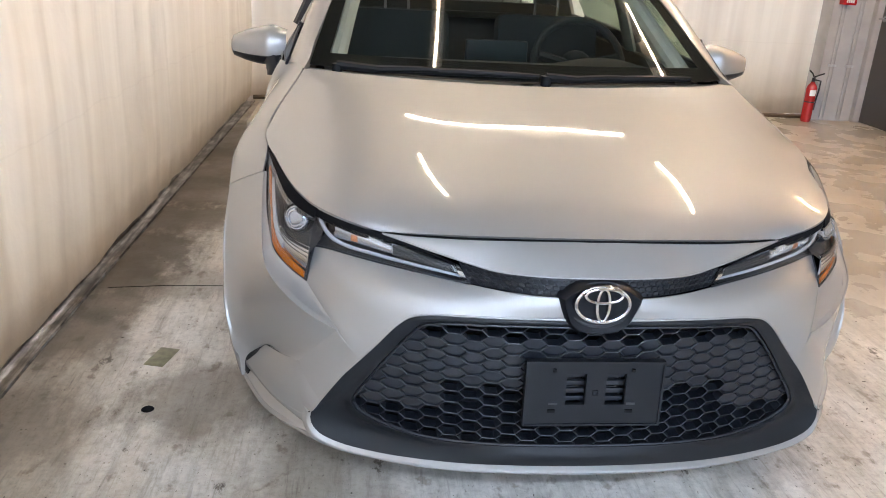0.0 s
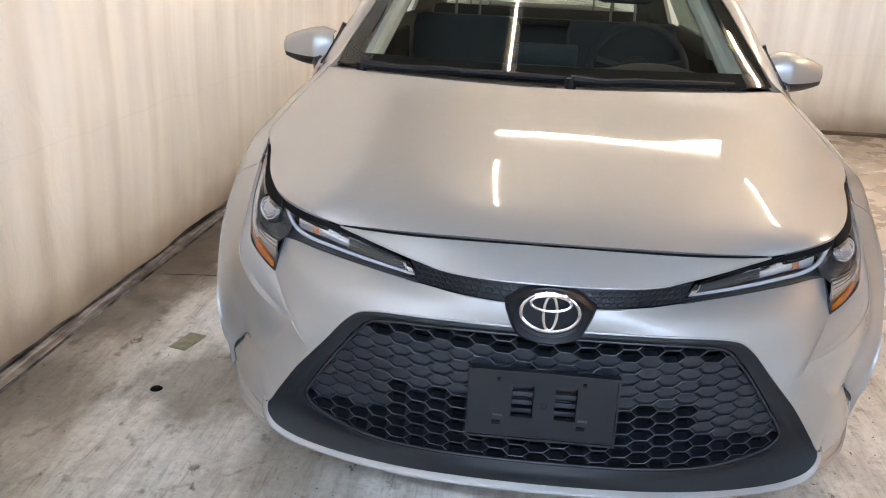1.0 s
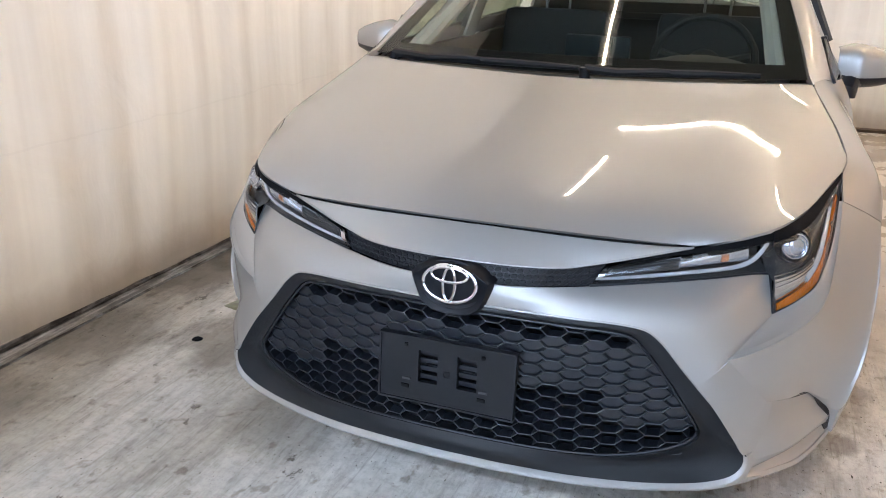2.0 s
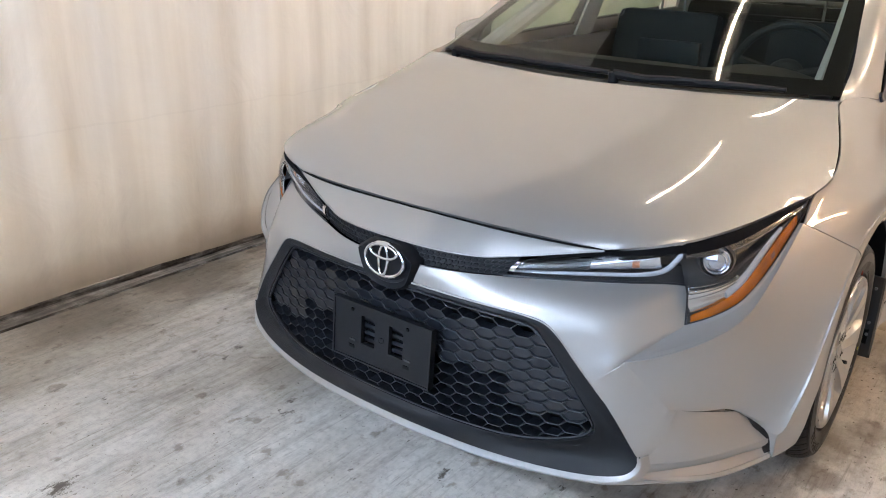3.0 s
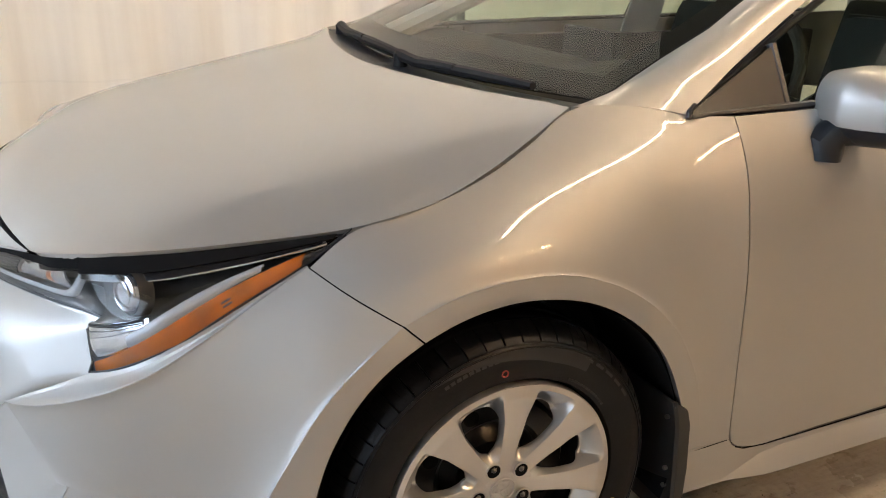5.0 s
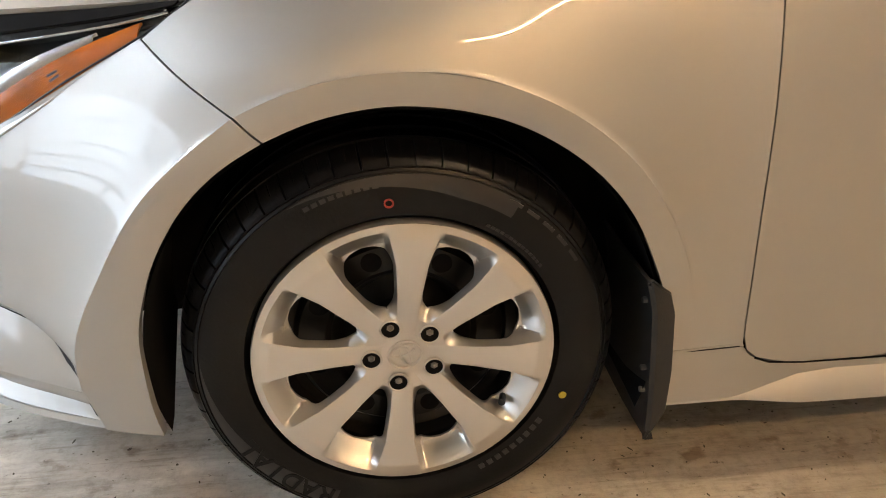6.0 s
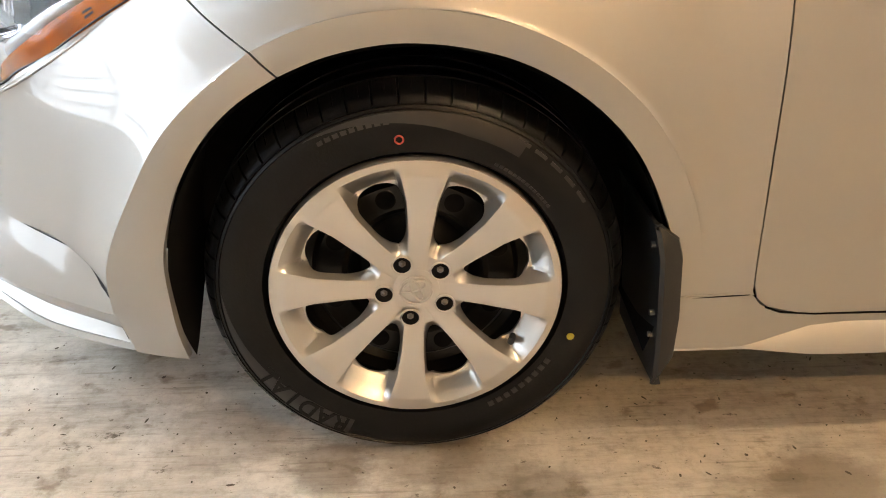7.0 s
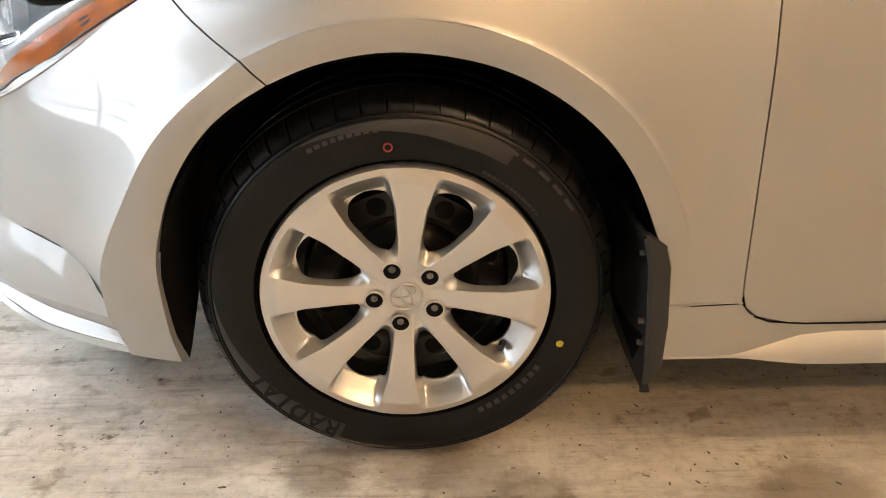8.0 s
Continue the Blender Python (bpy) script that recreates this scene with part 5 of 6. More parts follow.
def lamp_gap():
    """Black backing that darkens the gaps under the hood's edge, over both headlights."""
    bm = bmesh.new()
    a = [(x - 0.006, y + 0.012, z - 0.005) for x, y, z in HOODEDGE]
    b = [(x - 0.004, y + 0.006, z - 0.030) for x, y, z in HOODEDGE]
    G = loft([a, b], 60, 3)
    for g in (G, mirror(G)):
        sheet(bm, g, MID, 0.006)
    top = [(x, y + 0.03, z - 0.012) for x, y, z in SHUT]
    low = [(x, y - 0.004, z - 0.022) for x, y, z in SHUT]
    G = loft([top, low], 40, 3)
    both(bm, G, 0.006)
    # black tube laid in the front gap in place of its shade
    for k in (1, -1):
        tube_path(bm, [(k * x, y - 0.001, z - 0.003) for x, y, z in spline(SHUT, 40)], 0.0036, 6)
    part("hood_gap_shade", tidy(bm), DARK, car, "black backing standing in for shade under the hood's edge")


lamp_gap()


def fender(s):
    def arc(a, r=ARCH, x=0.889):
        return (x, HUBY + r * math.cos(radians(a)), HUBZ + r * math.sin(radians(a)))

    def to_flare(a, r=0.412, x=0.886):
        return arc(a, r, x)

    ribs = [
        [(0.776, -0.312, 0.742), (0.835, -0.262, 0.708), (0.883, -0.2, 0.671)],
        [(0.772, -0.242, 0.790), (0.835, -0.205, 0.758), to_flare(106, 0.412, 0.891)],
        [(0.786, -0.16, 0.810), (0.842, -0.10, 0.780), to_flare(90, 0.412, 0.895)],
        [(0.768, -0.02, 0.852), (0.838, 0.06, 0.815), to_flare(70, 0.412, 0.896)],
        [(0.738, 0.08, 0.893), (0.832, 0.17, 0.838), to_flare(52, 0.412, 0.8945)],
        [(0.706, 0.178, 0.940), (0.826, 0.27, 0.855), to_flare(36, 0.412, 0.8905)],
        [(0.728, 0.27, 0.945), (0.826, 0.34, 0.860), to_flare(18, 0.412, 0.8885)],
        [(0.745, 0.325, 0.940), (0.830, 0.38, 0.852), (0.887, 0.415, 0.345)],
        [(0.765, 0.38, 0.930), (0.838, 0.42, 0.845), (0.887, 0.432, 0.301)],
    ]
    ribs = [[r[0], r[1], tuple((np.array(r[1]) + np.array(r[2])) / 2 + np.array([0.010, 0, 0.010])), r[2]] if k else r for k, r in enumerate(ribs)]
    ribs.append([(x, y - 0.0010, z) for x, y, z in DOORCUT])
    G = relax(loft(ribs, 26, 80), 90)
    G = relax(G.transpose(1, 0, 2), 10).transpose(1, 0, 2)
    whole = relax(G, 40)
    G = trim(whole, u0=0.0035, v0=0.0009, v1=0.0005)
    # no joint where it runs up into the windshield pillar
    G[whole[:, 0, 1] > 0.20, 0] = whole[whole[:, 0, 1] > 0.20, 0]
    bm = bmesh.new()
    sheet(bm, G if s > 0 else mirror(G), MID, 0.004)
    f = [(0.883, -0.2, 0.671)] + [to_flare(a, 0.412, x) for a, x in ((106, 0.891), (90, 0.895), (70, 0.896), (52, 0.8945), (36, 0.8905), (18, 0.8885))] + [(0.887, 0.415, 0.345), (0.887, 0.432, 0.301)]
    e = [arc(a) for a in (117, 105, 90, 70, 52, 36, 18)] + [(0.888, 0.374, 0.36), (0.888, 0.384, 0.301)]
    m = [tuple((np.array(p) + np.array(q)) / 2 + np.array([k, 0, 0])) for p, q, k in zip(f, e, (0.003, 0.003, 0.003, 0.003, 0.002, 0.0008, 0.0003, 0, 0))]
    G = trim(loft([f, m, e], 70, 7), u0=0.0015)
    sheet(bm, G if s > 0 else mirror(G), MID, 0.014)
    # foot between the arch and the door
    G = trim(loft([[(0.890, 0.384, 0.302), (0.888, 0.44, 0.304), (0.886, 0.496, 0.306)], [(0.889, 0.388, 0.295), (0.887, 0.44, 0.297), (0.885, 0.50, 0.299)]], 16, 4))
    sheet(bm, G if s > 0 else mirror(G), MID, 0.012)
    part("fender", tidy(bm), PAINT, car, "silver front fender with a flared wheel arch", 48)
    # inner liner of the arch
    bm = bmesh.new()
    prof = []
    for r, x, end in ((0.3635, 0.8805, 198), (0.366, 0.84, 196), (0.376, 0.62, 186), (0.33, 0.60, 182), (0.0, 0.60, 180)):
        row = []
        for a in np.linspace(-18, end, 60):
            # the liner follows the straighter front edge of the arch
            q = max(r, 0.001) * (1 - (0.030 if x > 0.86 else 0.052) * min(1.0, max(0.0, (a - 128) / 40.0)))
            row.append((s * (x - (0.0006 * max(0.0, a - 160) if x > 0.86 else 0.0)), HUBY + q * math.cos(radians(a)), HUBZ + q * math.sin(radians(a))))
        prof.append(row)
    add_grid(bm, np.array(prof))
    part("arch_liner", tidy(bm), DARK, car, "black plastic wheel arch liner")


fender(1)
fender(-1)


def mud_flap(s):
    """A plate across the rear of the arch with a narrow return along the body side."""
    edge = ((0.425, 0.332, 0.340), (0.402, 0.339, 0.372), (0.37, 0.347, 0.382), (0.27, 0.356, 0.391), (0.20, 0.361, 0.391), (0.165, 0.362, 0.376), (0.147, 0.363, 0.367))
    bm = bmesh.new()
    rows = [[(0.886, y1, z), (0.897, y1 - 0.004, z), (0.897, y0 + 0.006, z), (0.892, y0, z), (0.80, y0 - 0.004, z + 0.002), (0.70, y0 - 0.004, z + 0.004)] for z, y0, y1 in edge]
    G = np.stack([np.array(r) for r in rows])
    G[..., 0] *= s
    sheet(bm, G, (0, 3, 0.3), 0.006)
    ob = part("mud_flap", tidy(bm), FLAP, car, "black plastic mud flap behind the front wheel", 25)
    for z, y in ((0.385, 0.340), (0.268, 0.352), (0.228, 0.355)):
        bm = rod(bmesh.new(), (s * 0.876, y + 0.006, z), (s * 0.876, y - 0.004, z), 0.0045, 10)
        part("screw", bm, DISC, ob, "small steel screw")


mud_flap(1)
mud_flap(-1)


def wheel(name, s, yc):
    """Steel wheel with tyre and silver eight-spoked cover; its outer face looks along s."""
    bm = bmesh.new()
    lathe(bm, [(0.0, 0.80), (0.06, 0.80), (0.075, 0.782), (0.085, 0.776), (0.098, 0.788), (0.104, 0.806), (0.112, 0.812), (0.150, 0.812), (0.158, 0.802), (0.172, 0.806), (0.180, 0.825), (0.19, 0.81), (0.196, 0.70), (0.19, 0.66)], 64)
    bmesh.ops.recalc_face_normals(bm, faces=bm.faces[:])
    w = part("wheel", bm, STEEL, car, "black steel wheel under a silver cover")
    w.location = (0, yc, WHEELZ)
    if s < 0:
        w.rotation_euler = (0, 0, math.pi)
    # black discs on the closed wheel show the darkness of its vent holes
    for k in range(8):
        a = math.tau * (k + 0.5) / 8 + math.pi / 2 - radians(4)
        bm = rod(bmesh.new(), (0.806, 0.131 * math.cos(a), 0.131 * math.sin(a)), (0.8126, 0.131 * math.cos(a), 0.131 * math.sin(a)), 0.0150, 20)
        part("vent_hole_shade", bm, DARK, w)
    bm = bmesh.new()
    lathe(bm, [(0.05, 0.745), (0.138, 0.745), (0.138, 0.725), (0.05, 0.725)], 64)
    part("brake_disc", tidy(bm), DISC, w, "steel brake disc")
    bm = bmesh.new()
    prof = [(0.200, 0.700), (0.203, 0.840), (0.2165, 0.846), (0.2195, 0.864), (0.2225, 0.8715), (0.232, 0.8735), (0.246, 0.8775), (0.262, 0.8785), (0.274, 0.8765), (0.282, 0.8735), (0.2835, 0.875), (0.2850, 0.8735), (0.2875, 0.8720), (0.2888, 0.8733), (0.2902, 0.8708), (0.2930, 0.868), (0.2975, 0.864),
            (0.3015, 0.858), (0.3065, 0.848), (0.3105, 0.836), (0.3115, 0.826), (0.305, 0.8255), (0.305, 0.8205), (0.312, 0.820), (0.3128, 0.79), (0.306, 0.7895), (0.306, 0.7785), (0.3128, 0.778), (0.3128, 0.74), (0.306, 0.7395),
            (0.306, 0.7285), (0.312, 0.728), (0.311, 0.69), (0.302, 0.665), (0.28, 0.655), (0.23, 0.66), (0.200, 0.690)]
    # shoulder blocks parted by narrow square grooves, with a short notch in each block
    steps = (0.0, 0.075, 0.09, 0.30, 0.50, 0.515, 0.545, 0.56, 0.78, 0.985)
    lugs, n = 54, 54 * 10
    R = lathe(bm, prof, n)
    for k in range(n):
        a = (k // 10 + steps[k % 10]) * math.tau / lugs
        ph = k % 10
        for i, ring in enumerate(R):
            r, x = prof[i]
            # the grooves lean a little round the shoulder
            b = a + 0.10 * max(0.0, 0.864 - x) * (1 if 14 <= i <= 19 else 0)
            if 15 <= i <= 19 and ph in (0, 1):
                r, x = r - 0.0050, x - 0.0030
            elif i == 18 and ph in (5, 6):
                r, x = r - 0.0014, x - 0.0010
            ring[k].co = (x, r * math.cos(b), r * math.sin(b))
    # the tyre flattens where it carries the car
    for v in bm.verts:
        if v.co.z < -0.305:
            v.co.z = -0.305 - (-0.305 - v.co.z) * 0.35
            v.co.x += 0.002
    part("tyre", bm, RUBBER, w, "black rubber tyre with grooved shoulders", 30)

    # cover
    bm = bmesh.new()
    N = 56
    RI, RO = 0.075, 0.1735
    radii = sorted([0.0335 + (0.2125 - 0.0335) * k / N for k in range(N + 1)] + [RI + d for d in (0.0002, 0.0008, 0.0016)] + [RO - d for d in (0.0002, 0.0008, 0.0016)])

    def half_spoke(r):
        return float(np.interp(r, (0.03, 0.06, 0.10, 0.15, 0.19, 0.2125), (0.012, 0.0150, 0.0165, 0.0215, 0.0315, 0.0375)))

    def hole(r):
        if r <= RI or r >= RO:
            return 0.0
        u = (r - (RI + RO) / 2) / ((RO - RI) / 2)
        full = r * math.pi / 8 - half_spoke(r) - 0.0030
        return full * (1 - abs(u) ** 5) ** 0.5

    def face_x(r, d):
        base = float(np.interp(r, (0.0, 0.04, 0.06, 0.12, 0.19, 0.2125), (0.859, 0.859, 0.862, 0.871, 0.8785, 0.8755)))
        deep = 0.030 * min(1, max(0, (0.2025 - r) / 0.027)) * min(1, max(0, (r - 0.060) / 0.035)) ** 0.8
        # rounded shoulder of the spoke, then a flank that falls away to the opening
        return base - 0.0007 * max(0.0, 1 + d / 0.003) ** 2 * (d <= 0) - 0.0007 * (d > 0) - deep * min(1.0, max(0.0, d / 0.0095)) ** 0.9

    cols = [0, 0.35, 0.7, 0.94, 1.0, 1.1, 1.2, 1.3, 1.45, 1.6, 1.8, 2.0]
    rot = radians(-4)
    for q in range(8):
        mid = math.pi / 2 + rot + q * math.pi / 4
        for side in (1, -1):
            rows = []
            for r in radii:
                hs = half_spoke(r)
                edge = r * math.pi / 8 - hole(r)
                row = []
                for c in cols:
                    arc = hs * c if c <= 1 else hs + (edge - hs) * (c - 1)
                    a = mid + side * arc / r
                    row.append((face_x(r, arc - hs), r * math.cos(a), r * math.sin(a)))
                rows.append(row)
            G = np.array(rows)
            add_grid(bm, G, side < 0)
            idx = [i for i, r in enumerate(radii) if RI - 0.006 < r < RO + 0.006]
            E = G[idx][:, -1]
            for d0, d1 in ((0, 0.004),):
                W = np.stack([E - np.array([d0, 0, 0]), (E - np.array([d1, 0, 0]))])
                add_grid(bm, W, side > 0)
    # rolled rim and hub seat
    lathe(bm, [(0.2125, 0.8745), (0.2140, 0.871), (0.2140, 0.855)], 128)
    lathe(bm, [(0.0335, 0.8575), (0.032, 0.855)], 48)
    bmesh.ops.remove_doubles(bm, verts=bm.verts[:], dist=0.0003)
    bmesh.ops.dissolve_degenerate(bm, dist=1e-5, edges=bm.edges[:])
    bmesh.ops.recalc_face_normals(bm, faces=bm.faces[:])
    part("wheel_cover", bm, COVER, w, "silver eight-spoked plastic wheel cover", 24)
    bm = bmesh.new()
    lathe(bm, [(0.0355, 0.8570), (0.034, 0.8592), (0.028, 0.8598), (0.0235, 0.8600), (0.012, 0.8606), (0.0005, 0.8608)], 40)
    part("centre_cap", tidy(bm, 0.0002), COVER, w, "silver centre cap")
    for ax, az, cz in ((0.0240, 0.0225, 0), (0.0170, 0.0080, 0.007), (0.0065, 0.0190, 0.0)):
        bm = bmesh.new()
        pts = [(0.8620, ax * math.cos(t) * 0.93 - (cz + az * math.sin(t)) * 0.37, ax * math.cos(t) * 0.37 + (cz + az * math.sin(t)) * 0.93) for t in np.linspace(0, math.tau, 33)]
        tube_path(bm, pts, 0.0019, 6)
        part("cap_ring", bm, COVER, w)
    # five nuts on raised black discs that stand in for shaded pockets
    for k in range(5):
        a = math.pi / 2 + radians(24.5) + k * math.tau / 5
        y, z = 0.0480 * math.cos(a), 0.0480 * math.sin(a)
        bm = bmesh.new()
        rod(bm, (0.850, y, z), (0.8625, y, z), 0.0132, 20)
        part("nut_pocket_shade", bm, DARK, w)
        bm = bmesh.new()
        rod(bm, (0.860, y, z + 0.003), (0.8632, y, z + 0.003), 0.0058, 6)
        bmesh.ops.create_uvsphere(bm, u_segments=12, v_segments=8, radius=0.0040, matrix=Matrix.Translation((0.8635, y, z + 0.003)))
        part("lug_nut", bm, DISC, w, "steel lug nut")
        bm = bmesh.new()
        pts = [(0.8622, y + 0.0142 * math.cos(t), z + 0.0142 * math.sin(t)) for t in np.linspace(0, math.tau, 25)]
        tube_path(bm, pts, 0.0016, 6)
        part("pocket_rim", bm, COVER, w)
    bm = bmesh.new()
    a = radians(-33)
    rod(bm, (0.845, 0.178 * math.cos(a), 0.178 * math.sin(a)), (0.868, 0.170 * math.cos(a), 0.170 * math.sin(a)), 0.0055, 12)
    part("valve_stem", bm, BLACK, w, "black rubber valve stem")
    return w


def sidewall_marks(w):
    """Moulded marks on the outer side of the tyre."""
    def letter(ch, ang, r, size, x=0.8785):
        cu = bpy.data.curves.new("letter", "FONT")
        cu.offset = 0.0009
        cu.body, cu.size, cu.extrude, cu.align_x, cu.align_y = ch, size, 0.0006, "CENTER", "CENTER"
        tmp = bpy.data.objects.new("letter", cu)
        me = bpy.data.meshes.new_from_object(tmp)
        m = Matrix.Translation((x, r * math.cos(ang), r * math.sin(ang))) @ Matrix.Rotation(ang - math.pi / 2, 4, "X") @ Matrix(((0, 0, 1, 0), (1, 0, 0, 0), (0, 1, 0, 0), (0, 0, 0, 1)))
        me.transform(m)
        bm = bmesh.new()
        bm.from_mesh(me)
        bpy.data.objects.remove(tmp)
        bpy.data.curves.remove(cu)
        bpy.data.meshes.remove(me)
        return bm

    def band(a0, a1, r0, r1):
        """Smooth satin sidewall band, its highlight coloured in, running out at the far end."""
        bm = bmesh.new()
        G = np.zeros((5, 40, 3))
        for j in range(40):
            f = j / 39
            a = radians(a0 + (a1 - a0) * f)
            k = min(1.0, (1 - f) / 0.75)
            for i in range(5):
                rr = r1 + (r0 - r1) * k * i / 4
                G[i, j] = (float(np.interp(rr, (0.246, 0.262, 0.274, 0.283), (0.8781, 0.8791, 0.8771, 0.8740))), rr * math.cos(a), rr * math.sin(a))
        sheet(bm, G, (0, 0, 0), 0.001)
        part("satin_sheen_band", tidy(bm), SATIN, w, "smooth satin tyre band, coloured paler for its highlight", 60)

    band(57, 122, 0.256, 0.2805)
    band(246, 176, 0.250, 0.281)
    for k, ch in enumerate("RADIAL"):
        part("letter", letter(ch, radians(242 - 6.4 * k), 0.2635, 0.040, 0.8792), RUBBER, w, "raised black letter")
    bm = bmesh.new()
    pts = [(0.8782, 0.2435 * math.cos(radians(94.5)) + 0.0055 * math.cos(t), 0.2435 * math.sin(radians(94.5)) + 0.0055 * math.sin(t)) for t in np.linspace(0, math.tau, 21)]
    tube_path(bm, pts, 0.0013, 6)
    part("ring_mark", bm, REDINK, w, "small red ring mark")
    bm = bmesh.new()
    rod(bm, (0.8745, 0.232, -0.080), (0.8778, 0.232, -0.080), 0.006, 16)
    part("dot_mark", bm, YELLOW, w, "small yellow dot mark")

    def bars(a0, a1, r, h, n, gap=0.25):
        for k in range(n):
            bm = bmesh.new()
            b0 = a0 + (a1 - a0) * k / n
            b1 = b0 + (a1 - a0) / n * (1 - gap)
            G = np.zeros((2, 4, 3))
            for i in range(2):
                for j in range(4):
                    a = radians(b0 + (b1 - b0) * j / 3)
                    rr = r + h * i
                    G[i, j] = (0.8785 - abs(rr - 0.262) * 0.12, rr * math.cos(a), rr * math.sin(a))
            sheet(bm, G, (0, 0, 0), 0.002)
            part("plain_bar", tidy(bm), GREYINK, w)

    bars(60, 30, 0.250, 0.028, 5, 0.3)
    bars(118, 96, 0.266, 0.006, 9, 0.3)
    bars(-62, -30, 0.232, 0.009, 9, 0.4)
    bars(62, 36, 0.229, 0.004, 14, 0.3)


front_left = wheel("wheel", 1, 0.0)
sidewall_marks(front_left)
for s, yc in ((-1, 0.0), (1, 2.70), (-1, 2.70)):
    c = copy_thing(front_left, Matrix.Translation((0, yc, WHEELZ)) @ (pose(0, 0, 0, 0, 0, 180) if s < 0 else Matrix()))


def side_body(s):
    """Doors, rear quarter and sill of one side."""
    def rib(y, xb, zb, xs, zs, xm, xl, zl=0.305):
        return [(xb, y, zb), (xs, y + 0.004, zs), (xm, y + 0.008, 0.62), (xl, y + 0.02, zl)]

    # dark sheet behind the door gap, instead of the shade inside it
    bm = bmesh.new()
    G = loft([[(0.785, 0.44, 0.92), (0.830, 0.445, 0.84), (0.862, 0.45, 0.62), (0.868, 0.46, 0.30)], [(0.785, 0.50, 0.92), (0.832, 0.505, 0.84), (0.862, 0.51, 0.62), (0.868, 0.54, 0.30)]], 16, 3)
    sheet(bm, G if s > 0 else mirror(G), MID, 0.004)
    part("door_gap_backing", tidy(bm), DARK, car, "black backing sheet that keeps the door gap dark")

    def put(name, ribs, nv, label, thick=0.004):
        G = trim(relax(loft(ribs, 28, nv), 12), v0=0.0008, v1=0.0010, u1=0.0015)
        bm = bmesh.new()
        sheet(bm, G if s > 0 else mirror(G), MID, thick)
        return part(name, tidy(bm), PAINT, car, label, 30)

    front = [DOORCUT[:-1] + [(0.886, 0.505, 0.292), (0.886, 0.523, 0.278)], [(0.803, 0.50, 0.930), (0.848, 0.51, 0.84), (0.880, 0.512, 0.62), (0.885, 0.535, 0.35), (0.884, 0.565, 0.266)], rib(0.75, 0.812, 0.937, 0.855, 0.84, 0.878, 0.878, 0.262), rib(1.1, 0.815, 0.945, 0.860, 0.84, 0.879, 0.876, 0.262), rib(1.50, 0.812, 0.952, 0.860, 0.84, 0.880, 0.878, 0.262)]
    d = put("front_door", front, 40, "silver front door with a black window frame")
    rear = [rib(1.506, 0.812, 0.952, 0.860, 0.84, 0.880, 0.878, 0.262), rib(1.9, 0.800, 0.962, 0.855, 0.85, 0.880, 0.878, 0.262), rib(2.34, 0.775, 0.975, 0.845, 0.86, 0.885, 0.890, 0.45)]
    put("rear_door", rear, 30, "silver rear door")
    quarter = [rib(2.346, 0.775, 0.975, 0.845, 0.86, 0.885, 0.890, 0.70), rib(2.7, 0.745, 0.985, 0.83, 0.87, 0.885, 0.890, 0.69), rib(3.06, 0.71, 0.985, 0.80, 0.86, 0.86, 0.872, 0.40), rib(3.45, 0.66, 0.975, 0.74, 0.85, 0.79, 0.79, 0.25), rib(3.64, 0.55, 0.95, 0.63, 0.83, 0.66, 0.66, 0.25)]
    put("rear_quarter", quarter, 40, "silver rear quarter panel")
    # sill with its bright upper face
    bm = bmesh.new()
    def profile(y, top):
        k = min(1.0, max(0.0, (y - 0.475) / 0.16))
        if y > 2.2:
            k *= max(0.0, 1 - (y - 2.2) / 0.12)
        k = k * k * (3 - 2 * k)
        xt = 0.888 - 0.010 * min(1, max(0, (y - 0.48) / 0.15))
        ridge = 0.207 + 0.036 * k
        return [(xt, y, top), (xt, y, ridge + 0.004), (xt, y, ridge), (xt + 0.001 + 0.014 * k, y, 0.205 + 0.018 * k), (xt + 0.001 + 0.022 * k, y, 0.204 - 0.006 * k), (xt - 0.002 + 0.012 * k, y, 0.203 - 0.012 * k), (xt - 0.03, y, 0.198 - 0.01 * k)]

    tops = ((0.386, 0.2975), (0.43, 0.2982), (0.47, 0.2992), (0.490, 0.300), (0.496, 0.300), (0.500, 0.297), (0.505, 0.2895), (0.511, 0.2832), (0.521, 0.2768), (0.535, 0.2692), (0.555, 0.2645), (0.60, 0.2585), (0.66, 0.2560), (0.72, 0.255),
            (1.0, 0.255), (1.4, 0.255), (1.8, 0.255), (2.2, 0.255), (2.28, 0.27), (2.36, 0.30))
    G = np.array([profile(*p) for p in tops])
    fine = [np.linspace(a, b, 4)[:-1] for a, b in zip(G[:13], G[1:14])]
    G = np.concatenate(fine + [G[13:]])
    sheet(bm, G if s > 0 else mirror(G), MID, 0.02)
    part("rocker_panel", tidy(bm), PAINT, car, "silver rocker panel with a moulded ridge", 24)
    # dark strips laid in the joints under door and fender, for their shade
    bm = tube_path(bmesh.new(), [(s * 0.8850, 0.520, 0.2775), (s * 0.8838, 0.545, 0.2668), (s * 0.8822, 0.60, 0.2612), (s * 0.8805, 0.70, 0.2592), (s * 0.8785, 0.9, 0.2588), (s * 0.8765, 1.2, 0.2585), (s * 0.876, 1.8, 0.2583), (s * 0.876, 2.25, 0.2583)], 0.0017, 6)
    part("sill_gap_shade", bm, DARK, car, "black strip standing in for shade in the sill joint")
    bm = tube_path(bmesh.new(), [(s * 0.8878, 0.392, 0.2985), (s * 0.8872, 0.44, 0.2995), (s * 0.8858, 0.492, 0.3003)], 0.0011, 6)
    part("joint_line", bm, DARK, car, "narrow dark joint over the sill")
    # side glass
    bm = bmesh.new()
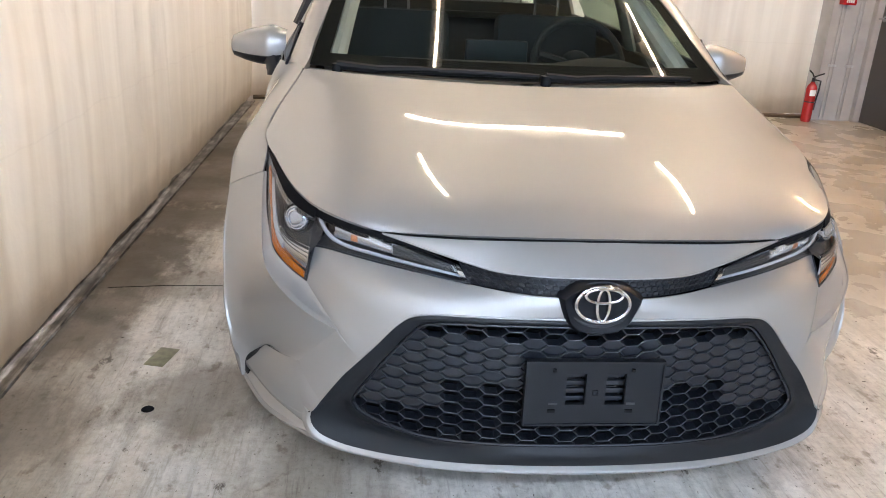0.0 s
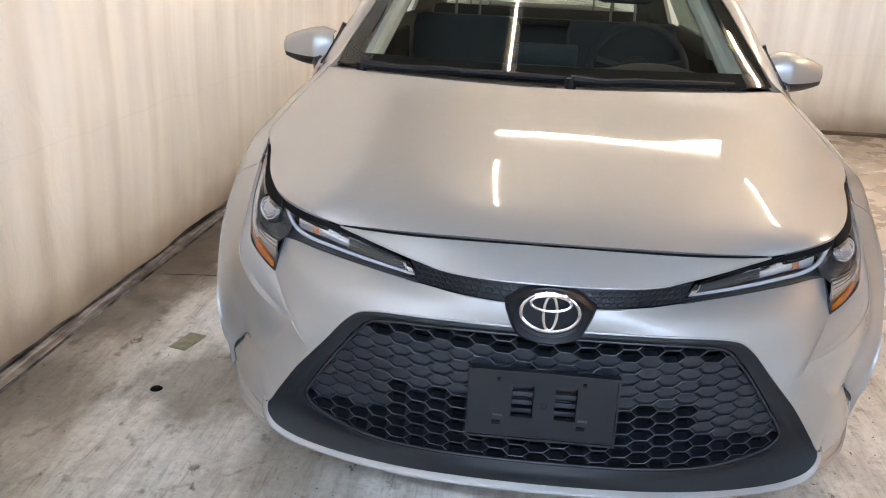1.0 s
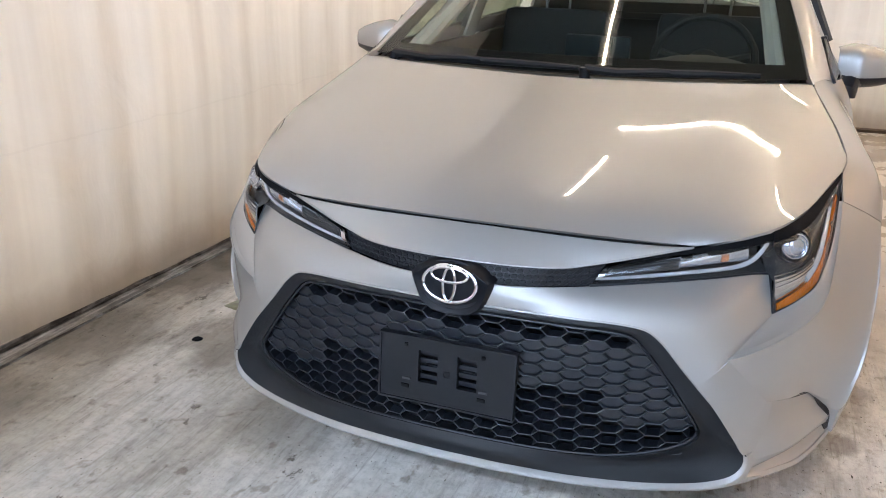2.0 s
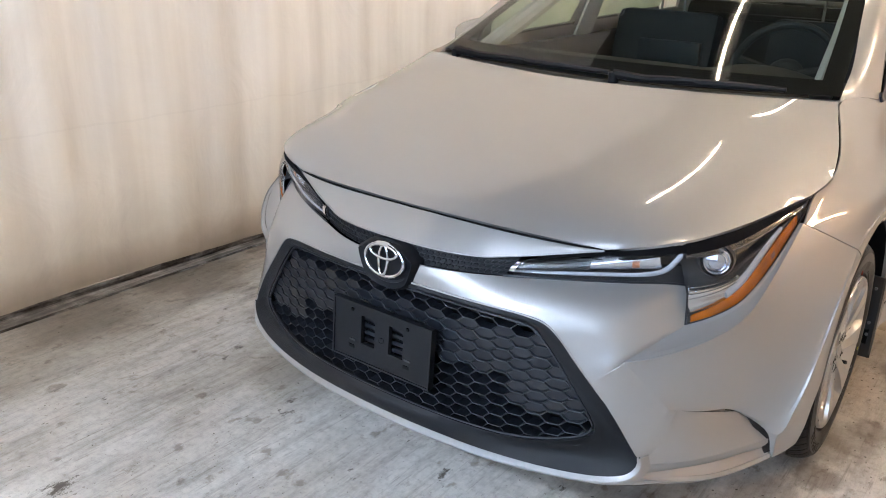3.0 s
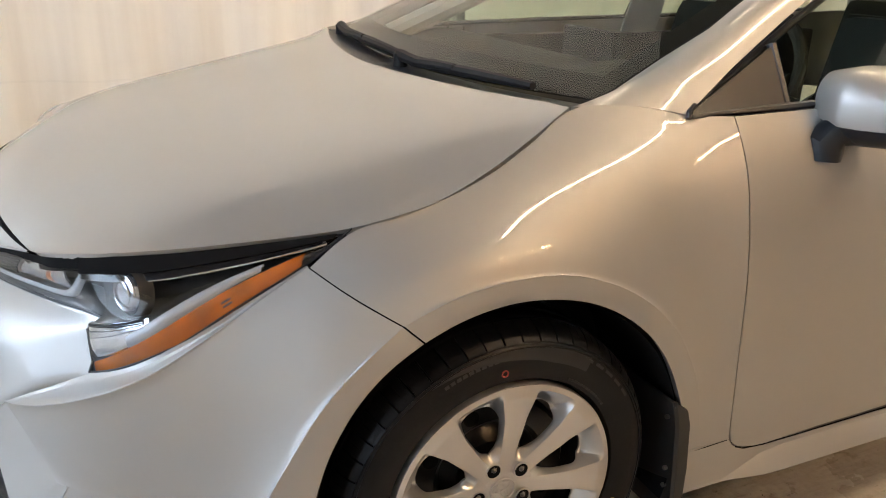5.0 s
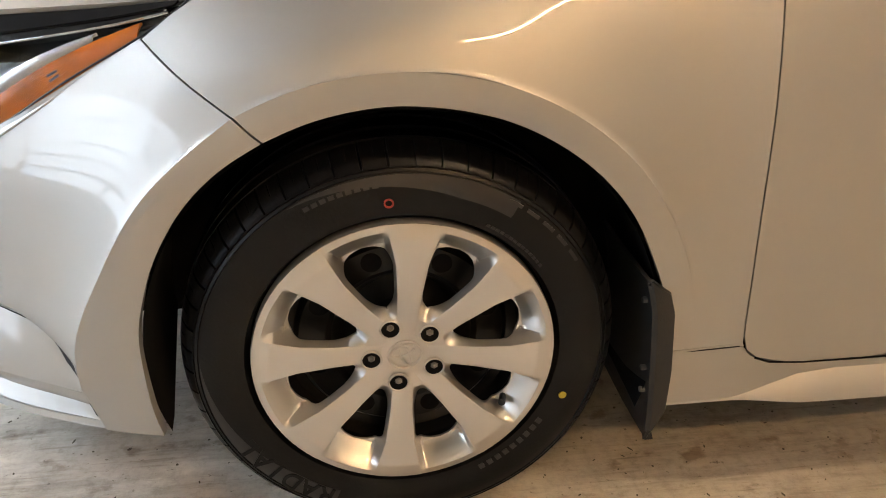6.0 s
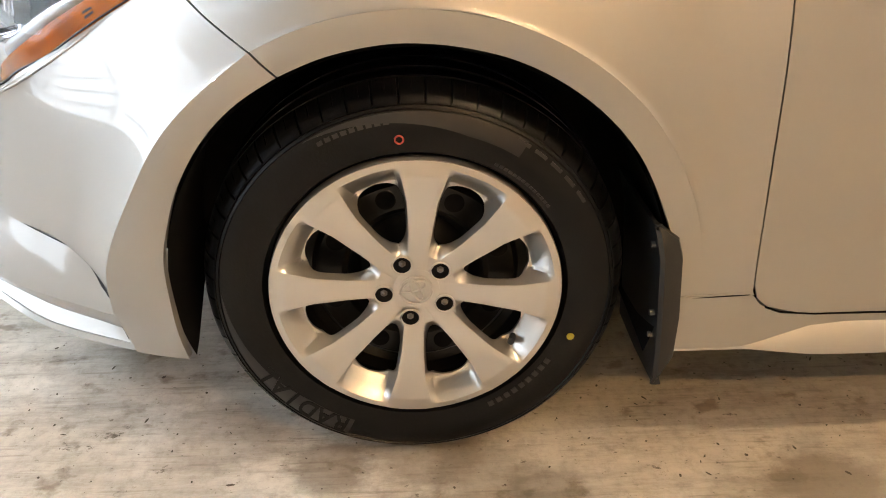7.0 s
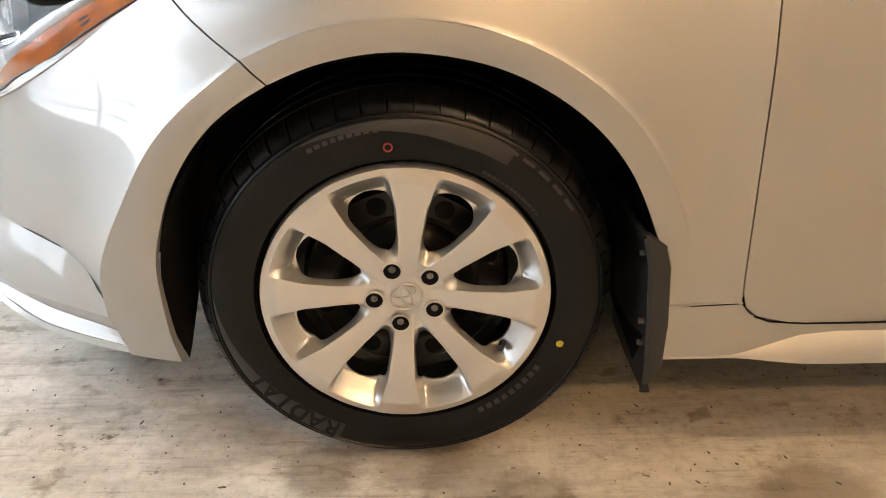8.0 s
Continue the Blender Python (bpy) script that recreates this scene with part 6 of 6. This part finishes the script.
    belt = [(0.778, 0.385, 0.928), (0.798, 0.60, 0.938), (0.805, 1.1, 0.952), (0.80, 1.7, 0.965), (0.770, 2.35, 0.985)]
    rail = [(0.768, 0.40, 0.940), (0.703, 0.71, 1.105), (0.622, 1.16, 1.310), (0.600, 1.6, 1.360), (0.60, 2.30, 1.28)]
    G = loft([belt, rail], 50, 8)
    sheet(bm, G if s > 0 else mirror(G), MID, 0.004)
    g = part("side_window", tidy(bm), WINDOW, d, "tinted side window")
    g.visible_shadow = False
    # frame of the glass
    bm = bmesh.new()
    tube_path(bm, [(s * (x - 0.004), y, z) for x, y, z in spline(belt, 40)], [0.0045 + 0.0035 * min(1.0, k / 4) for k in range(40)], 8)
    tube_path(bm, [(s * (x - 0.008), y + 0.004, z - 0.004) for x, y, z in spline(rail, 40)], [0.0045 + 0.0035 * min(1.0, k / 4) for k in range(40)], 8)
    tube_path(bm, [(s * 0.776, 0.382, 0.924), (s * 0.771, 0.386, 0.936), (s * 0.766, 0.402, 0.946)], 0.005, 8)
    tube_path(bm, [(s * 0.788, 0.60, 0.938), (s * 0.738, 0.590, 1.045)], 0.009, 8)
    part("window_frame", bm, BLACK, d, "black window frame")
    bm = bmesh.new()
    G = loft([[(0.772, 1.38, 0.90), (0.675, 1.40, 1.17), (0.575, 1.42, 1.35)], [(0.760, 1.45, 0.90), (0.660, 1.46, 1.17), (0.560, 1.47, 1.35)], [(0.772, 1.54, 0.90), (0.675, 1.54, 1.17), (0.575, 1.54, 1.35)]], 12, 9)
    sheet(bm, G if s > 0 else mirror(G), (0, 1.46, 1.0), 0.012)
    part("pillar_trim", tidy(bm), LINER, car, "pale grey centre pillar trim")
    bm = bmesh.new()
    tube_path(bm, [(s * 0.806, 1.46, 0.95), (s * 0.70, 1.47, 1.17), (s * 0.605, 1.48, 1.36)], 0.035, 8)
    part("b_pillar", bm, BLACK, car, "black centre pillar")
    # corner trim ahead of the glass
    bm = bmesh.new()
    G = loft([[(0.781, 0.388, 0.927), (0.797, 0.59, 0.938)], [(0.772, 0.394, 0.938), (0.744, 0.585, 1.042)]], 8, 6)
    sheet(bm, G if s > 0 else mirror(G), MID, 0.006)
    part("corner_trim", tidy(bm), BLACK, d, "gloss black corner trim")
    # windshield pillar, running up into the roof rail
    bm = bmesh.new()
    inner = [(0.704, 0.182, 0.942), (0.692, 0.27, 0.962), (0.678, 0.40, 1.010), (0.636, 0.61, 1.118), (0.590, 0.86, 1.238), (0.545, 1.12, 1.355)]
    outer = [(0.768, 0.385, 0.930), (0.758, 0.43, 0.960), (0.742, 0.50, 1.005), (0.700, 0.70, 1.118), (0.655, 0.93, 1.235), (0.610, 1.2, 1.345)]
    ridge = [((a[0] + b[0]) / 2 + k, (a[1] + b[1]) / 2 - k, (a[2] + b[2]) / 2 + k) for a, b, k in zip(inner, outer, (0.0, 0.003, 0.007, 0.011, 0.012, 0.012))]
    ridge[0] = (0.735, 0.295, 0.944)
    G = loft([inner, ridge, outer], 40, 8)
    sheet(bm, G if s > 0 else mirror(G), MID, 0.02)
    rl = loft([[(0.545, 1.12, 1.357), (0.545, 1.7, 1.412), (0.52, 2.35, 1.345)], [(0.610, 1.2, 1.345), (0.605, 1.7, 1.38), (0.605, 2.40, 1.285)]], 30, 4)
    sheet(bm, rl if s > 0 else mirror(rl), MID, 0.02)
    cp = loft([[(0.52, 2.35, 1.345), (0.56, 2.75, 1.18), (0.62, 3.10, 1.0)], [(0.605, 2.30, 1.30), (0.70, 2.5, 1.12), (0.765, 2.6, 0.985)]], 20, 5)
    sheet(bm, cp if s > 0 else mirror(cp), MID, 0.02)
    part("pillar", tidy(bm), PAINT, car, "silver windshield pillar and roof rail", 30)
    return d


side_body(1)
side_body(-1)


def cabin_shell():
    # windshield, roof, rear window, tail
    def section(c, e):
        """Half a cross-section that bows back towards the pillar."""
        return [(e[0] * f, c[1] + (e[1] - c[1]) * f * f, c[2] + (e[2] - c[2]) * f * f) for f in (0, 0.35, 0.7, 1)]

    base = section((0, 0.125, 0.938), (0.69, 0.245, 0.950))
    mid = section((0, 0.54, 1.160), (0.636, 0.61, 1.118))
    top = section((0, 1.04, 1.396), (0.545, 1.12, 1.355))

    def full(c):
        return [(-x, y, z) for x, y, z in c[:0:-1]] + c

    bm = bmesh.new()
    G = loft([full(base), full(mid), full(top)], 50, 24)
    add_grid(bm, G)
    w = part("windshield", tidy(bm), GLASS, car, "tinted windshield", 60)
    w.visible_shadow = False
    # black printed border
    bm = bmesh.new()
    G2 = G + normals(G) * outward(G, MID) * -0.004
    add_grid(bm, G2[:3])
    add_grid(bm, G2[:, :3])
    add_grid(bm, G2[:, -3:])
    part("windshield_border", tidy(bm), DARK, w, "black printed border")
    bm = bmesh.new()
    roof = loft([full([(0, 1.045, 1.398), (0.30, 1.07, 1.388), (0.545, 1.125, 1.357)]), full([(0, 1.6, 1.435), (0.33, 1.6, 1.428), (0.548, 1.6, 1.414)]), full([(0, 2.30, 1.385), (0.32, 2.31, 1.378), (0.525, 2.33, 1.350)])], 40, 24)
    sheet(bm, roof, MID, 0.03)
    part("roof", tidy(bm), PAINT, car, "silver roof panel")
    bm = bmesh.new()
    rear = loft([full([(0, 2.30, 1.385), (0.32, 2.31, 1.378), (0.525, 2.33, 1.350)]), full([(0, 2.72, 1.215), (0.35, 2.72, 1.21), (0.565, 2.74, 1.185)]), full([(0, 3.12, 1.03), (0.4, 3.11, 1.025), (0.63, 3.09, 1.0)])], 40, 20)
    add_grid(bm, rear)
    g = part("rear_window", tidy(bm), WINDOW, car, "tinted rear window", 60)
    g.visible_shadow = False
    bm = bmesh.new()
    deck = loft([full([(0, 3.12, 1.03), (0.4, 3.11, 1.025), (0.70, 3.05, 0.985)]), full([(0, 3.45, 1.045), (0.4, 3.44, 1.03), (0.665, 3.42, 0.98)]), full([(0, 3.66, 1.03), (0.35, 3.66, 1.01), (0.56, 3.62, 0.955)]), full([(0, 3.70, 0.80), (0.35, 3.70, 0.80), (0.62, 3.63, 0.80)])], 40, 30)
    sheet(bm, deck, MID, 0.02)
    part("trunk_lid", tidy(bm), PAINT, car, "silver trunk lid")
    bm = bmesh.new()
    back = loft([full([(0, 3.70, 0.80), (0.35, 3.70, 0.80), (0.64, 3.63, 0.80)]), full([(0, 3.74, 0.55), (0.4, 3.73, 0.55), (0.67, 3.64, 0.55)]), full([(0, 3.69, 0.27), (0.4, 3.68, 0.27), (0.66, 3.62, 0.27)])], 40, 16)
    sheet(bm, back, MID, 0.02)
    part("rear_bumper", tidy(bm), PAINT, car, "silver rear bumper")
    # floor pan closing the car below
    bm = box(bmesh.new(), (-0.50, -0.70, 0.19), (0.50, 3.55, 0.24), 0.01)
    box(bm, (-0.84, 0.42, 0.20), (0.84, 2.28, 0.26), 0.01)
    box(bm, (-0.48, -0.58, 0.24), (0.48, 0.30, 0.60), 0.02)
    part("underbody", bm, DARK, car, "black underbody and engine bay")


cabin_shell()


def cowl():
    bm = bmesh.new()
    a = [(0, 0.045, 0.920), (0.35, 0.085, 0.924), (0.57, 0.14, 0.930), (0.70, 0.182, 0.934)]
    b = [(0, 0.15, 0.926), (0.35, 0.175, 0.929), (0.60, 0.225, 0.934), (0.70, 0.25, 0.937)]
    G = loft([a, b], 30, 6)
    both(bm, G, 0.01)
    ob = part("cowl", tidy(bm), BLACK, car, "black cowl panel under the windshield")
    return ob


cowl()


def wiper(pivot, tip, label):
    bm = bmesh.new()
    p, t = Vector(pivot), Vector(tip)
    up = Vector((0, -0.012, 0.012))
    mid = (p + t) / 2 + up * 0.9
    rod(bm, p - Vector((0, 0, 0.02)), p + Vector((0, 0, 0.022)), 0.017, 14)
    tube_path(bm, [tuple(v) for v in (p + Vector((0, 0, 0.018)), p * 0.8 + t * 0.2 + up * 0.7, p * 0.6 + t * 0.4 + up, mid)], [0.015, 0.013, 0.011, 0.009], 8)
    ob = part("wiper", bm, WIPER, car, label)
    bm = bmesh.new()
    a, b = p * 0.88 + t * 0.12 + up * 0.35, t
    pts = [a + (b - a) * f + up * (0.35 * math.sin(math.pi * f)) for f in np.linspace(0, 1, 12)]
    tube_path(bm, [tuple(v) for v in pts], [0.008 + 0.004 * math.sin(math.pi * k / 11) for k in range(12)], 8)
    part("blade", bm, WIPER, ob, "black rubber wiper blade")


wiper((0.06, 0.125, 0.934), (0.56, 0.19, 0.955), "black windshield wiper")
wiper((-0.60, 0.195, 0.938), (0.04, 0.135, 0.952), "black windshield wiper")


def side_mirror(s):
    # painted cap over a black housing on a short arm
    def shell_at(f):
        """Cross-sections from the inner end (0) to the outer tip (1): centre, depth, height."""
        x = 0.80 + 0.21 * f
        h = 0.075 * (1 - 0.55 * f**2.5) * (0.75 + 0.25 * min(1, f * 4)) * (1 if f < 0.97 else 0.6)
        d = 0.095 * (1 - 0.65 * f**2) * (0.6 + 0.4 * min(1, f * 3)) * (1 if f < 0.97 else 0.6)
        return x, 0.715 + 0.05 * f, 0.947 - 0.012 * f, d, h

    def band(a0, a1, grow):
        G = np.zeros((26, 18, 3))
        for i in range(26):
            f = i / 25
            x, y, z, d, h = shell_at(f)
            for j in range(18):
                a = radians(a0 + (a1 - a0) * j / 17)
                ca, sa = math.cos(a), math.sin(a)
                G[i, j] = (s * x, y - d * grow * math.copysign(abs(ca) ** 0.7, ca), z + h * grow * math.copysign(abs(sa) ** 0.8, sa))
        return G

    bm = bmesh.new()
    sheet(bm, band(-20, 100, 1.0), (s * 0.9, 0.76, 0.96), 0.004)
    cap = part("side_mirror", tidy(bm), PAINT, car, "silver side mirror on a black arm", 50)
    bm = bmesh.new()
    sheet(bm, band(-22, -100, 0.97), (s * 0.9, 0.76, 0.96), 0.004)
    tube_path(bm, [(s * 0.835, 0.660, 0.845), (s * 0.835, 0.662, 0.875), (s * 0.85, 0.682, 0.905), (s * 0.90, 0.715, 0.907)], [0.036, 0.040, 0.036, 0.024], 12)
    part("housing", tidy(bm), BLACK, cap, "black plastic mirror housing")
    bm = bmesh.new()
    G = np.zeros((12, 12, 3))
    for i in range(12):
        f = 0.05 + 0.88 * i / 11
        x, y, z, d, h = shell_at(f)
        for j in range(12):
            G[i, j] = (s * x, y + 0.008, z + h * 0.88 * (2 * j / 11 - 1))
    sheet(bm, G, (s * 0.9, 0, 0.96), 0.004)
    part("mirror_glass", tidy(bm), CHROME, cap, "mirror glass")


side_mirror(1)
side_mirror(-1)


def interior():
    bm = bmesh.new()
    prof = [[(x, 0.24, 0.885), (x, 0.40, 0.915 + 0.01 * math.cos(x * 3)), (x, 0.60, 0.935 + (0.025 if 0.2 < x < 0.55 else 0)), (x, 0.72, 0.90), (x, 0.76, 0.80), (x, 0.70, 0.55)] for x in np.linspace(-0.68, 0.68, 12)]
    sheet(bm, loft(prof, 30, 40), (0, 0.3, 0.4), 0.02)
    part("dashboard", tidy(bm), DASH, car, "dark grey dashboard")
    bm = box(bmesh.new(), (-0.13, 0.70, 0.87), (0.11, 0.725, 1.0), 0.008)
    sc = part("screen", bm, SCREEN, car, "dark touch screen on the dashboard")
    bm = bmesh.new()
    c, q = Vector((0.36, 0.88, 0.90)), Euler((radians(65), 0, 0)).to_matrix()
    pts = [tuple(c + q @ Vector((0.185 * math.cos(a), 0.185 * math.sin(a), 0))) for a in np.linspace(0, math.tau, 41)]
    tube_path(bm, pts, 0.015, 10)
    for a in (0.2, math.pi - 0.2, -math.pi / 2):
        tube_path(bm, [tuple(c + q @ Vector((0.17 * math.cos(a), 0.17 * math.sin(a), 0))), tuple(c + q @ Vector((0, 0, -0.03)))], 0.02, 8)
    bmesh.ops.create_uvsphere(bm, u_segments=16, v_segments=10, radius=0.07, matrix=Matrix.Translation(c + q @ Vector((0, 0, -0.03))) @ q.to_4x4() @ Matrix.Diagonal((1, 1, 0.5, 1)))
    part("steering_wheel", bm, DASH, car, "black steering wheel")

    def seat(x, y, wide, name, label):
        bm = bmesh.new()
        box(bm, (x - wide, y - 0.05, 0.38), (x + wide, y + 0.46, 0.52), 0.05)
        b = bmesh.new()
        box(b, (x - wide, y + 0.42, 0.48), (x + wide, y + 0.54, 1.06), 0.05, Matrix.Translation((x, y + 0.45, 0.5)) @ pose(0, 0, 0, -14) @ Matrix.Translation((-x, -y - 0.45, -0.5)))
        ob = part(name, bm, FABRIC, car, label)
        part("backrest", b, FABRIC, ob)
        heads = (x,) if wide < 0.4 else (x - 0.35, x + 0.35)
        for hx in heads:
            h = bmesh.new()
            box(h, (hx - 0.13, y + 0.58, 1.12), (hx + 0.13, y + 0.68, 1.28), 0.035)
            part("headrest", h, FABRIC, ob)
            p = bmesh.new()
            for dx in (-0.055, 0.055):
                rod(p, (hx + dx, y + 0.62, 1.02), (hx + dx, y + 0.63, 1.15), 0.006, 8)
            part("headrest_post", p, DISC, ob, "chrome headrest posts")

    seat(0.36, 0.95, 0.25, "seat", "dark fabric front seat with a headrest")
    seat(-0.36, 0.95, 0.25, "seat", "dark fabric front seat with a headrest")
    seat(0.0, 1.85, 0.62, "rear_bench", "dark fabric rear bench")
    bm = bmesh.new()
    G = np.zeros((10, 10, 3))
    for i in range(10):
        for j in range(10):
            x = -0.50 + j / 9.0
            y = 1.08 + 1.2 * i / 9
            G[i, j] = (x, y, 1.372 + 0.02 * math.cos((y - 1.6) * 1.5) - 0.03 * x * x)
    sheet(bm, G, (0, 1.6, 3), 0.01)
    part("headliner", tidy(bm), LINER, car, "pale grey headliner")
    for s in (1, -1):
        bm = bmesh.new()
        tube_path(bm, [(s * 0.615, 0.36, 0.925), (s * 0.580, 0.68, 1.065), (s * 0.535, 1.02, 1.225), (s * 0.52, 1.20, 1.30)], 0.034, 10)
        part("pillar_trim", bm, LINER, car, "pale grey pillar trim")
        bm = bmesh.new()
        box(bm, (s * 0.765 - 0.02, 0.5, 0.30), (s * 0.765 + 0.02, 2.4, 0.905), 0.01)
        part("door_trim", bm, DASH, car, "dark door trim")
    bm = box(bmesh.new(), (-0.115, 0.93, 1.255), (0.115, 0.955, 1.315), 0.012)
    rod(bm, (0, 0.94, 1.31), (0, 0.985, 1.375), 0.012, 10)
    part("rear_view_mirror", bm, BLACK, car, "black rear view mirror")
    bm = box(bmesh.new(), (-0.55, 2.35, 0.95), (0.55, 3.05, 0.985), 0.01)
    part("parcel_shelf", bm, DASH, car, "dark parcel shelf")


interior()
